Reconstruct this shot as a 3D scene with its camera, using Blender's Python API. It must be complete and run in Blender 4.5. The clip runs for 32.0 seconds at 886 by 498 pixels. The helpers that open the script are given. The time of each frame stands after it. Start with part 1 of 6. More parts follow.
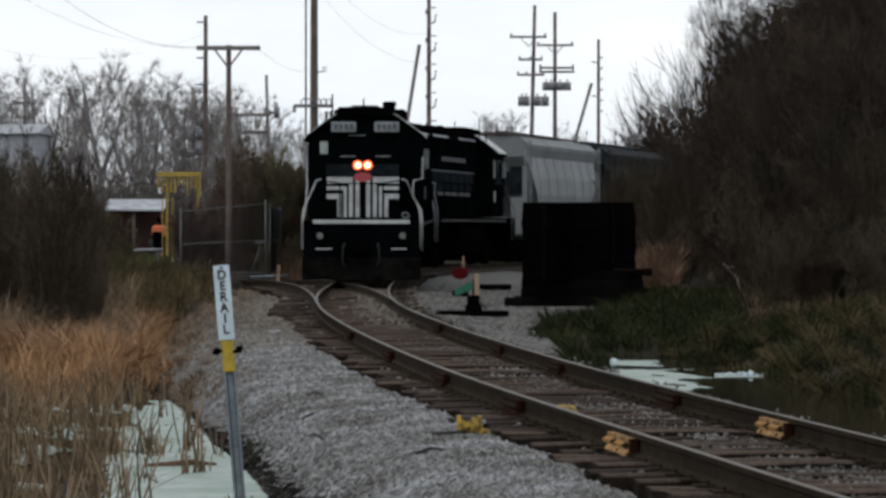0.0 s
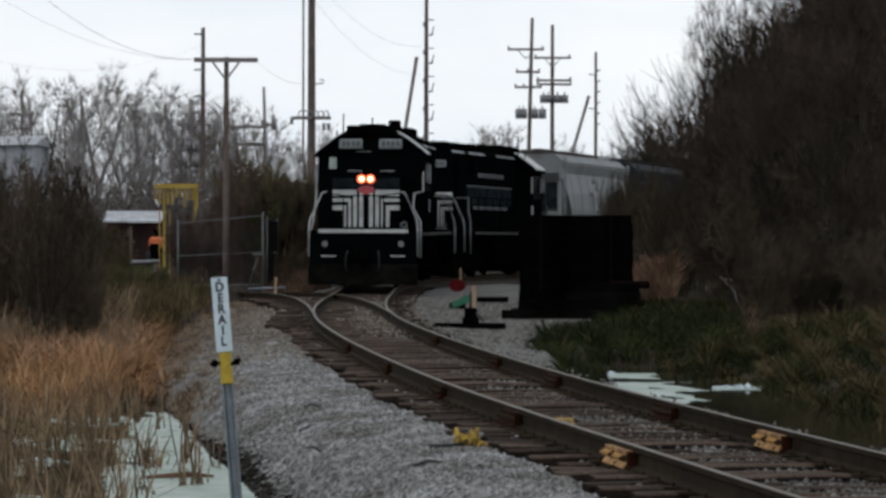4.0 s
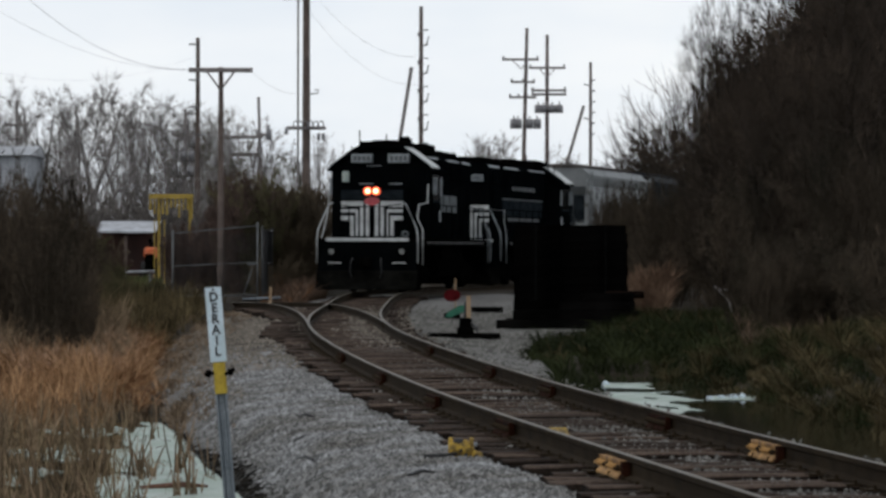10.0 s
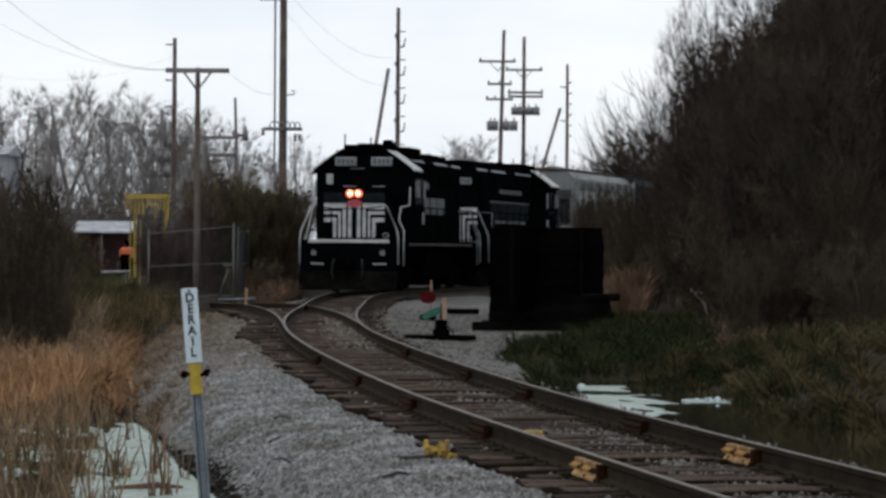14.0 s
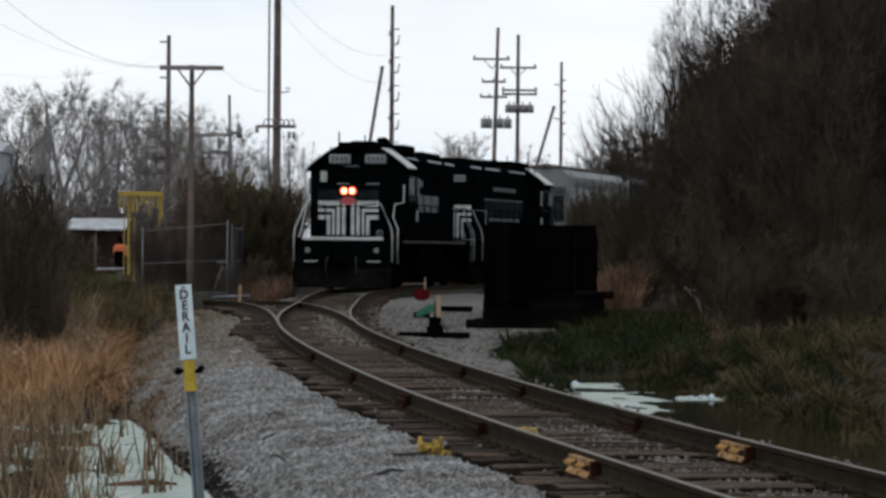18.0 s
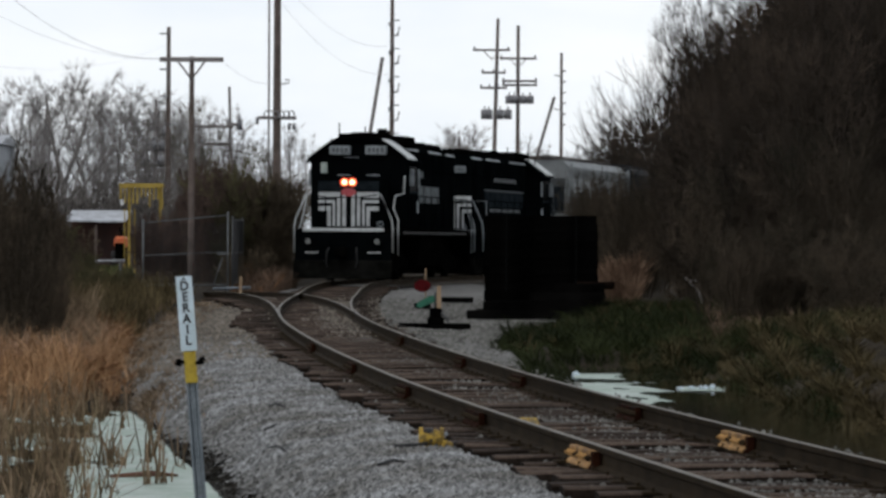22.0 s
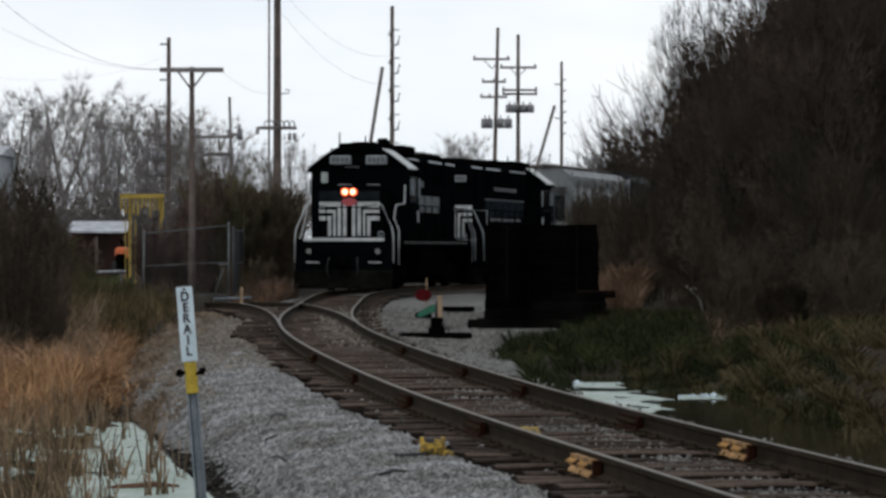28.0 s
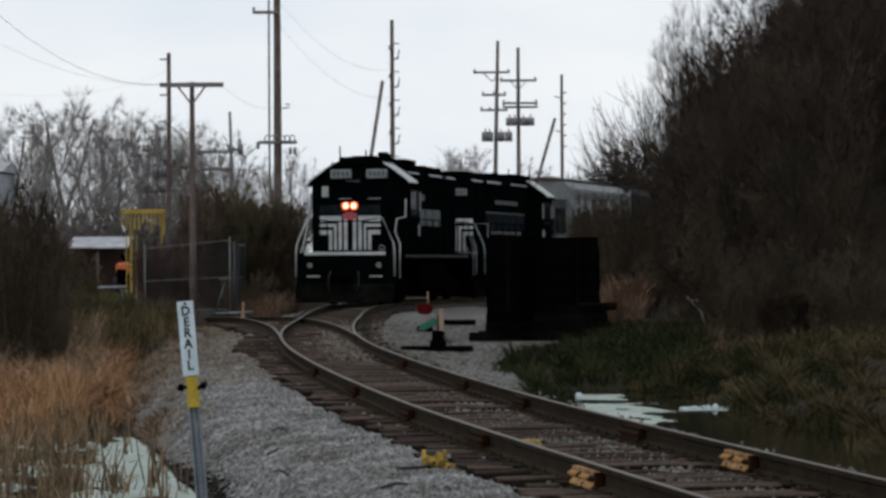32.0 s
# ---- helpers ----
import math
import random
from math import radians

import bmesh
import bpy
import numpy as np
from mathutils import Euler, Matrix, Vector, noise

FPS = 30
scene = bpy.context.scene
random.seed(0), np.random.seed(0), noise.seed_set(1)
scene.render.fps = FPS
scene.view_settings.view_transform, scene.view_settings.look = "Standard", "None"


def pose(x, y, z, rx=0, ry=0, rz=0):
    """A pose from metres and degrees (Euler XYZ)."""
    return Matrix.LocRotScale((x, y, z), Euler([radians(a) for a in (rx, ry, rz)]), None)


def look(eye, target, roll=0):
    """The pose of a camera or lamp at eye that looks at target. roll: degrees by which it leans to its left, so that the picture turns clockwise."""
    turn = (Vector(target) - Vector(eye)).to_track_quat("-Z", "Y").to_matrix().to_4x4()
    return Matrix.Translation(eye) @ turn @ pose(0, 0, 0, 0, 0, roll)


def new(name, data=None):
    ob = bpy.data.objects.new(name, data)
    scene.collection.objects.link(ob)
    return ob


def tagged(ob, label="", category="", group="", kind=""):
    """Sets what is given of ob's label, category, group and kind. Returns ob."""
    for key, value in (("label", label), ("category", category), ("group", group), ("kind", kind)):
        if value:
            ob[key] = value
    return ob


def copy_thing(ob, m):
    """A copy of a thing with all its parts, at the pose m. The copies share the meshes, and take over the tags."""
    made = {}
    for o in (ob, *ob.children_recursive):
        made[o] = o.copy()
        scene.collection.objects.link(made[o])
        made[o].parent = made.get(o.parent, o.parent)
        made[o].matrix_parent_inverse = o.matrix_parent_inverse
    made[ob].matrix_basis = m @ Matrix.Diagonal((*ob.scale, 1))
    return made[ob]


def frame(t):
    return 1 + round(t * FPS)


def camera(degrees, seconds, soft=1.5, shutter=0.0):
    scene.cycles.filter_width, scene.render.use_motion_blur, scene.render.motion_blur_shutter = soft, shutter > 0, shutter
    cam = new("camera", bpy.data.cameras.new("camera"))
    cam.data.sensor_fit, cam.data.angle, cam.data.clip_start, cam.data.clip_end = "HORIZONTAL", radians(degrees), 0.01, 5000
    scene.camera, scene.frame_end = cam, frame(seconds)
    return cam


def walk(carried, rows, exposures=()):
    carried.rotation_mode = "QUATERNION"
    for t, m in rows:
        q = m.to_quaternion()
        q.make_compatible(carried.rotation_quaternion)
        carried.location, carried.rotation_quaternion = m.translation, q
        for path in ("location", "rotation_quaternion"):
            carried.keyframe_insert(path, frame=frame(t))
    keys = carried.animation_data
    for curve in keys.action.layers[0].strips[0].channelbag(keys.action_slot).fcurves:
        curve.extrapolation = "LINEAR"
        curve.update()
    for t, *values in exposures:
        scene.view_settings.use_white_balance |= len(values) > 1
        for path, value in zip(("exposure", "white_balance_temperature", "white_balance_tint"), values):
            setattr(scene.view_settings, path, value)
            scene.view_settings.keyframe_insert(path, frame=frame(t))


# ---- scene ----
# ---- camera ----
cam = camera(2 * math.degrees(math.atan(784 / 6500)), 32.0, soft=3.0)
# seconds, yaw to the right, pitch down, roll (degrees), sideways and height (metres)
PATH = [
    (0, -0.0005, 0.3617, 0.003, 0.0004, 1.4403),
    (0.5, 0.0040, 0.3329, 0.014, -0.0002, 1.4339),
    (1, 0.0093, 0.3176, 0.009, 0.0001, 1.4349),
    (1.5, 0.0151, 0.3081, -0.037, -0.0016, 1.4390),
    (2, 0.0203, 0.2955, -0.054, -0.0034, 1.4399),
    (2.5, 0.0259, 0.2789, -0.035, -0.0038, 1.4392),
    (3, 0.0326, 0.2532, -0.042, -0.0050, 1.4399),
    (3.5, 0.0418, 0.2153, -0.067, -0.0077, 1.4407),
    (5.5, 0.0500, 0.0359, -0.178, -0.0040, 1.4426),
    (6, 0.0487, 0.0100, -0.127, -0.0015, 1.4383),
    (6.5, 0.0535, 0.0055, -0.125, -0.0019, 1.4392),
    (7, 0.0603, 0.0160, -0.135, -0.0029, 1.4441),
    (7.5, 0.0661, 0.0221, -0.120, -0.0041, 1.4462),
    (8, 0.0686, 0.0181, -0.086, -0.0037, 1.4434),
    (8.5, 0.0680, 0.0138, -0.061, -0.0018, 1.4411),
    (9, 0.0740, 0.0128, -0.057, -0.0017, 1.4401),
    (9.5, 0.0939, 0.0125, -0.062, -0.0017, 1.4394),
    (10, 0.1250, 0.0120, -0.075, 0.0001, 1.4397),
    (10.5, 0.1659, 0.0080, -0.103, 0.0013, 1.4387),
    (11, 0.2130, 0.0006, -0.131, 0.0006, 1.4366),
    (11.5, 0.2604, -0.0042, -0.161, 0.0002, 1.4370),
    (12, 0.3069, -0.0058, -0.205, 0.0005, 1.4398),
    (12.5, 0.3544, -0.0085, -0.243, 0.0006, 1.4415),
    (13, 0.4031, -0.0130, -0.287, -0.0002, 1.4411),
    (13.5, 0.4527, -0.0142, -0.345, -0.0021, 1.4421),
    (14, 0.5007, -0.0138, -0.366, -0.0039, 1.4434),
    (14.5, 0.5422, -0.0228, -0.338, -0.0034, 1.4400),
    (16.5, 0.5900, -0.0335, -0.375, -0.0024, 1.4336),
    (17, 0.5892, -0.0258, -0.373, -0.0015, 1.4338),
    (17.5, 0.5935, -0.0053, -0.412, -0.0040, 1.4371),
    (18, 0.5973, 0.0213, -0.425, -0.0068, 1.4381),
    (18.5, 0.5995, 0.0487, -0.399, -0.0088, 1.4360),
    (19, 0.6011, 0.0765, -0.385, -0.0108, 1.4339),
    (19.5, 0.6029, 0.1052, -0.394, -0.0127, 1.4331),
    (20, 0.6045, 0.1375, -0.403, -0.0132, 1.4375),
    (20.5, 0.6028, 0.1592, -0.388, -0.0121, 1.4415),
    (21, 0.5979, 0.1599, -0.353, -0.0105, 1.4383),
    (21.5, 0.5926, 0.1564, -0.310, -0.0083, 1.4345),
    (22, 0.5895, 0.1596, -0.264, -0.0055, 1.4343),
    (22.5, 0.5885, 0.1575, -0.234, -0.0037, 1.4332),
    (23, 0.5875, 0.1388, -0.213, -0.0035, 1.4297),
    (23.5, 0.5869, 0.1127, -0.182, -0.0039, 1.4282),
    (24, 0.5863, 0.0889, -0.152, -0.0048, 1.4306),
    (24.5, 0.5848, 0.0640, -0.130, -0.0052, 1.4328),
    (25, 0.5827, 0.0379, -0.110, -0.0046, 1.4337),
    (25.5, 0.5806, 0.0141, -0.094, -0.0054, 1.4350),
    (27.5, 0.5782, 0.0108, -0.055, -0.0023, 1.4349),
    (28, 0.5743, 0.0153, -0.019, -0.0001, 1.4364),
    (28.5, 0.5699, 0.0150, 0.034, 0.0015, 1.4352),
    (29, 0.5679, 0.0068, 0.059, 0.0009, 1.4318),
    (29.5, 0.5685, -0.0122, 0.066, 0.0001, 1.4289),
    (30, 0.5672, -0.0412, 0.116, 0.0012, 1.4291),
    (30.5, 0.5634, -0.0777, 0.188, 0.0030, 1.4300),
    (31, 0.5592, -0.1168, 0.249, 0.0040, 1.4308),
    (31.5, 0.5568, -0.1560, 0.298, 0.0043, 1.4316),
    (32, 0.5553, -0.1964, 0.344, 0.0056, 1.4302),
]
walk(cam, [(t, pose(x, 0, z, 90 - p, 0, -y) @ pose(0, 0, 0, 0, 0, -r)) for t, y, p, r, x, z in PATH],
     [(0, 0.05), (1, -0.01), (3, 0.0), (5, -0.08), (6, -0.14), (7, -0.06), (9, -0.05), (11, -0.1), (13, 0.0), (15, 0.0), (17, -0.12), (18, 0.02), (19, -0.05), (20, 0.01), (21, 0.08), (22, 0.02), (23, -0.03), (25, -0.04), (28, 0.02), (29, -0.02), (30, -0.03), (31, -0.07), (32, -0.12)])

# ---- sky and light ----
world = bpy.data.worlds.new("overcast_sky")
scene.world = world
world.use_nodes = True
wn, wl = world.node_tree.nodes, world.node_tree.links
wn.clear()
w_out = wn.new("ShaderNodeOutputWorld")
w_bg = wn.new("ShaderNodeBackground")
w_sky = wn.new("ShaderNodeTexSky")
w_sky.sky_type = 'NISHITA'
w_sky.sun_disc = False
w_sky.sun_elevation, w_sky.sun_rotation = radians(38), radians(200)
w_co = wn.new("ShaderNodeTexCoord")
w_map = wn.new("ShaderNodeMapping")
w_map.inputs["Scale"].default_value = (1.0, 1.0, 3.5)
w_no = wn.new("ShaderNodeTexNoise")
w_no.inputs["Scale"].default_value = 9.0
w_no.inputs["Detail"].default_value = 5.0
w_ramp = wn.new("ShaderNodeValToRGB")
w_ramp.color_ramp.elements[0].position, w_ramp.color_ramp.elements[1].position = 0.3, 0.72
w_ramp.color_ramp.elements[0].color = (8.1, 8.75, 9.6, 1)
w_ramp.color_ramp.elements[1].color = (9.72, 9.98, 10.3, 1)
w_mix = wn.new("ShaderNodeMixRGB")
w_mix.inputs[0].default_value = 0.93
wl.new(w_co.outputs["Generated"], w_map.inputs["Vector"])
wl.new(w_map.outputs[0], w_no.inputs["Vector"])
wl.new(w_no.outputs["Fac"], w_ramp.inputs[0])
wl.new(w_sky.outputs[0], w_mix.inputs[1])
wl.new(w_ramp.outputs[0], w_mix.inputs[2])
# the sky is dimmed overhead, out of view, so the ground gets less light
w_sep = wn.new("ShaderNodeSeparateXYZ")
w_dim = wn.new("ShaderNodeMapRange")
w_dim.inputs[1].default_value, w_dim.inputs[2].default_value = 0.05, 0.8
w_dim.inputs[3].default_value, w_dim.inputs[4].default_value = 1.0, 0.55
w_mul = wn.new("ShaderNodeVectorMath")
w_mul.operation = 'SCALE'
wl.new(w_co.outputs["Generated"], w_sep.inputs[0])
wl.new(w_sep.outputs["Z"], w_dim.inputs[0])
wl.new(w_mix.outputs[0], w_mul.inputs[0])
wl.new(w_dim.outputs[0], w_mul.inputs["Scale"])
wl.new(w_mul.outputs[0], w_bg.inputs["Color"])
w_bg.inputs["Strength"].default_value = 0.103
wl.new(w_bg.outputs[0], w_out.inputs[0])
sun = new("sun", bpy.data.lights.new("sun", 'SUN'))
sun.data.energy, sun.data.angle, sun.data.color = 0.5, radians(25), (1.0, 0.97, 0.93)
sun.matrix_world = look((0, 0, 0), (0.25, 0.7, -0.75))

# ---- mesh helpers ----
class Mesh:
    """Gathers vertices and faces of one part."""

    def __init__(self):
        self.v, self.f, self.s = [], [], []

    def add(self, verts, faces, smooth=False, m=None):
        k = len(self.v)
        self.v += [tuple(m @ Vector(p)) if m else tuple(p) for p in verts]
        self.f += [tuple(i + k for i in q) for q in faces]
        self.s += [smooth] * len(faces)
        return self

    def box(self, x0, x1, y0, y1, z0, z1, m=None, c=0.0):
        """A block; c chamfers its upright and lying edges."""
        if c <= 0:
            vs = [(x, y, z) for x in (x0, x1) for y in (y0, y1) for z in (z0, z1)]
            fs = [(0, 1, 3, 2), (4, 6, 7, 5), (0, 4, 5, 1), (2, 3, 7, 6), (0, 2, 6, 4), (1, 5, 7, 3)]
            return self.add(vs, fs, False, m)
        xs, ys, zs = (x0, x0 + c, x1 - c, x1), (y0, y0 + c, y1 - c, y1), (z0, z0 + c, z1 - c, z1)
        ring = lambda ex, ey: [(xs[1 - ex], ys[0 + ey]), (xs[2 + ex], ys[0 + ey]), (xs[3 - ey], ys[1 - ex]), (xs[3 - ey], ys[2 + ex]),
                               (xs[2 + ex], ys[3 - ey]), (xs[1 - ex], ys[3 - ey]), (xs[0 + ey], ys[2 + ex]), (xs[0 + ey], ys[1 - ex])]
        inner = [(xs[1], ys[1]), (xs[2], ys[1]), (xs[2], ys[1]), (xs[2], ys[2]), (xs[2], ys[2]), (xs[1], ys[2]), (xs[1], ys[2]), (xs[1], ys[1])]
        outer = ring(0, 0)
        vs = [(*p, zs[0]) for p in inner] + [(*p, zs[1]) for p in outer] + [(*p, zs[2]) for p in outer] + [(*p, zs[3]) for p in inner]
        fs = [(7, 5, 3, 1), (25, 27, 29, 31)]
        for k in range(3):
            for i in range(8):
                j = (i + 1) % 8
                fs.append((k * 8 + i, k * 8 + j, k * 8 + 8 + j, k * 8 + 8 + i))
        return self.add(vs, fs, False, m)

    def prism(self, outline, lo, hi, axis="y", m=None, smooth=False):
        """A closed outline drawn out along an axis, with caps."""
        put = {"y": lambda a, b, c: (a, c, b), "x": lambda a, b, c: (c, a, b), "z": lambda a, b, c: (a, b, c)}[axis]
        n = len(outline)
        vs = [put(a, b, lo) for a, b in outline] + [put(a, b, hi) for a, b in outline]
        k = len(self.v)
        self.add(vs, [(i, (i + 1) % n, n + (i + 1) % n, n + i) for i in range(n)], smooth, m)
        self.f += [tuple(k + i for i in reversed(range(n))), tuple(k + n + i for i in range(n))]
        self.s += [False, False]
        return self

    def tube(self, points, radius, sides=6, caps=True, m=None):
        """A round bar along a line of points; radius one number or one for each point."""
        pts = [Vector(p) for p in points]
        rad = radius if isinstance(radius, (list, tuple)) else [radius] * len(pts)
        vs, fs = [], []
        for i, p in enumerate(pts):
            d = (pts[min(i + 1, len(pts) - 1)] - pts[max(i - 1, 0)]).normalized()
            a = d.cross(Vector((0, 0, 1)) if abs(d.z) < 0.9 else Vector((1, 0, 0))).normalized()
            b = d.cross(a)
            vs += [p + rad[i] * (math.cos(6.28318 * k / sides) * a + math.sin(6.28318 * k / sides) * b) for k in range(sides)]
        for i in range(len(pts) - 1):
            for k in range(sides):
                j = (k + 1) % sides
                fs.append((i * sides + k, i * sides + j, (i + 1) * sides + j, (i + 1) * sides + k))
        k0 = len(self.v)
        self.add(vs, fs, True, m)
        if caps:
            e = (len(pts) - 1) * sides
            self.f += [tuple(k0 + k for k in reversed(range(sides))), tuple(k0 + e + k for k in range(sides))]
            self.s += [False, False]
        return self

    def make(self, name):
        me = bpy.data.meshes.new(name)
        me.from_pydata(self.v, [], self.f)
        me.polygons.foreach_set("use_smooth", self.s)
        me.update()
        return me


def raw_mesh(name, verts, faces):
    me = bpy.data.meshes.new(name)
    me.from_pydata(verts.tolist() if isinstance(verts, np.ndarray) else verts, [], faces.tolist() if isinstance(faces, np.ndarray) else faces)
    me.update()
    return me


def part(name, mesh, material, parent=None, label="", m=None, round_edges=0.0):
    """Links one mesh object, under a thing or part."""
    me = mesh.make(name) if isinstance(mesh, Mesh) else mesh
    if material and not me.materials:
        me.materials.append(material)
    if round_edges:
        bm = bmesh.new()
        bm.from_mesh(me)
        es = [e for e in bm.edges if len(e.link_faces) == 2 and e.calc_face_angle(0) > 0.6]
        bmesh.ops.bevel(bm, geom=es, offset=round_edges, segments=2, affect='EDGES', clamp_overlap=True)
        bm.to_mesh(me)
        bm.free()
    ob = new(name, me)
    if parent:
        ob.parent = parent
    if m:
        ob.matrix_basis = m
    if label:
        tagged(ob, label)
    return ob


def thing(name, m, label, category, group="", kind=""):
    ob = new(name)
    ob.empty_display_size = 0.2
    ob.matrix_basis = m
    return tagged(ob, label, category, group, kind)


# ---- materials ----
def mat(name, a, b, scale=3.0, rough=0.8, metal=0.0, bump=0.3, fine=40.0, detail=0.35, spread=0.0, island=False, spec=0.5, dist=0.02):
    """Two colours blended by large noise, a finer grain over it, and relief. spread: change from object to object (or island to island)."""
    ma = bpy.data.materials.new(name)
    ma.use_nodes = True
    n, l = ma.node_tree.nodes, ma.node_tree.links
    bs = n["Principled BSDF"]
    co = n.new("ShaderNodeTexCoord")
    n1, n2 = n.new("ShaderNodeTexNoise"), n.new("ShaderNodeTexNoise")
    n1.inputs["Scale"].default_value, n2.inputs["Scale"].default_value = scale, fine
    n1.inputs["Detail"].default_value, n2.inputs["Detail"].default_value = 4, 3
    l.new(co.outputs["Object"], n1.inputs["Vector"])
    l.new(co.outputs["Object"], n2.inputs["Vector"])
    ramp = n.new("ShaderNodeValToRGB")
    ramp.color_ramp.elements[0].position, ramp.color_ramp.elements[1].position = 0.35, 0.66
    ramp.color_ramp.elements[0].color, ramp.color_ramp.elements[1].color = (*a, 1), (*b, 1)
    l.new(n1.outputs["Fac"], ramp.inputs[0])
    mul = n.new("ShaderNodeMapRange")
    mul.inputs[1].default_value, mul.inputs[2].default_value = 0.25, 0.75
    mul.inputs[3].default_value, mul.inputs[4].default_value = 1 - detail, 1 + detail
    l.new(n2.outputs["Fac"], mul.inputs[0])
    last = mul.outputs[0]
    if spread:
        src = n.new("ShaderNodeNewGeometry") if island else n.new("ShaderNodeObjectInfo")
        r = n.new("ShaderNodeMapRange")
        r.inputs[3].default_value, r.inputs[4].default_value = 1 - spread, 1 + spread
        l.new(src.outputs["Random Per Island" if island else "Random"], r.inputs[0])
        mm = n.new("ShaderNodeMath")
        mm.operation = 'MULTIPLY'
        l.new(last, mm.inputs[0])
        l.new(r.outputs[0], mm.inputs[1])
        last = mm.outputs[0]
    vm = n.new("ShaderNodeVectorMath")
    vm.operation = 'SCALE'
    l.new(ramp.outputs[0], vm.inputs[0])
    l.new(last, vm.inputs["Scale"])
    l.new(vm.outputs[0], bs.inputs["Base Color"])
    rr = n.new("ShaderNodeMapRange")
    rr.inputs[3].default_value, rr.inputs[4].default_value = max(rough - 0.12, 0.02), min(rough + 0.12, 1)
    l.new(n1.outputs["Fac"], rr.inputs[0])
    l.new(rr.outputs[0], bs.inputs["Roughness"])
    bs.inputs["Metallic"].default_value = metal
    bs.inputs["Specular IOR Level"].default_value = spec
    if bump:
        bu = n.new("ShaderNodeBump")
        bu.inputs["Strength"].default_value, bu.inputs["Distance"].default_value = bump, dist
        l.new(n2.outputs["Fac"], bu.inputs["Height"])
        l.new(bu.outputs[0], bs.inputs["Normal"])
    return ma


def glow(name, colour, strength):
    ma = bpy.data.materials.new(name)
    ma.use_nodes = True
    bs = ma.node_tree.nodes["Principled BSDF"]
    bs.inputs["Base Color"].default_value = (*colour, 1)
    bs.inputs["Emission Color"].default_value = (*colour, 1)
    bs.inputs["Emission Strength"].default_value = strength
    return ma


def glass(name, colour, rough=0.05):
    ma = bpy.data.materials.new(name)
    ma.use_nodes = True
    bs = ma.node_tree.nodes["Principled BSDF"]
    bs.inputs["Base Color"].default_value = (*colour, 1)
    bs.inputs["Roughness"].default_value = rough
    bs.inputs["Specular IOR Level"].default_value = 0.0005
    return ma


M_GRAVEL = mat("grey_ballast", (0.135, 0.13, 0.122), (0.225, 0.22, 0.212), 0.9, 0.95, 0, 1.0, 22, 0.5, dist=0.05, spec=0.12)
M_STONE = mat("ballast_stone", (0.148, 0.142, 0.132), (0.285, 0.289, 0.292), 1.4, 0.9, 0, 0.4, 60, 0.3, 0.62, True, spec=0.12)
M_TANSTONE = mat("tan_dusty_stone", (0.12, 0.104, 0.086), (0.24, 0.212, 0.18), 2, 0.9, 0, 0.4, 60, 0.3, 0.45, True, spec=0.12)
# darker, browner version of the ballast stone colours
M_PADSTONE = mat("darker_pad_stone", (0.095, 0.092, 0.084), (0.22, 0.215, 0.2), 1.2, 0.9, 0, 0.4, 60, 0.35, 0.5, True, spec=0.12)
M_STALK = mat("brown_reed_stalk", (0.07, 0.05, 0.03), (0.19, 0.135, 0.085), 1.2, 0.85, 0, 0, 25, 0.2, 0.5, True, spec=0.12)
M_STRAW = mat("olive_straw", (0.1, 0.072, 0.045), (0.24, 0.175, 0.115), 0.9, 0.9, 0, 0, 25, 0.2, 0.5, True, spec=0.12)
M_SOIL = mat("dead_grass_soil", (0.022, 0.018, 0.013), (0.05, 0.038, 0.026), 0.6, 0.95, 0, 0.8, 14, 0.5, dist=0.06, spec=0.12)
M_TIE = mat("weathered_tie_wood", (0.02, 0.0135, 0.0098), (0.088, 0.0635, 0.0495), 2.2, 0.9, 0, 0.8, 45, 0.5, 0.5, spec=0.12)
M_TIESIDE = mat("dark_tie_side", (0.008, 0.006, 0.005), (0.026, 0.019, 0.015), 4, 0.95, 0, 0.5, 40, 0.4, 0.3, spec=0.05)
M_RAIL = mat("rusty_rail_steel", (0.0165, 0.011, 0.006), (0.038, 0.0275, 0.017), 3, 0.8, 0.0, 0.3, 50, 0.3, spec=0.04)
M_RUSTEND = mat("dark_red_rust", (0.012, 0.004, 0.002), (0.035, 0.012, 0.006), 8, 0.9, 0, 0.3, 50, 0.3, spec=0.04)
M_HEAD = mat("worn_rail_head", (0.092, 0.077, 0.056), (0.165, 0.142, 0.108), 1.5, 0.5, 0.4, 0.1, 60, 0.25, spec=0.3)
M_JOINT = mat("orange_yellow_joint_paint", (0.17, 0.085, 0.026), (0.56, 0.31, 0.1), 9, 0.7, 0, 0.4, 60, 0.3)
M_IRON = mat("dark_iron", (0.012, 0.011, 0.011), (0.035, 0.03, 0.028), 6, 0.7, 0.3, 0.3, 50, 0.3)
M_BLACK = mat("black_engine_paint", (0.0012, 0.0016, 0.0019), (0.003, 0.0038, 0.0043), 1.2, 0.85, 0, 0.06, 30, 0.3, spec=0.0)
M_UNDER = mat("grimy_underframe", (0.0012, 0.0012, 0.0012), (0.003, 0.0029, 0.0027), 2.5, 0.95, 0, 0.3, 40, 0.3, spec=0.0)
M_WHITE = mat("dirty_white_paint", (0.38, 0.395, 0.395), (0.58, 0.6, 0.6), 5, 0.5, 0, 0.05, 40, 0.15)
M_GREYPLOW = mat("road_dust_grey", (0.0025, 0.0026, 0.0023), (0.01, 0.0098, 0.0088), 2.5, 0.85, 0, 0.3, 30, 0.3, spec=0.0)
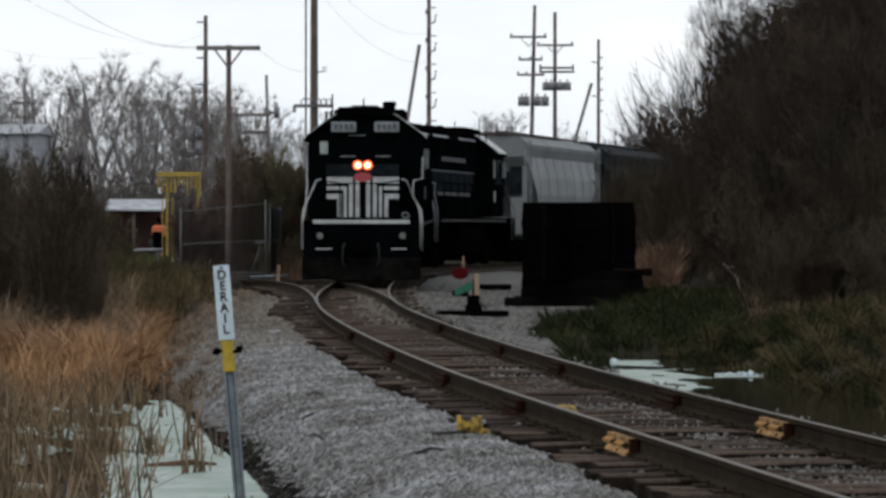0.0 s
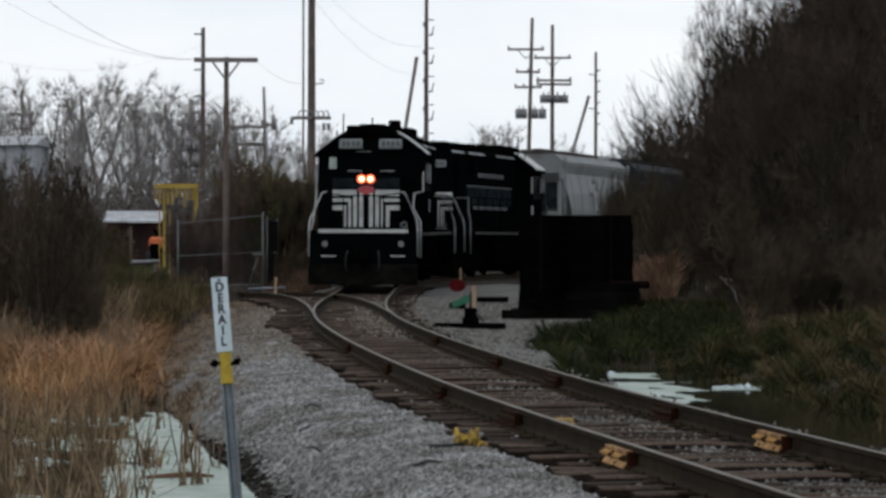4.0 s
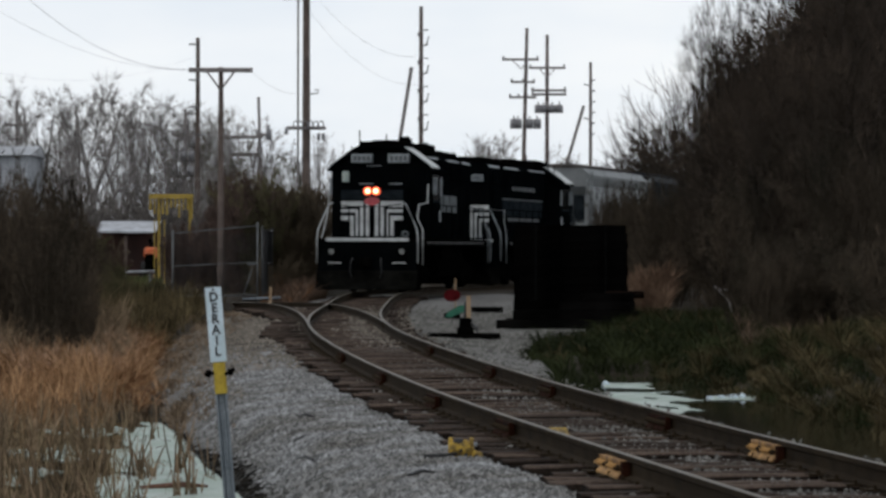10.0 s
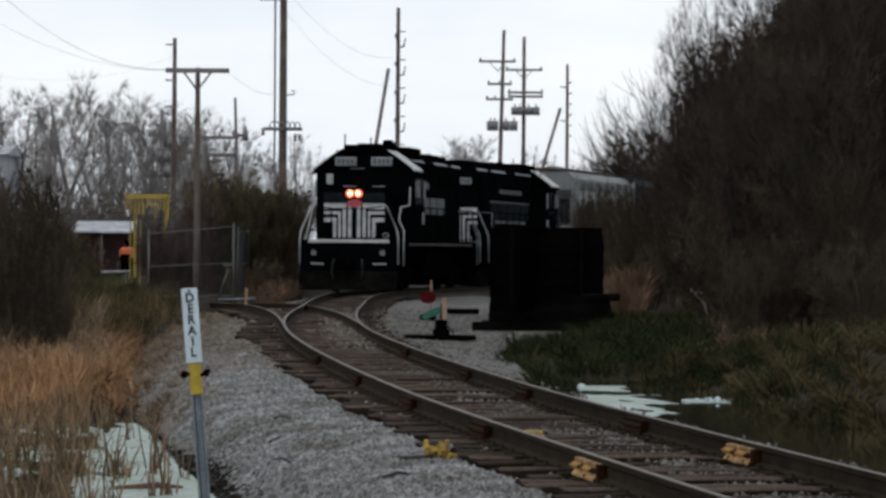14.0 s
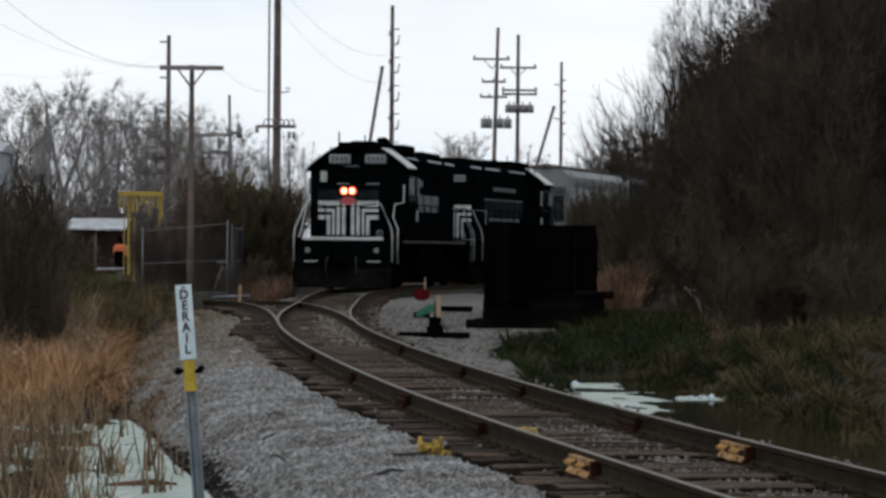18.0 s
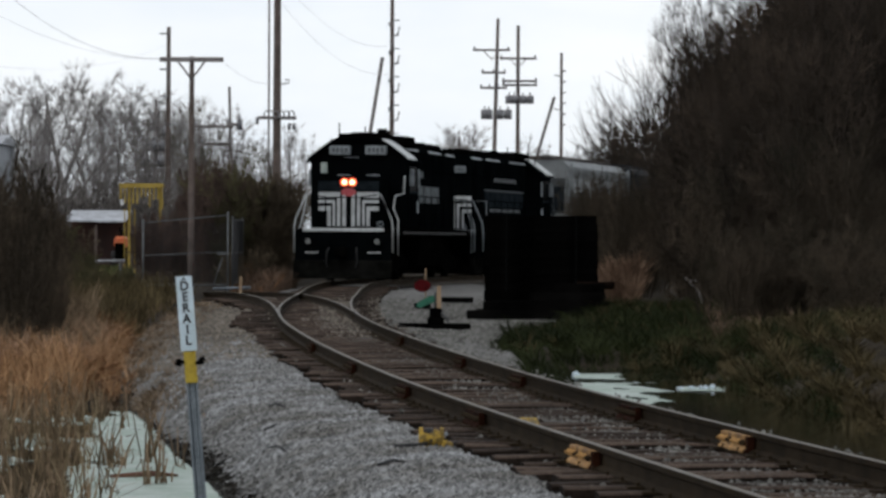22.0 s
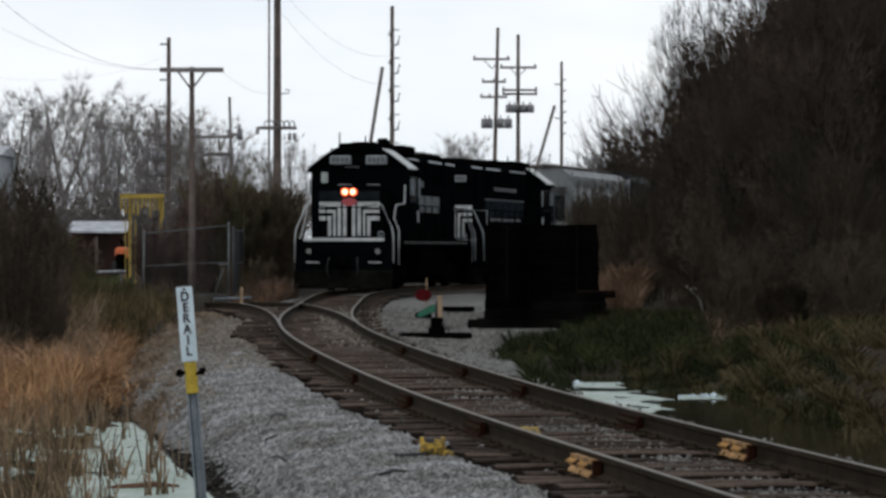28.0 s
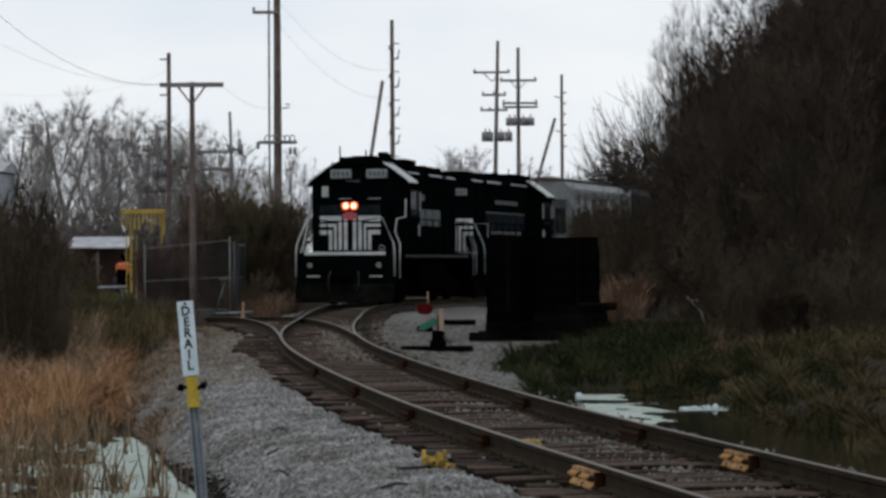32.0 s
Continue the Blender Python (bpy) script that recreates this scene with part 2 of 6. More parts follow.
M_SLATE = mat("slate_panel_paint", (0.008, 0.0105, 0.0125), (0.02, 0.025, 0.029), 3, 0.85, 0, 0.1, 40, 0.2, spec=0.0)
M_LABEL = mat("pale_panel_paint", (0.17, 0.19, 0.2), (0.28, 0.31, 0.33), 5, 0.5, 0, 0, 40, 0.15)
M_MARK = mat("sooty_mark_paint", (0.012, 0.0135, 0.014), (0.04, 0.043, 0.044), 5, 0.6, 0, 0, 40, 0.3, 0.4)
M_EMBLEM = mat("red_emblem_paint", (0.36, 0.05, 0.06), (0.48, 0.09, 0.1), 8, 0.6, 0, 0.1, 40, 0.2)
M_SCUM = mat("pale_green_scum", (0.25, 0.34, 0.27), (0.45, 0.51, 0.47), 1.6, 0.55, 0, 0.15, 30, 0.15)
M_OLIVE = mat("olive_brush", (0.06, 0.047, 0.031), (0.122, 0.095, 0.065), 0.8, 0.95, 0, 0, 30, 0.3, 0.3, spec=0.12)
M_GREENBRUSH = mat("olive_green_brush", (0.058, 0.054, 0.027), (0.125, 0.112, 0.06), 0.8, 0.95, 0, 0, 30, 0.3, 0.3, spec=0.12)
M_REDBRUSH = mat("red_brown_brush", (0.066, 0.046, 0.038), (0.135, 0.092, 0.076), 0.8, 0.95, 0, 0, 30, 0.3, 0.3, spec=0.12)
M_MUD = mat("black_wet_mud", (0.006, 0.0055, 0.005), (0.03, 0.027, 0.023), 4, 0.6, 0, 0.8, 25, 0.4, dist=0.04, spec=0.0)
M_PANEL = mat("grey_side_panel_paint", (0.06, 0.068, 0.072), (0.12, 0.135, 0.14), 3, 0.7, 0, 0.1, 40, 0.25, spec=0.1)
M_DIGIT = mat("dim_digit_paint", (0.09, 0.097, 0.102), (0.13, 0.14, 0.146), 3, 0.6, 0, 0, 40, 0.1, spec=0.1)
M_RUSSET = mat("russet_dead_grass", (0.1, 0.047, 0.022), (0.25, 0.125, 0.058), 0.9, 0.9, 0, 0, 25, 0.2, 0.5, True, spec=0.12)
# brush colour lightened to carry the haze of distance
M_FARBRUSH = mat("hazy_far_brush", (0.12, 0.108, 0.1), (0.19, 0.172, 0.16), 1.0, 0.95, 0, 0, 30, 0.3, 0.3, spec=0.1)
M_STICK = mat("wet_brown_stick", (0.07, 0.028, 0.014), (0.13, 0.055, 0.03), 6, 0.7, 0, 0.2, 40, 0.3)
M_RED = mat("faded_red_paint", (0.05, 0.003, 0.004), (0.1, 0.006, 0.008), 8, 0.8, 0, 0.1, 40, 0.2, spec=0.1)
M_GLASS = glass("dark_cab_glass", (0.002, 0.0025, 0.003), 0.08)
M_PALEGLASS = mat("painted_daylight_pane", (0.3, 0.36, 0.33), (0.45, 0.5, 0.47), 4, 0.2, 0, 0, 40, 0.1)
M_LAMP = glow("lit_headlamp", (1.0, 0.62, 0.38), 3.0)
M_LAMPGLASS = glow("glowing_lamp_glass", (1.0, 0.27, 0.1), 1.7)
# red emission that stands in for the halo round the headlamps
M_LAMPHALO = glow("red_lamp_halo", (1.0, 0.06, 0.02), 0.5)
M_LENS = mat("dull_lamp_lens", (0.12, 0.125, 0.12), (0.22, 0.225, 0.22), 20, 0.3, 0, 0.1, 60, 0.2)
M_HOPPER = mat("light_grey_hopper_paint", (0.13, 0.142, 0.146), (0.215, 0.23, 0.235), 0.5, 0.6, 0, 0.08, 12, 0.12)
M_HOPPER_DIRT = mat("brown_hopper_roof_dust", (0.05, 0.04, 0.036), (0.1, 0.085, 0.078), 1.0, 0.85, 0, 0.2, 20, 0.25)
M_WETSTONE = mat("wet_dark_stone", (0.018, 0.017, 0.015), (0.075, 0.071, 0.065), 2, 0.7, 0, 0.4, 60, 0.3, 0.6, True, spec=0.2)
M_CAR = mat("dark_tank_paint", (0.01, 0.012, 0.014), (0.025, 0.028, 0.032), 1, 0.8, 0, 0.1, 20, 0.2, spec=0.1)
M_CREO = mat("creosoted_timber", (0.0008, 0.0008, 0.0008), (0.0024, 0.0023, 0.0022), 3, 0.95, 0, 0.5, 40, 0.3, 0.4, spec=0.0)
M_LOG = mat("dark_bark", (0.004, 0.003, 0.0025), (0.014, 0.009, 0.007), 2, 0.95, 0, 0.5, 40, 0.4, 0.5, spec=0.0)
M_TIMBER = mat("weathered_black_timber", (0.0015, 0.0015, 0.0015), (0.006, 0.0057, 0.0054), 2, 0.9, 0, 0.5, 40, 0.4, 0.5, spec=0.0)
M_BAND = mat("steel_strap", (0.003, 0.0033, 0.0033), (0.007, 0.0075, 0.0075), 10, 0.7, 0.2, 0.1, 40, 0.2, spec=0.02)
M_POLE = mat("weathered_pole_wood", (0.075, 0.058, 0.05), (0.15, 0.115, 0.1), 1.2, 0.9, 0, 0.5, 30, 0.35, 0.15)
M_POLE_GREY = mat("grey_pole_wood", (0.13, 0.115, 0.11), (0.22, 0.2, 0.195), 1.2, 0.9, 0, 0.5, 30, 0.3, 0.15)
M_INSUL = mat("grey_insulator", (0.13, 0.13, 0.14), (0.24, 0.24, 0.25), 5, 0.35, 0, 0, 30, 0.2)
M_WIRE = mat("line_wire", (0.4, 0.4, 0.42), (0.5, 0.5, 0.52), 5, 0.6, 0.2, 0, 30, 0.1)
M_BARK = mat("dark_bark", (0.026, 0.02, 0.016), (0.058, 0.046, 0.037), 2, 0.95, 0, 0.5, 30, 0.4, 0.3, spec=0.12)
M_TWIG = mat("dark_twig", (0.02, 0.0165, 0.0125), (0.08, 0.06, 0.045), 0.3, 0.95, 0, 0, 12, 0.3, 0.5, spec=0.12)
# distant bark and twigs have the haze mixed into their grey
M_FARBARK = mat("hazed_grey_bark", (0.15, 0.138, 0.132), (0.24, 0.22, 0.21), 2, 0.95, 0, 0.3, 20, 0.3, 0.25)
M_FARTWIG = mat("hazed_grey_twig", (0.2, 0.185, 0.18), (0.3, 0.28, 0.27), 1.2, 0.95, 0, 0, 30, 0.3, 0.25)
M_DULLTREE = mat("olive_grey_twig", (0.13, 0.118, 0.092), (0.21, 0.19, 0.152), 1.2, 0.95, 0, 0, 30, 0.3, 0.25, spec=0.12)
M_BRUSH = mat("reddish_brush", (0.029, 0.0245, 0.0165), (0.09, 0.068, 0.049), 0.45, 0.95, 0, 0, 12, 0.3, 0.5, spec=0.12)
M_REED = mat("dead_reed", (0.185, 0.1, 0.05), (0.45, 0.272, 0.145), 0.5, 0.85, 0, 0, 25, 0.2, 0.4, True, spec=0.12)
M_REEDPALE = mat("pale_reed", (0.17, 0.122, 0.07), (0.33, 0.25, 0.155), 1, 0.85, 0, 0, 25, 0.2, 0.35, True, spec=0.12)
M_TANREED = mat("tan_reed", (0.13, 0.082, 0.055), (0.27, 0.18, 0.125), 1, 0.85, 0, 0, 25, 0.2, 0.4, True, spec=0.12)
M_CATTAIL = mat("tan_cattail_leaf", (0.15, 0.1, 0.062), (0.36, 0.26, 0.17), 3, 0.85, 0, 0, 25, 0.2, 0.4, True, spec=0.12)
M_BANKWEED = mat("brown_bank_weed", (0.07, 0.046, 0.032), (0.16, 0.108, 0.078), 0.9, 0.9, 0, 0, 25, 0.2, 0.4, True, spec=0.12)
M_PLUME = mat("pinkish_tan_plume", (0.25, 0.148, 0.095), (0.46, 0.3, 0.2), 0.9, 0.9, 0, 0, 25, 0.2, 0.4, True, spec=0.12)
M_YARDGRASS = mat("yard_grass_green", (0.05, 0.062, 0.022), (0.11, 0.125, 0.05), 0.7, 0.9, 0, 0, 25, 0.2, 0.35, True, spec=0.12)
M_VERGE = mat("tan_verge_grass", (0.12, 0.085, 0.055), (0.27, 0.2, 0.14), 0.7, 0.9, 0, 0, 25, 0.2, 0.35, True, spec=0.12)
M_GRASS = mat("dark_green_grass", (0.011, 0.0155, 0.005), (0.031, 0.038, 0.013), 0.7, 0.85, 0, 0, 25, 0.2, 0.4, True, spec=0.12)
M_DRYGRASS = mat("dull_dry_grass", (0.042, 0.033, 0.016), (0.108, 0.083, 0.042), 0.6, 0.9, 0, 0, 25, 0.2, 0.4, True, spec=0.12)
M_SIGN = mat("white_sign_sheet", (0.5, 0.6, 0.65), (0.63, 0.73, 0.8), 6, 0.5, 0, 0, 40, 0.06)
M_INK = mat("black_ink", (0.012, 0.012, 0.014), (0.025, 0.025, 0.028), 9, 0.6, 0, 0, 40, 0.1)
M_YELLOW = mat("safety_yellow_paint", (0.36, 0.25, 0.015), (0.52, 0.37, 0.035), 7, 0.6, 0, 0.1, 40, 0.2)
M_THROW = mat("chipped_ochre_paint", (0.1, 0.065, 0.02), (0.5, 0.32, 0.04), 16, 0.7, 0, 0.4, 60, 0.35)
M_GALV = mat("galvanised_steel", (0.13, 0.15, 0.17), (0.21, 0.235, 0.26), 5, 0.55, 0.4, 0.1, 40, 0.2)
M_GREEN = mat("green_target_paint", (0.005, 0.09, 0.05), (0.012, 0.15, 0.085), 7, 0.5, 0, 0.1, 40, 0.2)
M_FENCE = mat("dull_fence_tube", (0.09, 0.096, 0.1), (0.16, 0.17, 0.175), 4, 0.55, 0.3, 0, 40, 0.2)
M_OLDTUBE = mat("old_fence_tube", (0.035, 0.037, 0.039), (0.065, 0.068, 0.07), 4, 0.6, 0.2, 0, 40, 0.2)
M_MESH = mat("fence_wire", (0.012, 0.012, 0.0125), (0.025, 0.025, 0.026), 4, 0.6, 0.4, 0, 40, 0.2)
M_PLATFORM = mat("weathered_yellow_steel", (0.27, 0.185, 0.03), (0.44, 0.31, 0.055), 2, 0.7, 0, 0.1, 20, 0.3)
M_ROOF = mat("pale_sheet_roof", (0.3, 0.31, 0.33), (0.56, 0.58, 0.62), 2.5, 0.6, 0.1, 0.1, 10, 0.25)
M_WALL = mat("grey_sheet_wall", (0.3, 0.32, 0.35), (0.42, 0.44, 0.47), 0.6, 0.7, 0, 0.1, 10, 0.15)
M_REDWALL = mat("dull_red_boards", (0.03, 0.011, 0.008), (0.06, 0.022, 0.016), 1, 0.8, 0, 0.2, 20, 0.25)
M_ORANGE = mat("orange_tractor_paint", (0.5, 0.1, 0.03), (0.65, 0.16, 0.05), 3, 0.5, 0, 0, 20, 0.15)
M_WOODSTAKE = mat("pale_timber", (0.3, 0.2, 0.12), (0.42, 0.3, 0.19), 6, 0.9, 0, 0.2, 40, 0.2)
M_TAR = mat("rubber", (0.01, 0.01, 0.01), (0.02, 0.02, 0.02), 5, 0.9)


def water_material():
    ma = bpy.data.materials.new("ditch_water")
    ma.use_nodes = True
    n, l = ma.node_tree.nodes, ma.node_tree.links
    bs = n["Principled BSDF"]
    bs.inputs["Base Color"].default_value = (0.012, 0.014, 0.007, 1)
    bs.inputs["Roughness"].default_value = 0.06
    bs.inputs["IOR"].default_value = 1.33
    co, no = n.new("ShaderNodeTexCoord"), n.new("ShaderNodeTexNoise")
    no.inputs["Scale"].default_value = 2.2
    l.new(co.outputs["Object"], no.inputs["Vector"])
    bu = n.new("ShaderNodeBump")
    bu.inputs["Strength"].default_value, bu.inputs["Distance"].default_value = 0.08, 0.01
    l.new(no.outputs["Fac"], bu.inputs["Height"])
    l.new(bu.outputs[0], bs.inputs["Normal"])
    return ma


M_WATER = water_material()

# ---- plan: two tracks ----
def track_line(knots, y_start, x_start, y_end, step=0.25):
    """Centre line of a track from its heading (dx/dy) at some stations."""
    ys = np.arange(y_start, y_end, step)
    slope = np.interp(ys, [k[0] for k in knots], [k[1] for k in knots])
    xs = x_start + np.concatenate([[0], np.cumsum((slope[1:] + slope[:-1]) / 2 * step)])
    return ys, xs, slope


MAIN_Y, MAIN_X, MAIN_S = track_line([(8, -0.1367), (22, -0.1271), (28, -0.1235), (34, -0.1134), (40, -0.0947), (48, -0.0832), (60, -0.0655), (80, -0.0162), (93, 0.0034), (100, 0.0102), (106, 0.0389), (112, 0.0881), (118, 0.1752), (124, 0.2117), (135, 0.2083), (150, 0.2177), (400, 0.2177)], 8, 4.418, 330)
SPUR_Y, SPUR_X, SPUR_S = track_line([(66, -0.045), (72, -0.046), (80, -0.056), (88, -0.082), (94, -0.122), (98, -0.21), (102, -0.35), (106, -0.4), (115, -0.42)], 66, -1.475, 114)


def rise(y):
    """The line climbs a little past the switch."""
    return 0.14 * np.clip((np.asarray(y, float) - 94) / 15, 0, 1)


def spur_fall(y):
    """The spur dips towards the gate."""
    return -0.013 * np.clip(np.asarray(y, float) - 97, 0, 12)


def cx(y):
    return np.interp(y, MAIN_Y, MAIN_X)


def smooth(a, b, v):
    u = np.clip((v - a) / (b - a), 0, 1)
    return u * u * (3 - 2 * u)


def edge_left(y):
    """Offset of the ballast toe from the main line."""
    return -3.4 + 0.32 * (1 - smooth(32, 44, y)) + 0.1 * (1 - smooth(41, 47, y)) + 0.035 * np.sin(y * 0.8) + 0.012 * np.sin(y * 1.9 + 1)


def bed_height(d, y):
    """Ballast surface at offset d from the main line."""
    left = -0.3 + (0.09 + 0.01 * np.sin(y * 0.73 + 1)) * smooth(-1.1, -1.42, d + 0.1 * np.sin(y * 5.3) * np.sin(y * 2.1 + 1) + 0.08 * np.sin(y * 0.9)) * (1 - 0.3 * smooth(62, 68, y)) - 0.08 * smooth(-1.6, -2.5, d) - 0.2 * smooth(-2.35, -3.42, d) * (1 - smooth(70, 90, y)) - 0.2 * (1 - smooth(43, 49, y)) * smooth(0.75, 0.0, d - edge_left(y))
    pad = smooth(54, 60, y)
    right = -0.3 + 0.06 * smooth(1.1, 1.4, d) - (0.42 * (1 - pad) + 0.05 * pad) * smooth(1.4, 2.5, d)
    return np.where(d < 0, left, right) + rise(y)


def wobble(x, y, k, s):
    """Soft unevenness from a few sines."""
    return s * (np.sin(x * 1.7 * k + 0.6 * np.sin(y * 1.1 * k)) + np.sin(y * 1.3 * k + 1.9 + 0.8 * np.sin(x * 0.9 * k)) + 0.6 * np.sin((x + y) * 2.9 * k)) / 2.6


def ground_height(x, y):
    d = x - cx(y)
    pond = 1 - smooth(42, 47, y)
    left = -0.9 * pond - (0.5 - 0.4 * smooth(60, 100, y)) * (1 - pond)
    left = left + 0.55 * pond * smooth(-9, -14, x)
    ditch = 1 - smooth(55, 58, y)
    right = ditch * (-0.85 + 0.95 * smooth(4.0, 7.0, d)) + (1 - ditch) * (-0.3 + 0.25 * smooth(4, 9, d))
    g = np.where(d < 0, left, right) + rise(y) + wobble(x, y, 0.8, 0.05)
    edge_r = 2.7 + 2.9 * smooth(54, 74, y)
    inside = (1 - smooth(-3.3, -3.0, d) * 0) * ((d > -3.6) & (d < edge_r))
    low = bed_height(d, y) - 0.1
    return np.where(inside > 0, np.minimum(g, low), g)


def sheet(name, xs, ys, fn, material, label, category="ground"):
    gx, gy = np.meshgrid(xs, ys)
    gz = fn(gx, gy)
    v = np.stack([gx.ravel(), gy.ravel(), gz.ravel()], 1)
    nx, ny = len(xs), len(ys)
    i = (np.arange(ny - 1)[:, None] * nx + np.arange(nx - 1)[None, :]).ravel()
    f = np.stack([i, i + 1, i + nx + 1, i + nx], 1)
    me = raw_mesh(name, v, f)
    me.polygons.foreach_set("use_smooth", [True] * len(f))
    return tagged(part(name, me, material), label, category, kind="structure")


gx = np.concatenate([[-2500, -600, -200, -90], np.arange(-50, -14, 2.0), np.arange(-14, 16, 0.3), np.arange(16, 50, 2.0), [90, 200, 600, 2500]])
gy = np.concatenate([[-900, -200, -40, 0], np.arange(8, 120, 0.5), np.arange(120, 330, 6), [400, 600, 1200, 3500]])
ground = sheet("ground", gx, gy, ground_height, M_SOIL, "brown damp soil with dead grass stubble")

# ballast bed, bent along the main line
bd = np.concatenate([[-3.9, -3.7], np.arange(-2.9, 2.6, 0.15), np.arange(2.7, 5.9, 0.4)])
by = np.arange(9, 125, 0.4)
BD, BY = np.meshgrid(bd, by)
lim_r = 2.6 + 2.6 * smooth(58, 80, BY) + 0.25 * np.sin(BY * 0.9)
lim_l = edge_left(BY)
DD = np.where(BD < -3.8, lim_l - 0.2, np.where(BD < -3.3, lim_l, np.minimum(BD, lim_r)))
XX = DD + cx(BY)
ZZ = bed_height(DD, BY) + wobble(XX, BY, 0.6, 0.006) - 0.12 * (BD > lim_r) - 0.16 * (BD < -3.8)
bi = (np.arange(len(by) - 1)[:, None] * len(bd) + np.arange(len(bd) - 1)[None, :]).ravel()
bed_me = raw_mesh("ballast_bed", np.stack([XX.ravel(), BY.ravel(), ZZ.ravel()], 1), np.stack([bi, bi + 1, bi + len(bd) + 1, bi + len(bd)], 1))
bed_me.polygons.foreach_set("use_smooth", [True] * len(bi))
ballast_bed = tagged(part("ballast_bed", bed_me, M_GRAVEL), "grey crushed-stone ballast bed sloping to the ditch", "ballast", kind="structure")


# wet mud and soaked grit along the pond, ragged where it meets the dry stones
rng_mud = random.Random(17)
my = np.arange(20, 47.5, 0.07)
mv, mf = [], []
rag = 0.14
for i, y in enumerate(my):
    e = float(edge_left(y))
    rag = min(max(0.85 * rag + 0.15 * 0.07 + rng_mud.uniform(-0.05, 0.05), 0.01), 0.2)
    for u in (-0.2, -0.12, -0.03, 0.4 * rag, rag):
        d = e + u + rng_mud.uniform(-0.012, 0.012)
        x = d + float(cx(y))
        z = float(bed_height(np.array(max(d, e)), np.array(y))) + float(wobble(x, y, 0.6, 0.006)) + 0.012 - 0.35 * max(e - d, 0)
        mv.append((x, y, z + rng_mud.uniform(-0.006, 0.012)))
    if i:
        mf += [(i * 5 - 5 + q, i * 5 - 4 + q, i * 5 + 1 + q, i * 5 + q) for q in range(4)]
tagged(part("mud_edge", raw_mesh("mud_edge", mv, mf), M_MUD), "black wet mud along the pond edge", "mud", kind="structure")


def scatter_stones(name, count, y0, y1, d0, d1, size, seed, z_off=0.0, power=1.0, patchy=False, toe=False, material=M_STONE):
    """Crushed stones lying on the ballast, one joined mesh."""
    rng = np.random.default_rng(seed)
    y = y0 + (y1 - y0) * rng.random(count) ** power
    y = y + 2.5 * rng.normal(size=count) * smooth(y1 - 7, y1, y)
    d = d0 + (d1 - d0) * rng.random(count)
    if patchy:
        ok = wobble(d * 2, y, 1.6, 1.0) + 0.5 * np.sin(d * 2.2 + 0.6) + 0.35 * rng.normal(size=count) > 0.62
        y, d, count = y[ok], d[ok], int(ok.sum())
    ok = d > edge_left(y) - 0.1 if toe else d > edge_left(y) + 0.22 * rng.random(count) ** 1.5
    if toe:
        ok &= d < edge_left(y) + 0.05 + np.abs(rng.normal(size=count)) * 0.16
    ok &= d < 2.55 + 2.6 * smooth(58, 80, y)
    y, d, count = y[ok], d[ok], int(ok.sum())
    x = d + cx(y)
    z = bed_height(d, y) + wobble(x, y, 0.6, 0.006) + z_off
    base = np.array([(1, 0, 0), (0, 1, 0), (-1, 0, 0), (0, -1, 0), (0.2, 0.1, 0.8), (-0.1, 0.1, -0.7)], float)
    tri = np.array([(0, 1, 4), (1, 2, 4), (2, 3, 4), (3, 0, 4), (1, 0, 5), (2, 1, 5), (3, 2, 5), (0, 3, 5)])
    s = size * (0.55 + 0.9 * rng.random((count, 1, 1))) * (0.7 + 0.6 * rng.random((count, 1, 3)))
    v = base[None] * s + 0.25 * size * (rng.random((count, 6, 3)) - 0.5)
    a = rng.random(count) * 6.283
    c, sn = np.cos(a)[:, None], np.sin(a)[:, None]
    vx, vy = v[:, :, 0] * c - v[:, :, 1] * sn, v[:, :, 0] * sn + v[:, :, 1] * c
    out = np.stack([vx + x[:, None], vy + y[:, None], v[:, :, 2] + z[:, None]], 2).reshape(-1, 3)
    f = (tri[None] + 6 * np.arange(count)[:, None, None]).reshape(-1, 3)
    return part(name, raw_mesh(name, out, f), material)


stones = scatter_stones("ballast_stones", 56000, 21, 60, -3.4, -1.28, 0.021, 3, power=1.35)
tagged(stones, "loose grey crushed stones on the shoulder", "gravel", kind="stuff")
tagged(scatter_stones("coarse_stones", 6500, 21, 52, -3.3, -1.3, 0.03, 9, power=1.25), "larger dark and pale stones on the shoulder", "gravel", kind="stuff")
tagged(scatter_stones("verge_stones", 5000, 42, 80, -3.4, -2.4, 0.032, 10, material=M_TANSTONE), "tan dusty stones at the ballast toe", "gravel", kind="stuff")
tagged(scatter_stones("toe_stones", 15000, 22, 47, -3.6, -2.55, 0.02, 12, power=1.2, toe=True, material=M_WETSTONE), "wet dark stones along the pond edge", "gravel", kind="stuff")
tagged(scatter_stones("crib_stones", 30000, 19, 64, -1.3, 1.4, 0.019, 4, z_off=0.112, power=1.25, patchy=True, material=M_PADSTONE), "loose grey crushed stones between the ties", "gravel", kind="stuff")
tagged(scatter_stones("switch_crib_stones", 9000, 60, 96, -1.4, 1.4, 0.028, 8, z_off=0.13, patchy=True, material=M_TANSTONE), "dusty stones between the switch ties", "gravel", kind="stuff")
tagged(scatter_stones("far_shoulder_stones", 9000, 50, 98, -3.3, -1.3, 0.036, 6, material=M_TANSTONE), "loose grey-brown stones along the far shoulder", "gravel", kind="stuff")
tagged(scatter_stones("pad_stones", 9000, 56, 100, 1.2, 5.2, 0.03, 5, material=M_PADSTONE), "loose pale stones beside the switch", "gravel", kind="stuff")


def pool(name, pts, z, label):
    me = raw_mesh(name, [(x, y, z) for x, y in pts], [tuple(range(len(pts)))])
    return tagged(part(name, me, M_WATER), label, "water", kind="structure")


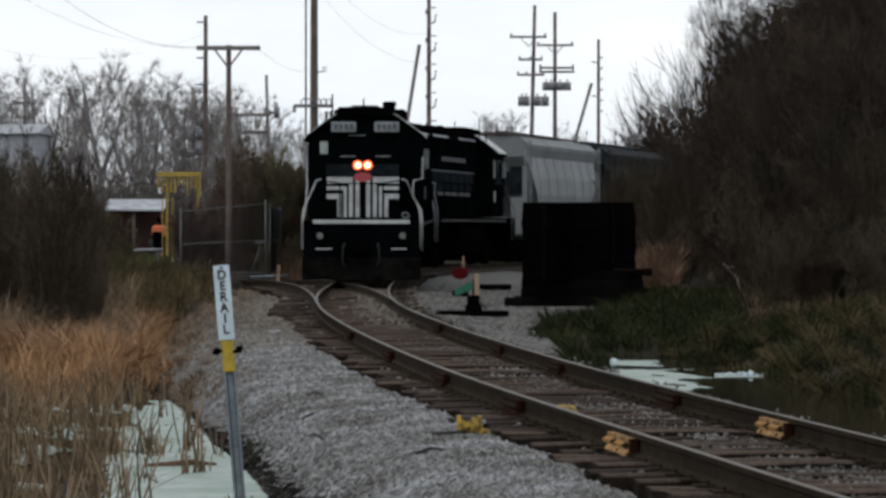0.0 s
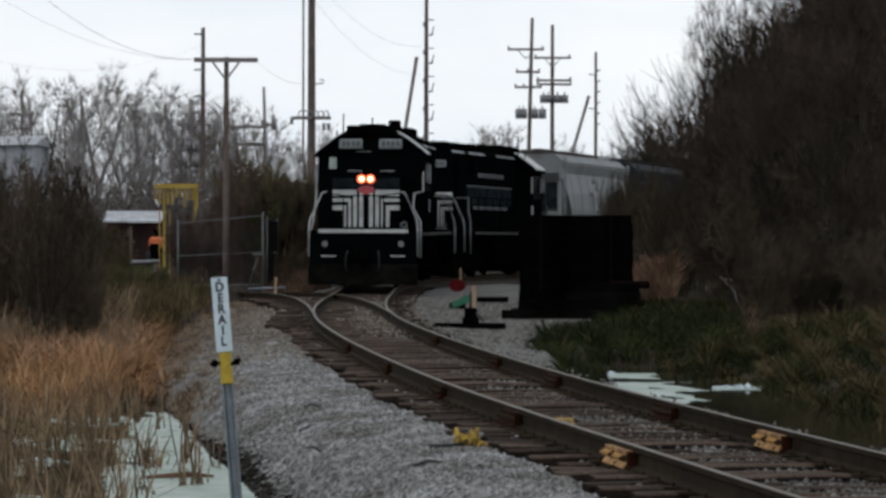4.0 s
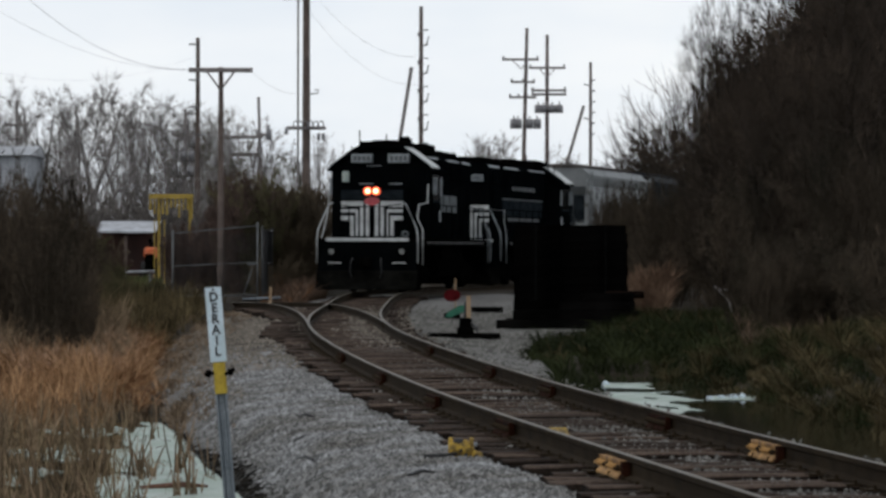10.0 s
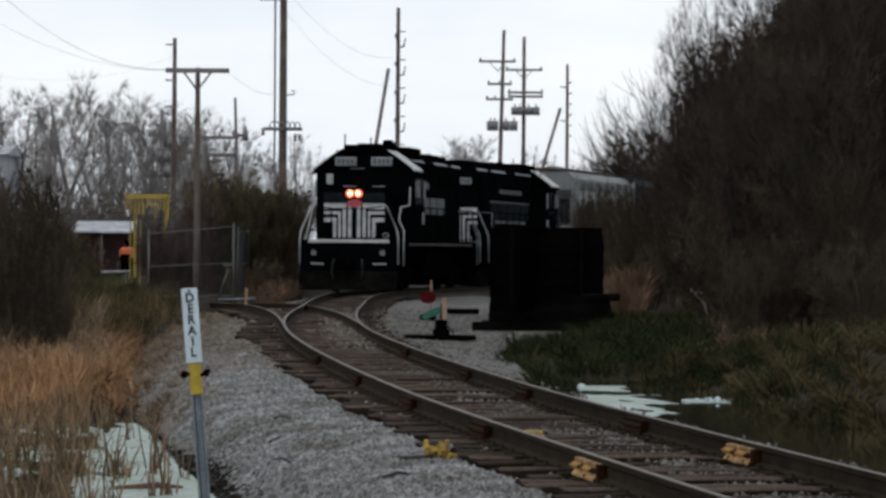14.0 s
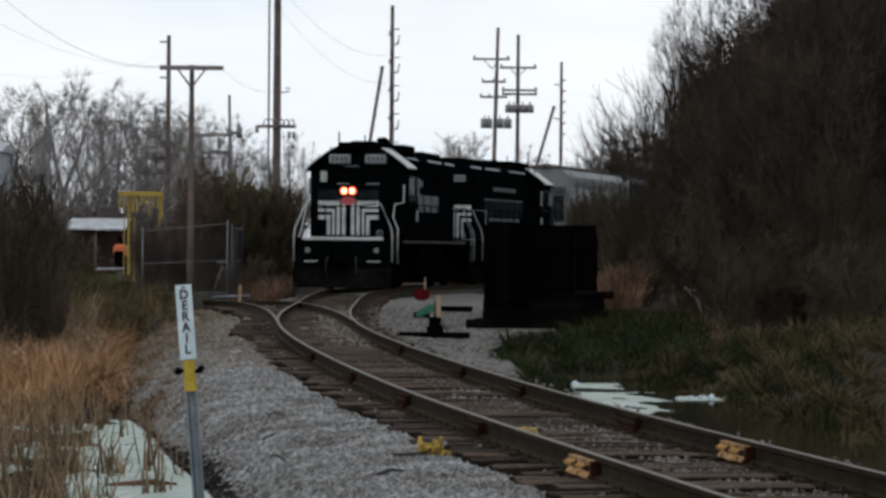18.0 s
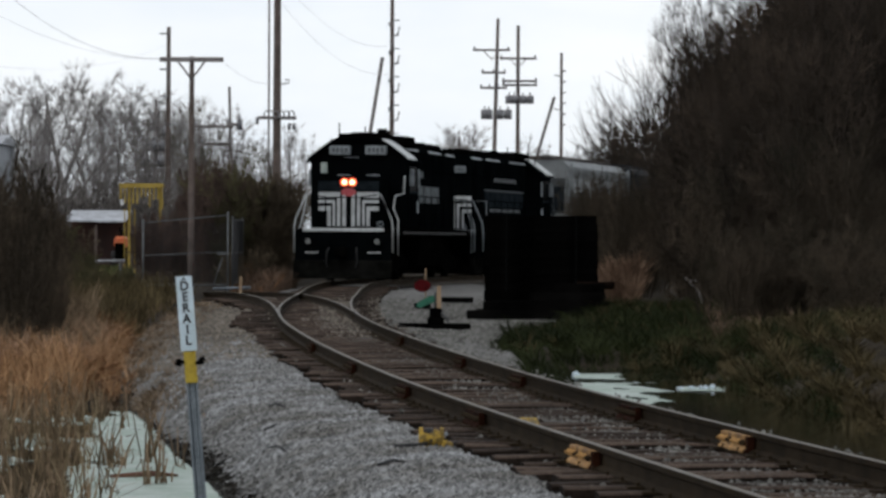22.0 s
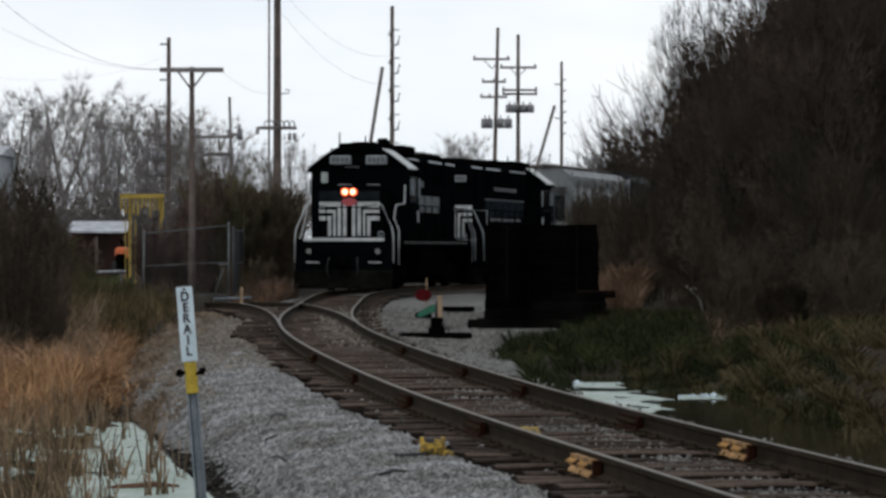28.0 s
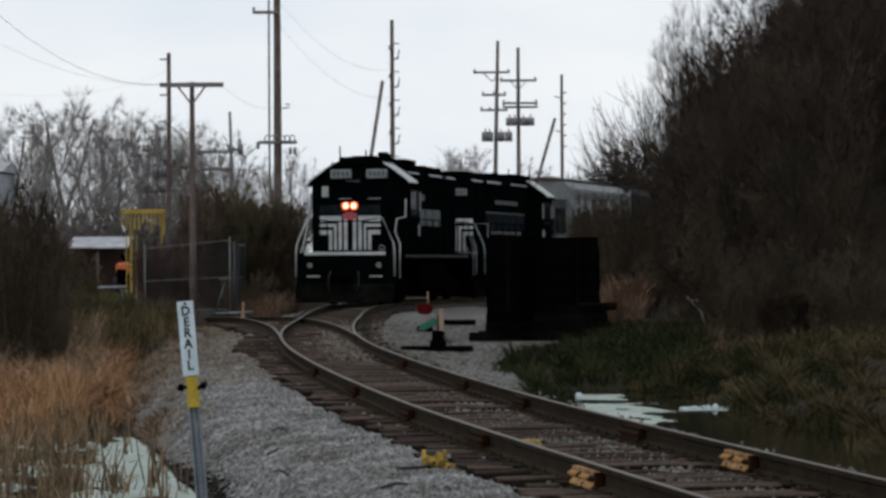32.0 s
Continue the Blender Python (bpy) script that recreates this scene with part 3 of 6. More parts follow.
pool("water_pond", [(-16, 14), (0.8, 14), (-0.2, 24), (-2.2, 40), (-2.9, 47), (-16, 47)], -0.66, "still pond water reflecting the pale sky")
pool("water_ditch", [(3.0, 20), (12, 20), (8.5, 40), (8.5, 50), (7.0, 57), (1.2, 57), (1.2, 44)], -0.57, "still ditch water reflecting sky and bushes")


# ---- rails and ties ----
RAIL_SECTION = [(-0.07, -0.165), (0.07, -0.165), (0.07, -0.15), (0.012, -0.13), (0.012, -0.05), (0.034, -0.038), (0.036, -0.004), (-0.036, -0.004), (-0.034, -0.038), (-0.012, -0.05), (-0.012, -0.13), (-0.07, -0.15)]
HEAD_SECTION = [(-0.024, -0.003), (0.024, -0.003), (0.018, 0.0), (-0.018, 0.0)]


def sweep(ys, xs, side, section, level=rise):
    """A section drawn along a track at a sideways offset."""
    sl = np.gradient(xs, ys)
    nrm = np.sqrt(1 + sl * sl)
    nx, ny = 1 / nrm, -sl / nrm
    zz = level(ys)
    n = len(section)
    v = []
    for i in range(len(ys)):
        for a, b in section:
            o = side + a
            v.append((xs[i] + nx[i] * o, ys[i] + ny[i] * o, zz[i] + b))
    f = [(i * n + k, i * n + (k + 1) % n, (i + 1) * n + (k + 1) % n, (i + 1) * n + k) for i in range(len(ys) - 1) for k in range(n)]
    f += [tuple(range(n)), tuple((len(ys) - 1) * n + k for k in reversed(range(n)))]
    return raw_mesh("rail", v, f)


def lay_rail(track, ys, xs, side, y0, y1, length=11.9, phase=0.0, level=rise):
    y = y0 - phase
    while y < y1:
        a, b = max(y, y0), min(y + length - 0.012, y1)
        if b - a > 0.3:
            yy = np.linspace(a, b, max(3, int((b - a) / 0.8)))
            xx = np.interp(yy, ys, xs)
            r = part("rail", sweep(yy, xx, side, RAIL_SECTION, level), M_RAIL, track)
            part("rail_head", sweep(yy, xx, side, HEAD_SECTION, level), M_HEAD, r, "worn bright running surface")
        y += length


def at_track(ys, xs, y, d=0.0, z=0.0, level=rise):
    """Pose on a track: x across, y along."""
    x = float(np.interp(y, ys, xs))
    s = (float(np.interp(y + 0.3, ys, xs)) - float(np.interp(y - 0.3, ys, xs))) / 0.6
    return pose(x, y, float(level(y)) + z, 0, 0, -math.degrees(math.atan(s))) @ pose(d, 0, 0)


main_track = thing("track_main", pose(0, 0, 0), "rusty jointed railway track on weathered ties", "railway track", kind="structure")
spur_track = thing("track_spur", pose(0, 0, 0), "rusty side track curving away to the gate", "railway track", kind="structure")
GAUGE = 0.7525
lay_rail(main_track, MAIN_Y, MAIN_X, -GAUGE, 9, 200, phase=3.0)
lay_rail(main_track, MAIN_Y, MAIN_X, GAUGE, 9, 200, phase=7.6)
lay_rail(spur_track, SPUR_Y, SPUR_X, -GAUGE, 70.0, 113, phase=2.0, level=spur_fall)
lay_rail(spur_track, SPUR_Y, SPUR_X, GAUGE, 72.5, 113, phase=8.0, level=spur_fall)

tie_meshes = []
rng_tie = random.Random(7)
for k in range(5):
    tm = Mesh()
    L = 1.28 + 0.02 * rng_tie.uniform(-1, 1)
    n = 7
    for j in range(1):
        vs, fs = [], []
        for i in range(n + 1):
            x = -L + 2 * L * i / n
            dz, w = 0.012 * rng_tie.uniform(-1, 1), 0.112 + 0.006 * rng_tie.uniform(-1, 1)
            vs += [(x, -w, -0.34), (x, w, -0.34), (x, w, -0.185 + dz), (x, w - 0.02, -0.17 + dz), (x, -w + 0.02, -0.17 + dz), (x, -w, -0.185 + dz)]
        for i in range(n):
            fs += [(i * 6 + q, i * 6 + (q + 1) % 6, i * 6 + 6 + (q + 1) % 6, i * 6 + 6 + q) for q in range(6)]
        fs += [tuple(reversed(range(6))), tuple(n * 6 + q for q in range(6))]
        tm.add(vs, fs)
    tie_meshes.append(tm.make("tie"))
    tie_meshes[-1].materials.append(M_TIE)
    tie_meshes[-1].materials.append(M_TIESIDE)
    # every face but the top takes the darker colour
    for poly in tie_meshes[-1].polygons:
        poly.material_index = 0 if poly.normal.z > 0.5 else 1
plate_mesh = Mesh().box(-0.17, 0.17, -0.095, 0.095, -0.172, -0.158).box(-0.105, -0.085, -0.06, -0.035, -0.16, -0.13).box(0.085, 0.105, 0.035, 0.06, -0.16, -0.13).make("tie_plate")
plate_mesh.materials.append(M_RAIL)
y = 17.0
while y < 112:
    long = 66 < y < 84
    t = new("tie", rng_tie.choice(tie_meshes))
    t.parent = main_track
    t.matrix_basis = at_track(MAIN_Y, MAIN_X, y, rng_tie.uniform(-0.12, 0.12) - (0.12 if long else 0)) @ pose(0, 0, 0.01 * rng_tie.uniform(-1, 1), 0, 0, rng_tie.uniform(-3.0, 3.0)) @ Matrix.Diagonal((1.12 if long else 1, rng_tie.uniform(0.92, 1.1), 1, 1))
    if y < 62:
        for side in (-GAUGE, GAUGE):
            p = new("tie_plate", plate_mesh)
            p.parent = main_track
            p.matrix_basis = at_track(MAIN_Y, MAIN_X, y, side)
    y += 0.535 + rng_tie.uniform(-0.03, 0.03)
y = 85.0
while y < 112:
    t = new("tie", rng_tie.choice(tie_meshes))
    t.parent = spur_track
    t.matrix_basis = at_track(SPUR_Y, SPUR_X, y, rng_tie.uniform(-0.12, 0.12), level=spur_fall)
    y += 0.55

# joint bars: two painted, the others rusty
bar_mesh = Mesh().prism([(-0.036, -0.036), (0.02, -0.036), (0.02, -0.162), (-0.058, -0.162), (-0.058, -0.148), (-0.036, -0.128), (-0.031, -0.112), (-0.031, -0.066), (-0.036, -0.056)], -0.43, 0.43)
nut_mesh = Mesh().tube([(-0.01, 0, -0.088), (-0.05, 0, -0.088), (-0.052, 0, -0.088), (-0.07, 0, -0.088)], [0.026, 0.026, 0.013, 0.012], 6).make("joint_bolt")
nut_mesh.materials.append(M_RAIL)
nut_paint = nut_mesh.copy()
nut_paint.materials.clear()
nut_paint.materials.append(M_JOINT)
end_mesh = Mesh().prism([(-0.034, -0.04), (0.02, -0.04), (0.02, -0.16), (-0.05, -0.16), (-0.05, -0.148), (-0.034, -0.128)], -0.52, -0.431).make("rust_end")
end_mesh.materials.append(M_RUSTEND)
bar_paint = bar_mesh.make("joint_bar")
bar_paint.materials.append(M_JOINT)
bar_rust = bar_paint.copy()
bar_rust.materials.clear()
bar_rust.materials.append(M_RUSTEND)


def joint(y, side, face, mesh, label=""):
    b = new("joint_bar", mesh)
    b.parent = main_track
    b.matrix_basis = at_track(MAIN_Y, MAIN_X, y, side + 0.045 * face)
    if label:
        tagged(b, label)
        gap = new("rusty_end", end_mesh)
        gap.parent = b
        tagged(gap, "dark red rusty bare bar end")
    for k in range(6):
        nut = new("bolt", nut_paint if label and k % 3 else nut_mesh)
        nut.parent = b
        nut.matrix_basis = pose(-0.008, -0.39 + 0.156 * k, 0)


joint(26.05, -GAUGE, -1, bar_paint, "orange-yellow painted joint bar with bolts")
joint(27.9, GAUGE, -1, bar_paint, "orange-yellow painted joint bar with bolts")
for y, side in ((31.5, -GAUGE), (32.4, GAUGE), (37.0, -GAUGE), (39.6, GAUGE), (45.5, GAUGE), (43.5, -GAUGE), (51.4, -GAUGE), (55.0, GAUGE)):
    joint(y, side, -1, bar_rust)

# ---- the train ----
def wheelset(name_parent, y, radius, sides=20):
    """Axle with two flanged wheels about its own centre; returns the part."""
    m = Mesh().tube([(-0.9, 0, 0), (0.9, 0, 0)], 0.08, 8)
    for s in (-1, 1):
        m.tube([(s * 0.68, 0, 0), (s * 0.71, 0, 0), (s * 0.71, 0, 0), (s * 0.85, 0, 0)], [radius + 0.028, radius + 0.028, radius, radius - 0.01], sides)
        for k in range(5):
            a = k * 1.2566
            m.box(s * 0.85 - 0.012, s * 0.85 + 0.012, -0.05, 0.05, 0.12, radius - 0.1, m=Matrix.Rotation(a, 4, 'X'))
    return part("wheelset", m, M_UNDER, name_parent)


def truck(thing_ob, y, radius, base, wheels, n=2):
    f = Mesh()
    for s in (-1, 1):
        f.prism([(-base - 0.45, radius + 0.12), (-base - 0.3, radius - 0.16), (-base + 0.35, radius - 0.16), (-0.55, 0.22), (0.55, 0.22), (base - 0.35, radius - 0.16), (base + 0.3, radius - 0.16), (base + 0.45, radius + 0.12), (0.7, radius + 0.34), (-0.7, radius + 0.34)], s * 0.92, s * 1.08, axis="x")
        for q in (-0.25, 0, 0.25):
            f.tube([(s * 1.02, q, 0.3), (s * 1.02, q, 0.62)], 0.085, 8)
        for q in (-base, base):
            f.box(s * 1.08 - 0.06, s * 1.08 + 0.06, q - 0.15, q + 0.15, radius - 0.13, radius + 0.13, c=0.03)
    f.box(-0.95, 0.95, -0.25, 0.25, 0.45, 0.8)
    ob = part("truck", f, M_UNDER, thing_ob, "grimy black cast truck", m=pose(0, y, 0))
    for k in range(n):
        q = -base + 2 * base * k / (n - 1)
        w = wheelset(ob, q, radius)
        w.matrix_basis = pose(0, q, radius)
        wheels.append((w, Vector((0, q, radius)), radius))
    return ob


def bars(name, x0, x1, z0, z1, y, n, material, parent, side=False):
    """Plain bars, one part each, that stand for writing too small to read."""
    w = (x1 - x0) / n
    me = Mesh().box(-0.004, 0.004, -0.34 * w, 0.34 * w, z0, z1) if side else Mesh().box(-0.34 * w, 0.34 * w, -0.004, 0.004, z0, z1)
    me = me.make(name)
    me.materials.append(material)
    for k in range(n):
        c = x0 + w * (k + 0.48)
        part(name, me, None, parent, m=pose(y, c, 0) if side else pose(c, y, 0))


def locomotive(name, label, rear_stripes):
    loco = thing(name, pose(0, 100, 0), label, "locomotive", "black locomotives")
    wheels = []
    part("frame", Mesh().box(-1.48, 1.48, -8.3, 8.3, 1.36, 1.58, c=0.02).box(-0.6, 0.6, -8.1, 8.1, 0.95, 1.4), M_UNDER, loco, "black underframe")
    for s in (-1, 1):
        # sill with a row of pale marks
        mark = Mesh().box(-0.006, 0.006, -0.1, 0.1, 1.43, 1.5).make("sill_mark")
        mark.materials.append(M_MARK)
        for k in range(30):
            part("sill_mark", mark, None, loco, m=pose(s * 1.486, -6.3 + 12.4 * k / 29, 0))
    part("fuel_tank", Mesh().prism([(-1.3, 1.3), (-1.36, 1.0), (-1.2, 0.42), (-1.0, 0.34), (1.0, 0.34), (1.2, 0.42), (1.36, 1.0), (1.3, 1.3)], -2.3, 2.3), M_UNDER, loco)
    for s in (-1, 1):
        part("air_tank", Mesh().tube([(s * 1.15, -2.0, 1.22), (s * 1.15, 2.0, 1.22)], 0.16, 10), M_UNDER, loco)
    for y in (-4.9, 4.9):
        truck(loco, y, 0.508, 1.37, wheels)
    for e in (-1, 1):
        rail_paint = (M_WHITE if rear_stripes else M_PANEL) if e > 0 else M_LABEL
        part("end_plate", Mesh().box(-1.47, 1.47, min(e * 8.3, e * 8.38), max(e * 8.3, e * 8.38), 0.62, 1.47, c=0.01), M_BLACK, loco)
        part("deck_edge", Mesh().box(-1.23, 1.23, min(e * 8.3, e * 8.395), max(e * 8.3, e * 8.395), 1.5, 1.6, c=0.01), M_WHITE, loco, "white painted deck edge")
        plow = Mesh()
        prof = [(8.36, 0.66), (8.44, 0.6), (8.52, 0.35), (8.62, 0.09), (8.56, 0.08), (8.44, 0.33), (8.37, 0.55)]
        vs, fs = [], []
        for x, push in ((-1.5, -0.16), (-0.75, -0.02), (0, 0.1), (0.75, -0.02), (1.5, -0.16)):
            vs += [(x, e * (a + push * (0.7 - b)), b) for a, b in prof]
        for i in range(4):
            fs += [(i * 7 + k, i * 7 + (k + 1) % 7, i * 7 + 7 + (k + 1) % 7, i * 7 + 7 + k) for k in range(7)]
        fs += [tuple(range(7)), tuple(28 + k for k in range(7))]
        plow.add(vs, fs)
        part("plow", plow, M_GREYPLOW, loco, "dusty dark grey snow plow")
        cp = Mesh().box(-0.14, 0.14, min(e * 8.3, e * 8.62), max(e * 8.3, e * 8.62), 0.76, 1.0, c=0.02)
        cp.box(-0.2, 0.06, min(e * 8.6, e * 8.86), max(e * 8.6, e * 8.86), 0.72, 1.04, c=0.05).box(0.08, 0.2, min(e * 8.58, e * 8.76), max(e * 8.58, e * 8.76), 0.74, 1.02, c=0.03)
        part("coupler", cp, M_UNDER, loco, "dark knuckle coupler")
        for s in (-1, 1):
            hose = Mesh().tube([(s * 0.42, e * 8.4, 1.0), (s * 0.45, e * 8.56, 0.9), (s * 0.47, e * 8.6, 0.6), (s * 0.42, e * 8.56, 0.42)], 0.028, 6)
            part("air_hose", hose, M_TAR, loco)
            st = Mesh()
            for k, z in enumerate((0.5, 0.83, 1.16)):
                st.box(min(s * 1.08, s * 1.5), max(s * 1.08, s * 1.5), min(e * 7.5, e * 8.22), max(e * 7.5, e * 8.22), z - 0.03, z, c=0.008)
            st.box(min(s * 1.44, s * 1.49), max(s * 1.44, s * 1.49), min(e * 7.3, e * 7.5), max(e * 7.3, e * 7.5), 0.4, 1.4)
            sw = part("steps", st, M_UNDER, loco)
            part("step_edge", Mesh().box(min(s * 0.75, s * 1.15), max(s * 0.75, s * 1.15), min(e * 8.37, e * 8.4), max(e * 8.37, e * 8.4), 0.85, 0.885), M_WHITE, sw, "white step edge")
            # corner handrails
            part("corner_rail", Mesh().tube([(s * 1.02, e * 8.3, 2.63), (s * 1.14, e * 8.3, 2.6), (s * 1.47, e * 8.3, 1.86), (s * 1.5, e * 8.3, 1.6), (s * 1.5, e * 8.3, 0.86)], 0.024 if rear_stripes or e < 0 else 0.016, 6), rail_paint, loco, "white corner handrail")
            part("step_rail", Mesh().tube([(s * 1.5, e * 6.2, 3.2), (s * 1.5, e * 6.3, 2.66), ((1.27 if s < 0 else 1.47) * s, e * 6.5, 2.6), ((1.26 if s < 0 else 1.48) * s, e * 6.8, 2.2), (s * 1.49, e * 7.2, 1.84), (s * 1.52, e * 7.45, 1.6), (s * 1.52, e * 7.45, 0.8)] if e > 0 else [(s * 0.95, e * 6.9, 2.62), (s * 1.4, e * 7.1, 2.6), (s * 1.4, e * 7.2, 2.2), (s * 1.52, e * 7.4, 1.84), (s * 1.53, e * 7.45, 1.6), (s * 1.53, e * 7.45, 0.8)], 0.02 if e > 0 else 0.015, 6), rail_paint, loco, "white step handrail")
            dl = part("ditch_light", Mesh().tube([(s * 1.05, e * 8.38, 1.2), (s * 1.05, e * 8.46, 1.2)], [0.13, 0.125], 14), M_UNDER, loco)
            part("lens", Mesh().tube([(s * 1.05, e * 8.455, 1.2), (s * 1.05, e * 8.47, 1.2)], 0.085, 14), M_LENS, dl, "unlit pale lens")
        for x in (-0.55, 0.55):
            part("end_stanchion", Mesh().tube([(x, e * 8.28, 1.6), (x, e * 8.28, 2.55)], 0.022, 6), M_BLACK, loco)
        part("end_rail", Mesh().tube([(-1.02, e * 8.28, 2.6), (-0.5, e * 8.28, 2.52), (0.5, e * 8.28, 2.52), (1.02, e * 8.28, 2.6)], 0.022, 6), M_BLACK, loco)
        part("grab_ring", Mesh().tube([(-1.12 + 0.09 * math.cos(k * 0.6283), e * 8.31, 1.72 + 0.07 * math.sin(k * 0.6283)) for k in range(11)], 0.018, 5), M_LABEL, loco)
    # side rails on stanchions
    for s in (-1, 1):
        for k in range(9):
            y = -7.0 + 10.2 * k / 8
            part("stanchion", Mesh().tube([(s * 1.44, y, 1.58), (s * 1.44, y, 2.62)], 0.018, 5), M_BLACK, loco)
        part("side_rail", Mesh().tube([(s * 1.44, -7.0, 2.62), (s * 1.44, 3.2, 2.62)], 0.018, 5), M_BLACK, loco)
    # short hood
    nose = Mesh().prism([(-0.94, 1.6), (-0.94, 2.9), (-0.8, 3.08), (-0.4, 3.14), (0.4, 3.14), (0.8, 3.08), (0.94, 2.9), (0.94, 1.6)], 5.7, 7.45)
    nose_ob = part("nose", nose, M_BLACK, loco, "black low nose with white chevron stripes", round_edges=0.03)
    part("nose_band", Mesh().box(-0.93, 0.93, 7.448, 7.456, 2.72, 3.02), M_SLATE, nose_ob, "faded slate band")
    for s in (-1, 1):
        def stripe(x_in, x_out, z_lo, z_hi):
            m = Mesh()
            if z_hi is None:
                m.box(min(s * x_in, s * x_out), max(s * x_in, s * x_out), 7.45, 7.462, 1.66, z_lo)
            else:
                pts = [(s * x_in, 1.66), (s * x_out, 1.66), (s * x_out, z_lo), (s * 0.925, z_lo), (s * 0.925, z_hi), (s * x_in, z_hi)]
                m.prism(pts if s > 0 else pts[::-1], 7.448, 7.462)
            part("stripe", m, M_WHITE, nose_ob, "white chevron stripe")
        stripe(0.085, 0.19, 2.66, None)
        stripe(0.255, 0.355, 2.52, 2.69)
        stripe(0.415, 0.49, 2.36, 2.45)
        stripe(0.55, 0.65, 2.13, 2.26)
        # the housing itself glows red in place of a halo
        hl = part("headlight", Mesh().tube([(s * 0.125, 7.44, 2.99), (s * 0.125, 7.5, 2.99)], 0.13, 16), M_LAMPHALO, nose_ob)
        part("lamp_glass", Mesh().tube([(s * 0.125, 7.495, 2.99), (s * 0.125, 7.515, 2.99)], [0.11, 0.1], 16), M_LAMPGLASS, hl, "glowing orange lamp glass")
        part("bulb", Mesh().tube([(s * 0.12, 7.51, 2.99), (s * 0.12, 7.525, 2.99)], [0.078, 0.06], 14), M_LAMP, hl, "white-hot headlamp bulb")
    part("emblem", Mesh().prism([(0.235 * math.cos(k * 0.5236), 2.69 + 0.125 * math.sin(k * 0.5236)) for k in range(12)], 7.45, 7.475), M_EMBLEM, nose_ob, "faded red oval emblem")
    # cab
    wall = [(-1.5, 1.6), (-1.5, 3.72), (-0.98, 4.1), (-0.62, 4.3), (0.62, 4.3), (0.98, 4.1), (1.5, 3.72), (1.5, 1.6)]
    cab = part("cab", Mesh().prism(wall, 3.55, 5.75), M_BLACK, loco, "black cab with arched roof", round_edges=0.02)
    roof = [(-1.62, 3.62), (-1.5, 3.79), (-1.0, 4.16), (-0.66, 4.38), (0.66, 4.38), (1.0, 4.16), (1.5, 3.79), (1.62, 3.62), (1.56, 3.62), (1.46, 3.74), (0.97, 4.1), (0.62, 4.3), (-0.62, 4.3), (-0.97, 4.1), (-1.46, 3.74), (-1.56, 3.62)]
    cr = part("cab_roof", Mesh().prism(roof, 3.4, 5.95), M_BLACK, loco)
    for s in (-1, 1):
        # sky reflection on the sloped roof side, painted as a white strip
        pts = [(s * 0.74, 4.33), (s * 1.0, 4.165), (s * 1.5, 3.795), (s * 1.56, 3.715), (s * 1.575, 3.735), (s * 1.51, 3.812), (s * 1.01, 4.184), (s * 0.75, 4.347)]
        part("roof_edge", Mesh().prism(pts, 4.3, 5.96), M_WHITE, cr, "white strip painted for sky sheen on the cab roof")
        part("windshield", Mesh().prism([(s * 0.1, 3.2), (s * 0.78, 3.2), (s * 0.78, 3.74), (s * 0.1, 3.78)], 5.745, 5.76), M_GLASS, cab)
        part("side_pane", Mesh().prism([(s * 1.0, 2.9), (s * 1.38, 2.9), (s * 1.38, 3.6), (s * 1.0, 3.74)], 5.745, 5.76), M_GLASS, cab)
        part("wiper", Mesh().box(s * 0.45 - 0.2, s * 0.45 + 0.2, 5.76, 5.785, 3.22, 3.25), M_LABEL, cab)
        board = part("number_board", Mesh().box(s * 0.56 - 0.32, s * 0.56 + 0.32, 5.75, 5.98, 3.86, 4.13, c=0.02), M_LABEL, cab, "pale number board")
        bars("digit_bar", s * 0.56 - 0.27, s * 0.56 + 0.27, 3.92, 4.07, 5.982, 4, M_DIGIT, board)
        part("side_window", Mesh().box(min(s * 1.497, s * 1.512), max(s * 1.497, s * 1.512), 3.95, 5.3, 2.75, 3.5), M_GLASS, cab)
        part("window_post", Mesh().box(min(s * 1.5, s * 1.53), max(s * 1.5, s * 1.53), 3.56, 3.68, 2.9, 3.45), M_LABEL, cab, "pale window frame")
        part("wind_deflector", Mesh().box(min(s * 1.51, s * 1.64), max(s * 1.51, s * 1.64), 5.3, 5.33, 2.92, 3.42), M_LABEL, cab, "pale wind deflector")
        part("armrest", Mesh().box(min(s * 1.5, s * 1.54), max(s * 1.5, s * 1.54), 4.0, 5.2, 2.68, 2.75), M_SLATE, cab)
        part("cab_number", Mesh().box(min(s * 1.5, s * 1.51), max(s * 1.5, s * 1.51), 3.62, 3.9, 2.1, 2.45), M_LABEL, cab, "pale plate")
    # opaque pane; the daylight is only its pale colour
    part("lit_pane", Mesh().box(0.98, 1.18, 5.76, 5.77, 3.3, 3.62), M_PALEGLASS, cab, "cab window painted pale for daylight behind it")
    part("brow_grab", Mesh().box(0.0, 0.45, 5.76, 5.79, 3.77, 3.79), M_LABEL, cab)
    # horn, bell, aerials
    hm = Mesh()
    for k, x in enumerate((-0.5, -0.6, -0.7)):
        hm.tube([(x, 4.4 - 0.05 * k, 4.6), (x, 4.8 + 0.08 * k, 4.6), (x, 4.95 + 0.08 * k, 4.6)], [0.03, 0.04, 0.09], 8)
    hm.box(-0.74, -0.46, 4.5, 4.6, 4.5, 4.6)
    part("horn", hm, M_UNDER, loco)
    part("roof_unit", Mesh().box(-0.74, 0.74, 4.0, 5.3, 4.37, 4.53, c=0.03), M_UNDER, loco)
    part("roof_cooler", Mesh().box(-0.3, 0.42, 4.2, 4.8, 4.52, 4.58, c=0.02), M_UNDER, loco)
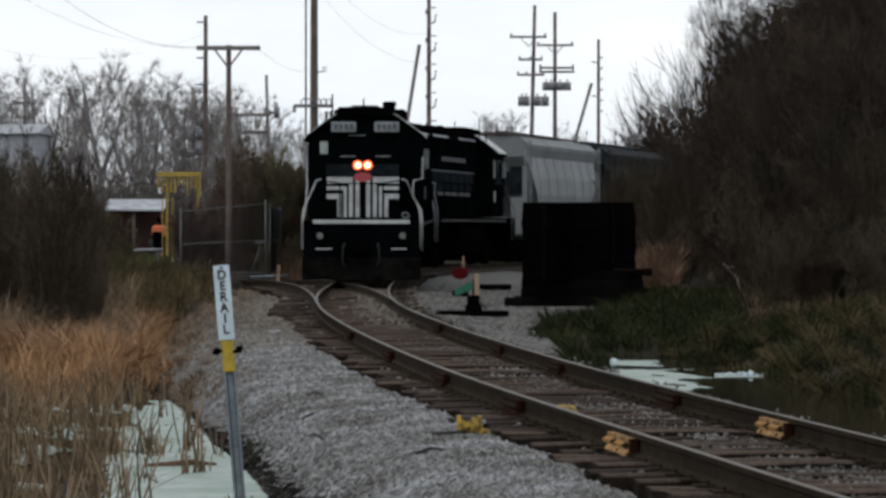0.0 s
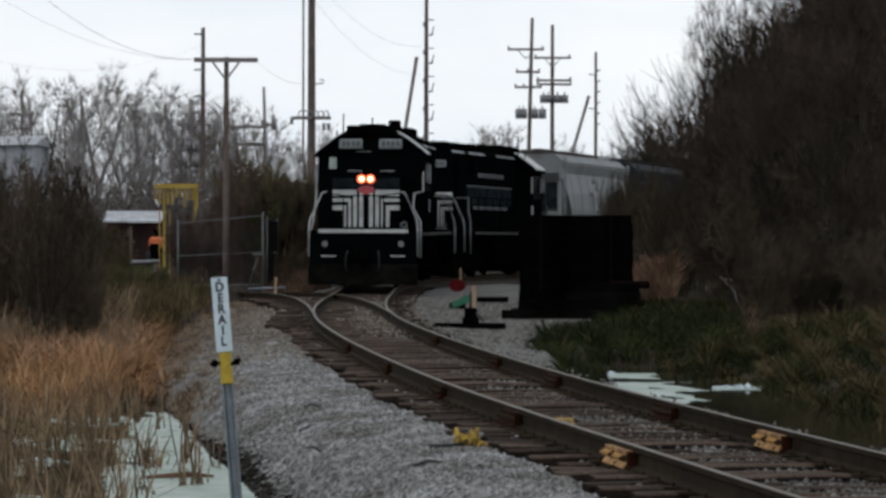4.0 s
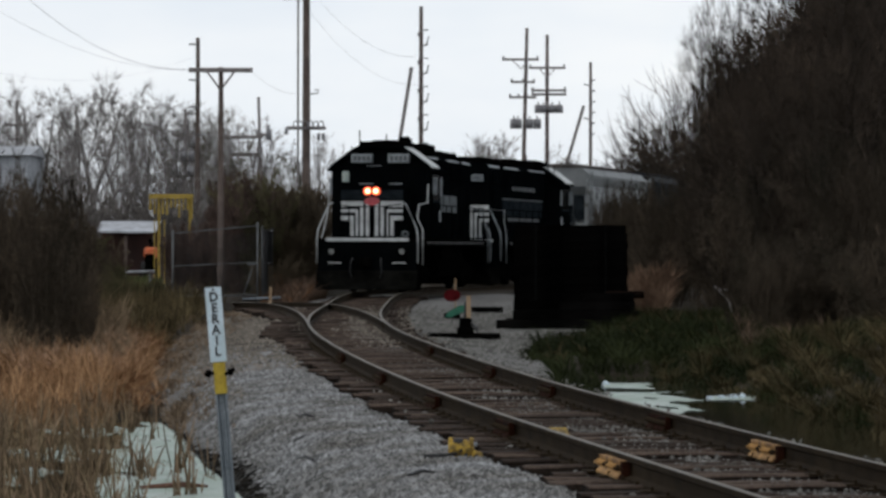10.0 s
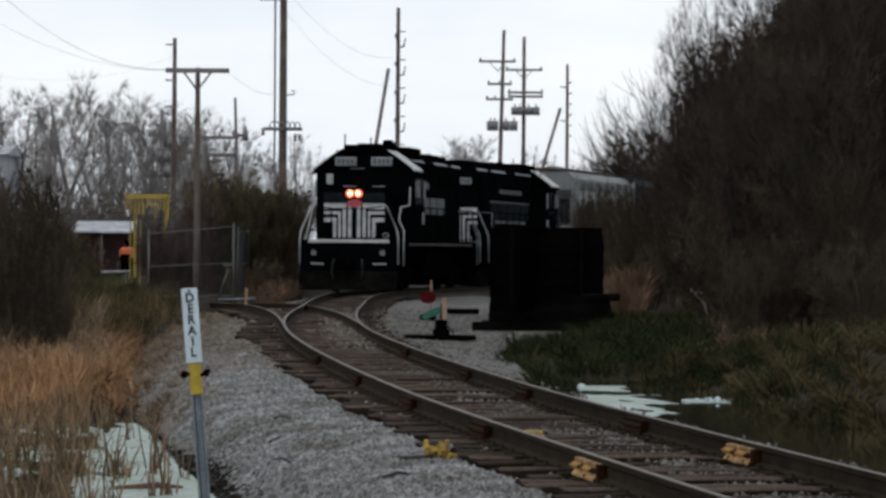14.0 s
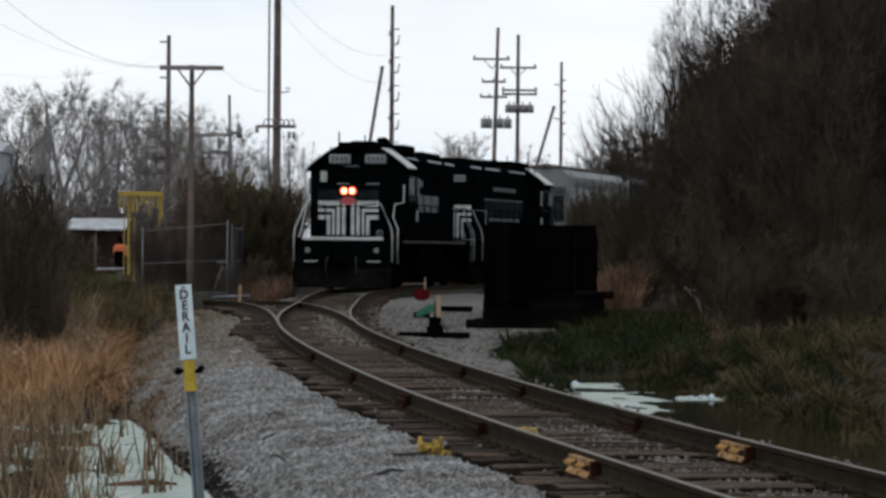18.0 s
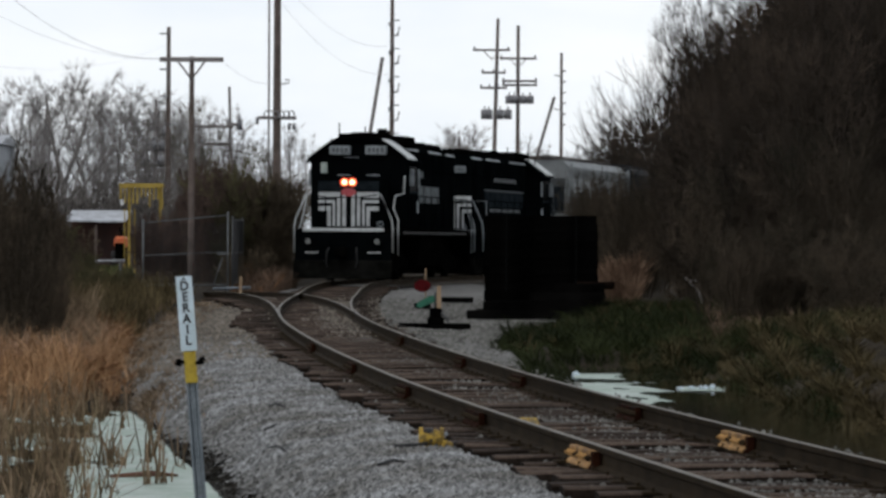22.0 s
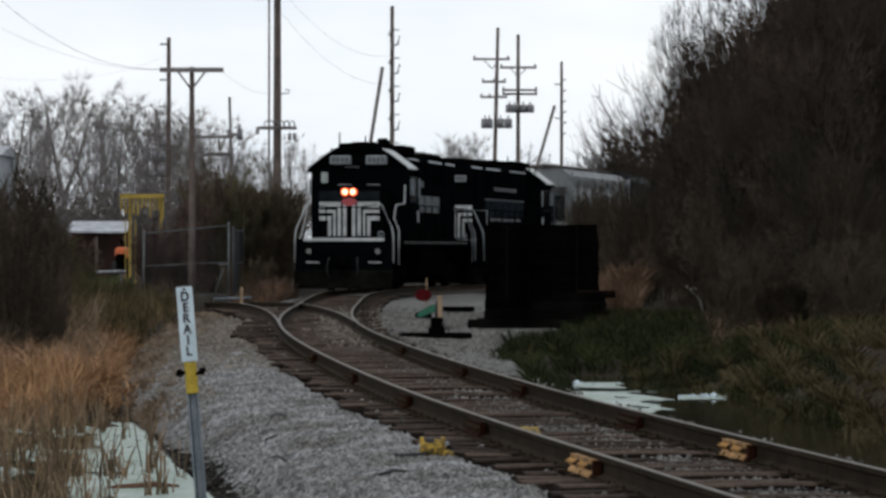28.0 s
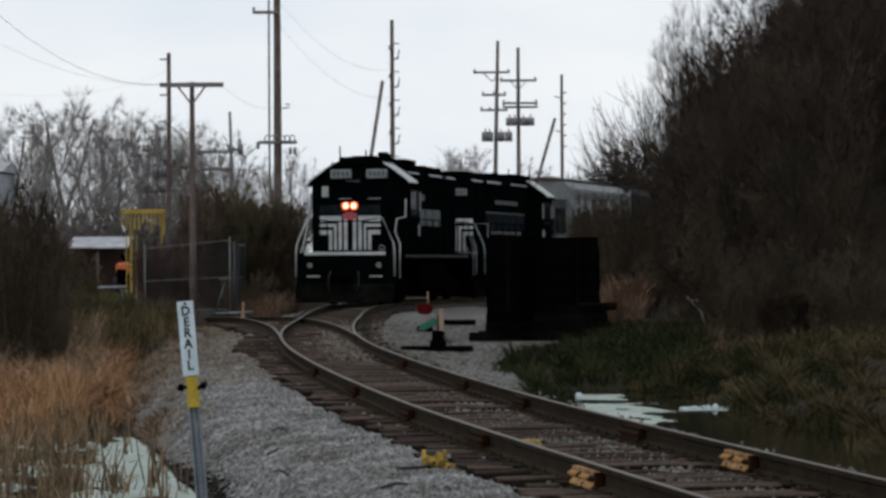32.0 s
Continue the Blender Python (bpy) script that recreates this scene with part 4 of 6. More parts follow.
    for x, y, h in ((0.95, 3.95, 0.62), (0.12, 4.0, 0.5), (1.08, 4.6, 0.12)):
        part("aerial", Mesh().tube([(x, y, 4.1), (x, y, 4.28 + h)], 0.022, 5), M_UNDER, loco)
    # long hood in sections
    hood_sec = [(-0.93, 1.58), (-0.93, 4.08), (-0.72, 4.25), (0.72, 4.25), (0.93, 4.08), (0.93, 1.58)]
    hood = part("long_hood", Mesh().prism(hood_sec, -7.45, 3.55), M_BLACK, loco, "black long hood with doors and sky sheen painted on its roof edges")
    for s in (-1, 1):
        for k in range(16):
            y = -6.9 + 0.64 * k
            part("hood_door", Mesh().box(min(s * 0.928, s * 0.95), max(s * 0.928, s * 0.95), y, y + 0.6, 1.75, 3.3, c=0.008), M_BLACK, hood)
        for k in range(4):
            y = -6.9 + 1.1 * k
            part("radiator_screen", Mesh().box(min(s * 0.93, s * 0.97), max(s * 0.93, s * 0.97), y, y + 1.0, 3.5, 4.02, c=0.015), M_BLACK, hood)
        # broken strips paint the sky's reflection onto the hood bevels
        for y0, y1 in ((-7.4, -5.6), (-4.6, -2.0), (0.2, 3.3)):
            part("hood_edge", Mesh().prism([(s * 0.87, 4.133), (s * 0.935, 4.08), (s * 0.95, 4.09), (s * 0.882, 4.15)], y0, y1), M_LABEL, hood, "pale strip painted for sky sheen on the hood bevel")
        # panels and lettering as plain bars
        if rear_stripes:
            for y0, y1 in ((-3.8, -2.2), (-2.1, -0.8), (-0.6, 0.5), (0.6, 2.5)):
                part("side_panel", Mesh().box(min(s * 0.95, s * 0.97), max(s * 0.95, s * 0.97), y0, y1, 2.45, 2.98, c=0.005), M_PANEL, hood, "grey panel on the hood side")
            part("side_panel", Mesh().box(min(s * 0.95, s * 0.97), max(s * 0.95, s * 0.97), -0.6, 1.9, 3.25, 3.45, c=0.005), M_PANEL, hood)
        else:
            part("side_panel", Mesh().box(min(s * 0.95, s * 0.97), max(s * 0.95, s * 0.97), -5.2, 2.6, 2.42, 3.0, c=0.005), M_SLATE, hood, "grey panel on the hood side")
            part("panel_edge", Mesh().box(min(s * 0.95, s * 0.985), max(s * 0.95, s * 0.985), -5.2, 2.6, 3.0, 3.05), M_PANEL, hood, "pale panel edge")
            bars("letter_bar", -4.2, 2.0, 2.26, 2.37, s * 0.962, 12, M_DIGIT, hood, True)
            bars("letter_bar", -3.4, 1.2, 3.34, 3.48, s * 0.962, 8, M_DIGIT, hood, True)
    # the hood end carries the same chevrons and two boards
    for s in (-1, 1):
        y = -7.455
        part("stripe", Mesh().box(min(s * 0.085, s * 0.19), max(s * 0.085, s * 0.19), y - 0.006, y, 1.66, 2.8), M_WHITE, hood, "white chevron stripe")
        for x0, x1, z0, z1 in ((0.255, 0.355, 2.62, 2.78), (0.415, 0.49, 2.42, 2.52), (0.55, 0.65, 2.2, 2.32)):
            pts = [(s * x0, 1.66), (s * x1, 1.66), (s * x1, z0), (s * 0.925, z0), (s * 0.925, z1), (s * x0, z1)]
            part("stripe", Mesh().prism(pts, y - 0.006, y), M_WHITE, hood, "white chevron stripe")
        board = part("number_board", Mesh().box(s * 0.52 - 0.2, s * 0.52 + 0.2, y - 0.06, y, 3.6, 3.83, c=0.015), M_LABEL, hood, "pale number board")
        bars("digit_bar", s * 0.52 - 0.16, s * 0.52 + 0.16, 3.66, 3.77, y - 0.062, 4, M_DIGIT, board)
    for k, y in enumerate((-6.4, -4.9, -3.4)):
        part("roof_fan", Mesh().tube([(0, y, 4.23), (0, y, 4.42)], 0.6, 18), M_UNDER, hood)
        part("fan_guard", Mesh().tube([(0, y, 4.42), (0, y, 4.46)], [0.6, 0.54], 18), M_UNDER, hood)
    part("fan_box", Mesh().box(-0.8, 0.8, -5.8, -2.6, 4.23, 4.33, c=0.03), M_UNDER, hood)
    part("exhaust_stack", Mesh().box(-0.28, 0.28, -1.0, -0.3, 4.23, 4.52, c=0.03), M_UNDER, hood)
    part("brake_blister", Mesh().box(-0.95, 0.95, 0.9, 3.0, 4.2, 4.52, c=0.04), M_UNDER, hood)
    return loco, wheels


def covered_hopper(name, label, material, roof_material):
    car = thing(name, pose(0, 140, 0), label, "freight car", "freight cars")
    wheels = []
    half = [(1.3, 1.25), (1.5, 1.6), (1.6, 2.4), (1.57, 3.0), (1.4, 3.72), (1.52, 4.06), (1.5, 4.16), (1.2, 4.43)]
    sec = [(-x, z) for x, z in half] + [(x, z) for x, z in reversed(half)]
    m = Mesh()
    vs, n = [], len(sec)
    for e in (-1, 1):
        # slope sheets draw the ends in below the end panel
        vs += [(x, e * (7.3 - max(3.55 - z, 0) * 1.12), z) for x, z in sec]
    fs = [(k, (k + 1) % n, n + (k + 1) % n, n + k) for k in range(n)]
    fs += [(k, n - 1 - k, n - 2 - k, k + 1) for k in range(7)] + [(n + k + 1, 2 * n - 2 - k, 2 * n - 1 - k, n + k) for k in range(7)]
    m.add(vs, fs)
    part("body", m, material, car)
    for s in (-1, 1):
        part("side_sill", Mesh().box(min(s * 1.42, s * 1.56), max(s * 1.42, s * 1.56), -7.8, 7.8, 1.1, 1.32), material, car)
        part("top_rail", Mesh().box(min(s * 1.44, s * 1.54), max(s * 1.44, s * 1.54), -7.3, 7.3, 4.1, 4.18, c=0.015), material, car)
        for k in range(7):
            y = -5.4 + 1.8 * k
            part("side_seam", Mesh().tube([(s * 1.52, y, 1.6), (s * 1.605, y, 2.4), (s * 1.575, y, 3.0), (s * 1.405, y, 3.72)], 0.012, 5), material, car)
    for k in range(3):
        y = -4 + 4 * k
        part("outlet_hopper", Mesh().add([(-1.3, y - 1.7, 1.3), (1.3, y - 1.7, 1.3), (1.3, y + 1.7, 1.3), (-1.3, y + 1.7, 1.3), (-0.4, y - 0.4, 0.35), (0.4, y - 0.4, 0.35), (0.4, y + 0.4, 0.35), (-0.4, y + 0.4, 0.35)], [(0, 1, 5, 4), (1, 2, 6, 5), (2, 3, 7, 6), (3, 0, 4, 7), (4, 5, 6, 7), (3, 2, 1, 0)]), material, car)
    part("roof", Mesh().prism([(-1.22, 4.432), (-0.7, 4.52), (0.7, 4.52), (1.22, 4.432)], -7.32, 7.32), roof_material, car, "dusty brown roof")
    part("running_board", Mesh().box(-0.75, -0.4, -7.6, 7.6, 4.58, 4.62).box(0.4, 0.75, -7.6, 7.6, 4.58, 4.62), roof_material, car)
    part("hatch", Mesh().box(-0.25, 0.25, -6.5, 6.5, 4.52, 4.62, c=0.03), roof_material, car)
    for e in (-1, 1):
        part("end_platform", Mesh().box(-1.5, 1.5, min(e * 6.6, e * 7.9), max(e * 6.6, e * 7.9), 1.0, 1.22), material, car)
        for s in (-1, 1):
            part("corner_post", Mesh().box(min(s * 1.38, s * 1.52), max(s * 1.38, s * 1.52), min(e * 7.55, e * 7.72), max(e * 7.55, e * 7.72), 1.2, 3.4), material, car)
            part("end_brace", Mesh().tube([(s * 1.45, e * 7.65, 3.4), (s * 1.4, e * 7.2, 4.1)], 0.05, 6), material, car)
            lad = Mesh()
            for q in (0.0, 0.42):
                lad.tube([(s * 1.58, e * (7.1 + q), 0.8), (s * 1.58, e * (7.1 + q), 4.3)], 0.025, 5)
            for k in range(9):
                lad.tube([(s * 1.58, e * 7.1, 0.9 + 0.4 * k), (s * 1.58, e * 7.52, 0.9 + 0.4 * k)], 0.02, 5)
            part("ladder", lad, material, car)
        part("end_panel", Mesh().box(-0.9, 0.9, min(e * 7.6, e * 7.66), max(e * 7.6, e * 7.66), 2.3, 3.2), M_SLATE, car, "dark end panel")
        for s in (-1, 1):
            part("corner_plate", Mesh().box(min(s * 0.95, s * 1.5), max(s * 0.95, s * 1.5), min(e * 7.6, e * 7.64), max(e * 7.6, e * 7.64), 1.0, 2.3), material, car)
            part("ladder_panel", Mesh().box(min(s * 0.92, s * 1.4), max(s * 0.92, s * 1.4), min(e * 7.57, e * 7.6), max(e * 7.57, e * 7.6), 2.4, 3.38), M_SLATE, car, "dark panel behind the end ladder")
            part("slope_brace", Mesh().tube([(s * 1.48, e * 7.6, 3.4), (s * 1.5, e * 6.1, 1.25)], 0.045, 6), material, car)
        part("coupler", Mesh().box(-0.13, 0.13, min(e * 7.8, e * 8.4), max(e * 7.8, e * 8.4), 0.76, 1.0, c=0.03), M_UNDER, car)
        truck(car, e * 6.0, 0.42, 0.89, wheels)
    return car, wheels


lead, lead_wheels = locomotive("locomotive", "black diesel locomotive with white chevrons and lit headlamps", True)
trail, trail_wheels = locomotive("locomotive", "black diesel locomotive coupled behind, running cab last", False)
hopper, hopper_wheels = covered_hopper("hopper_car", "light grey covered hopper car with dusty brown roof", M_HOPPER, M_HOPPER_DIRT)
hopper2, hopper2_wheels = covered_hopper("hopper_car", "dark covered hopper car behind the bushes", M_CAR, M_CAR)
TRAIN = [(lead, 8.4, 4.9, True, lead_wheels), (trail, 25.9, 4.9, False, trail_wheels), (hopper, 43.3, 6.0, False, hopper_wheels), (hopper2, 60.5, 6.0, False, hopper2_wheels)]

# ---- bare trees and brush ----
def tubes_from_segments(name, segs, sides, material):
    """All branch pieces of one part in one mesh."""
    a = np.array([s[0] for s in segs])
    b = np.array([s[1] for s in segs])
    r0 = np.array([s[2] for s in segs])[:, None, None]
    r1 = np.array([s[3] for s in segs])[:, None, None]
    d = b - a
    d /= np.linalg.norm(d, axis=1, keepdims=True) + 1e-9
    ref = np.where(np.abs(d[:, 2:3]) < 0.9, np.array([[0, 0, 1.0]]), np.array([[1.0, 0, 0]]))
    u = np.cross(d, ref)
    u /= np.linalg.norm(u, axis=1, keepdims=True)
    w = np.cross(d, u)
    ang = 2 * np.pi * np.arange(sides) / sides
    ring = u[:, None] * np.cos(ang)[None, :, None] + w[:, None] * np.sin(ang)[None, :, None]
    v = np.concatenate([a[:, None] + ring * r0, b[:, None] + ring * r1], 1).reshape(-1, 3)
    k = np.arange(sides)
    q = np.stack([k, (k + 1) % sides, sides + (k + 1) % sides, sides + k], 1)
    f = (q[None] + (2 * sides) * np.arange(len(segs))[:, None, None]).reshape(-1, 4)
    me = raw_mesh(name, v, f)
    me.polygons.foreach_set("use_smooth", [True] * len(f))
    me.materials.append(material)
    return me


def grow(seed, height, stems, spread, counts, thick, twig, lean=0.0, droop=0.15, first=0.25, jit=1.0, fork=(0.45, 1.05), share=(0.38, 0.62)):
    """Branch pieces of a bare shrub or tree: limbs and twigs."""
    rng = random.Random(seed)
    limbs, twigs = [], []

    def branch(p, d, length, r, level):
        n = (6, 4, 2, 1)[min(level, 3)]
        pts = [p]
        for i in range(n):
            j = Vector((rng.gauss(0, 1), rng.gauss(0, 1), rng.gauss(0, 1))) * (0.1 + 0.05 * level) * jit
            d = (d + j + Vector((0, 0, droop * (1 if level < 2 else 0.5)))).normalized()
            q = p + d * (length / n)
            ra, rb = r * (1 - 0.75 * i / n), r * (1 - 0.75 * (i + 1) / n)
            (limbs if level < 2 else twigs).append((tuple(p), tuple(q), max(ra, twig), max(rb, twig * (0.7 if level < 2 else 0.3))))
            p = q
            pts.append((p, d, rb))
        if level < len(counts):
            for k in range(counts[level]):
                u = first + (1 - first) * (k + rng.random()) / counts[level] if level == 0 else 0.2 + 0.8 * rng.random()
                i = min(int(u * n), n - 1)
                p0 = pts[i] if i == 0 else pts[i][0]
                dd = pts[i + 1][1]
                side = dd.cross(Vector((rng.gauss(0, 1), rng.gauss(0, 1), rng.gauss(0, 1)))).normalized()
                a = rng.uniform(*fork)
                nd = (dd * math.cos(a) + side * math.sin(a)).normalized()
                branch(Vector(p0), nd, length * rng.uniform(*share) * (1.1 - 0.45 * u), max(pts[i + 1][2] * 0.62, twig), level + 1)

    for s in range(stems):
        a = 6.283 * (s + rng.random()) / max(stems, 1)
        out = spread * (0.4 + 0.6 * rng.random()) if stems > 1 else 0.05
        d = Vector((math.cos(a) * out + lean, math.sin(a) * out, 1)).normalized()
        branch(Vector((0.18 * math.cos(a), 0.18 * math.sin(a), -0.15)) if stems > 1 else Vector((0, 0, -0.2)), d, height * rng.uniform(0.75, 1.0), thick * rng.uniform(0.7, 1.1), 0)
    return limbs, twigs


HEIGHTS, REACH = {}, {}


def plant(name, seed, height, stems, spread, counts, thick, twig, bark, twig_mat, label, category, group, **kw):
    limbs, twigs = grow(seed, height, stems, spread, counts, thick, twig, **kw)
    t = thing(name, pose(0, 0, 0), label, category, group)
    part("trunk", tubes_from_segments("trunk", limbs, 5, bark), None, t)
    part("crown", tubes_from_segments("crown", twigs, 3, twig_mat), None, t)
    HEIGHTS[t.name] = float(np.quantile([g[1][2] for g in twigs], 0.985))
    REACH[t.name] = float(np.quantile([math.hypot(g[1][0], g[1][1]) for g in twigs], 0.8)) / HEIGHTS[t.name]
    return t


def settle(kinds, places):
    """Stands copies of the pattern plants: kind, bearing, range, bearing height of the top, width against height, turn."""
    used = set()
    for k, px, y, top, size, turn in places:
        src = kinds[k]
        x = (px - 784) / 6500 * y
        z = float(ground_height(np.array(x), np.array(y)))
        tall = max(1.44 + (400 - top) / 6500 * y - z, 0.5) / HEIGHTS[src.name]
        m = pose(x, y, z, 0, 0, turn)
        if k in used:
            ob = copy_thing(src, m)
        else:
            src.matrix_basis, ob = m, src
        used.add(k)
        ob.scale = (size * tall, size * tall, tall)


right_kinds = [plant("thorn_bush", 11 + k, h, st, sp, c, 0.035, 0.008, M_BRUSH, M_BRUSH, "dense brown bare bush beside the ditch", "bush", "bare bushes by the ditch", droop=dr)
               for k, (h, st, sp, c, dr) in enumerate(((3.2, 9, 0.8, (8, 7, 5), 0.1), (3.0, 10, 1.0, (8, 7, 5), 0.06), (3.4, 8, 0.6, (9, 7, 5), 0.14)))]
right_kinds += [plant("tall_thicket", 71 + k, 8.0, st, sp, c, 0.06, tw, M_BARK, M_TWIG, "tall dark bare thicket beside the ditch", "tree", "bare thickets by the ditch", droop=dr, first=0.12, jit=0.75, fork=(0.3, 0.85))
                for k, (st, sp, c, tw, dr) in enumerate(((8, 0.34, (12, 8, 5), 0.0085, 0.04), (7, 0.42, (12, 9, 5), 0.009, 0.02), (9, 0.36, (12, 8, 6), 0.0105, 0.03)))]
right_kinds += [plant("fan_sapling", 83 + k, 4.2, st, sp, c, 0.026, tw, M_BARK, M_TWIG, "bare sapling arching out over the line", "sapling", "bare saplings by the ditch", droop=dr, lean=ln, first=0.15, jit=0.6, fork=(0.2, 0.6), share=(0.5, 0.75))
                for k, (st, sp, c, tw, dr, ln) in enumerate(((9, 0.45, (8, 5, 3), 0.008, 0.03, -1.45), (7, 0.4, (7, 6, 4), 0.005, 0.06, -0.3)))]
rp = random.Random(21)
# the thicket's edge towards the line: bearing of the edge at each bearing height
EDGE_H, EDGE_X = [-160, -100, -60, -24, 31, 77, 147, 186, 271, 420], [1605, 1525, 1478, 1440, 1385, 1342, 1268, 1240, 1238, 1250]
places = []


def thicket(kind, y, top, width, extra):
    """One shrub of the thicket, set back so that its side keeps to the edge."""
    tall = 490 - top
    half = REACH[right_kinds[kind].name] * width * tall
    px = max(float(np.interp(top + 0.4 * tall, EDGE_H, EDGE_X)) + half, float(np.interp(top + 0.12 * tall, EDGE_H, EDGE_X)) + 0.45 * half) + extra
    places.append((kind, px, y, top, width, rp.uniform(0, 360)))


for i in range(26):
    thicket(3 + i % 3, rp.uniform(84, 98), 230 - 400 * (i + rp.random()) / 26, rp.uniform(0.5, 0.65), rp.uniform(0, 14))
for i in range(44):
    thicket(3 + i % 3, rp.uniform(70, 100), 140 - 300 * (i + rp.random()) / 44, rp.uniform(0.6, 0.8), rp.uniform(30, 230))
for i in range(16):
    thicket(i % 3, rp.uniform(66, 84), rp.uniform(170, 300), rp.uniform(0.55, 0.7), rp.uniform(10, 330))
# low bushes along the bank
for i in range(14):
    px = 1345 + 330 * (i + rp.random()) / 14
    places.append((i % 3, px, rp.uniform(60, 66), rp.uniform(350, 430), rp.uniform(0.7, 0.9), rp.uniform(0, 360)))
# the dark hollow behind the tan reeds
for i in range(16):
    px = 1270 + 115 * (i + rp.random()) / 16
    places.append((i % 3, px, rp.uniform(88, 98), float(np.interp(px, [1270, 1300, 1370], [330, 265, 205])) + rp.uniform(0, 60), rp.uniform(0.4, 0.5), rp.uniform(0, 360)))
for i in range(9):
    places.append((i % 3, 1172 + 9 * i, rp.uniform(94, 106), rp.uniform(300, 345) - 3 * i, 0.42, rp.uniform(0, 360)))
# thin brush beside the curve
for i in range(12):
    places.append((i % 3, 1092 + 6.5 * i, rp.uniform(103, 117), rp.uniform(275, 320), rp.uniform(0.26, 0.36), rp.uniform(0, 360)))
# beyond the curve
for i in range(10):
    px = 1190 + 205 * (i + rp.random()) / 10
    places.append((i % 3, px, rp.uniform(150, 185), rp.uniform(275, 315), rp.uniform(0.7, 0.9), rp.uniform(0, 360)))
# saplings that arch out at the edge
places += [(6, px, y, top, size, rp.uniform(-18, 18)) for px, y, top, size in ((1290, 186, 200, 0.8), (1308, 180, 175, 0.8), (1325, 178, 150, 0.75), (1278, 192, 225, 0.85), (1345, 182, 130, 0.7), (1300, 190, 215, 0.9))]
places += [(7, px, y, top, size, rp.uniform(-30, 30)) for px, y, top, size in ((1300, 92, 120, 0.55), (1315, 88, 85, 0.55), (1330, 90, 50, 0.5), (1350, 86, 28, 0.5), (1335, 90, 2, 0.42), (1365, 86, -12, 0.45), (1385, 84, -30, 0.5), (1420, 86, -60, 0.5), (1290, 95, 135, 0.55), (1340, 94, 55, 0.55), (1372, 92, 10, 0.55), (1310, 87, 45, 0.42))]
settle(right_kinds, places)

left_kinds = [plant("red_brush", 31 + k, 2.6, st, 0.55, c, 0.025, 0.007, M_BRUSH, M_BRUSH, "reddish-brown bare brush at the field edge", "bush", "bare brush by the field", droop=0.12)
              for k, (st, c) in enumerate(((10, (8, 6, 4)), (12, (7, 6, 4))))]
places = []
for i in range(24):
    px = -120 + 285 * (i + rp.random()) / 24
    top = float(np.interp(px, [-100, 60, 130, 165, 200], [262, 272, 265, 345, 410])) + rp.uniform(0, 120) * (i % 2)
    places.append((i % 2, px, rp.uniform(58, 72), top, rp.uniform(0.46, 0.6) * (0.8 if px > 120 else 1), rp.uniform(0, 360)))
settle(left_kinds, places)
mid_kinds = [plant("olive_brush", 41 + k, 2.8, 10, 0.6, (8, 6, 4), 0.03, 0.013, m, m, label, "bush", "brush behind the fence", droop=0.1)
             for k, (m, label) in enumerate(((M_OLIVE, "tangled dark brown brush beside the line"), (M_GREENBRUSH, "tangled olive-green brush behind the fence"), (M_REDBRUSH, "tangled reddish-brown brush behind the fence")))]
places = []
for i in range(34):
    px = 418 + 146 * (i + rp.random()) / 34
    top = float(np.interp(px, [400, 425, 460, 500, 560], [300, 275, 280, 305, 290])) + rp.uniform(0, 90) * (i % 2)
    places.append((2 if px < 450 else (1 if px < 505 else 0), px, rp.uniform(114, 132), top, rp.uniform(0.45, 0.65), rp.uniform(0, 360)))
for i in range(12):
    px = 318 + 80 * (i + rp.random()) / 12
    places.append((2, px, rp.uniform(112, 130), rp.uniform(350, 410), rp.uniform(0.5, 0.7), rp.uniform(0, 360)))
for px, y, top in ((172, 118, 372), (190, 122, 385), (205, 116, 405), (222, 112, 425), (160, 114, 360), (215, 92, 450), (235, 96, 455), (262, 95, 462), (290, 98, 455), (480, 108, 430), (510, 110, 420)):
    places.append((rp.randrange(2), px, y, top, 0.8, rp.uniform(0, 360)))
settle(mid_kinds, places)

far_kinds = [plant("bare_tree", 51 + k, 7.5, 1, 0.3, c, 0.11, 0.0075, M_FARBARK, M_FARTWIG, "tall bare grey deciduous tree in the distance, coloured paler for haze", "tree", "bare trees in the distance", first=0.18, jit=0.85, fork=(0.3, 0.8))
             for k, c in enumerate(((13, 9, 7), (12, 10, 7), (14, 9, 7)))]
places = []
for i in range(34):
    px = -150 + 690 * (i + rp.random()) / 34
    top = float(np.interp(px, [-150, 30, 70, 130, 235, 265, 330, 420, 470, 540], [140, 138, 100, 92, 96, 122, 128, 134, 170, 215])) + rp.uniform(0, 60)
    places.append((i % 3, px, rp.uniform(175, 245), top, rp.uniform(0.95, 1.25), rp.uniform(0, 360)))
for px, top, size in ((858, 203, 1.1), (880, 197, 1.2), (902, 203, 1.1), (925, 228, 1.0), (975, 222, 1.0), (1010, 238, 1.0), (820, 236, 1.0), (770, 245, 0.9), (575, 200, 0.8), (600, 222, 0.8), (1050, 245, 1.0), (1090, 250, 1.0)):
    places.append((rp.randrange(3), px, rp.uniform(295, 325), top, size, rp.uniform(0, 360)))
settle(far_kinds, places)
dull_kinds = [plant("bare_tree", 57, 7.5, 1, 0.3, (14, 10, 8), 0.1, 0.008, M_DULLTREE, M_DULLTREE, "olive-grey bare tree behind the fence", "tree", "bare trees in the distance", first=0.12, jit=0.85, fork=(0.3, 0.8))]
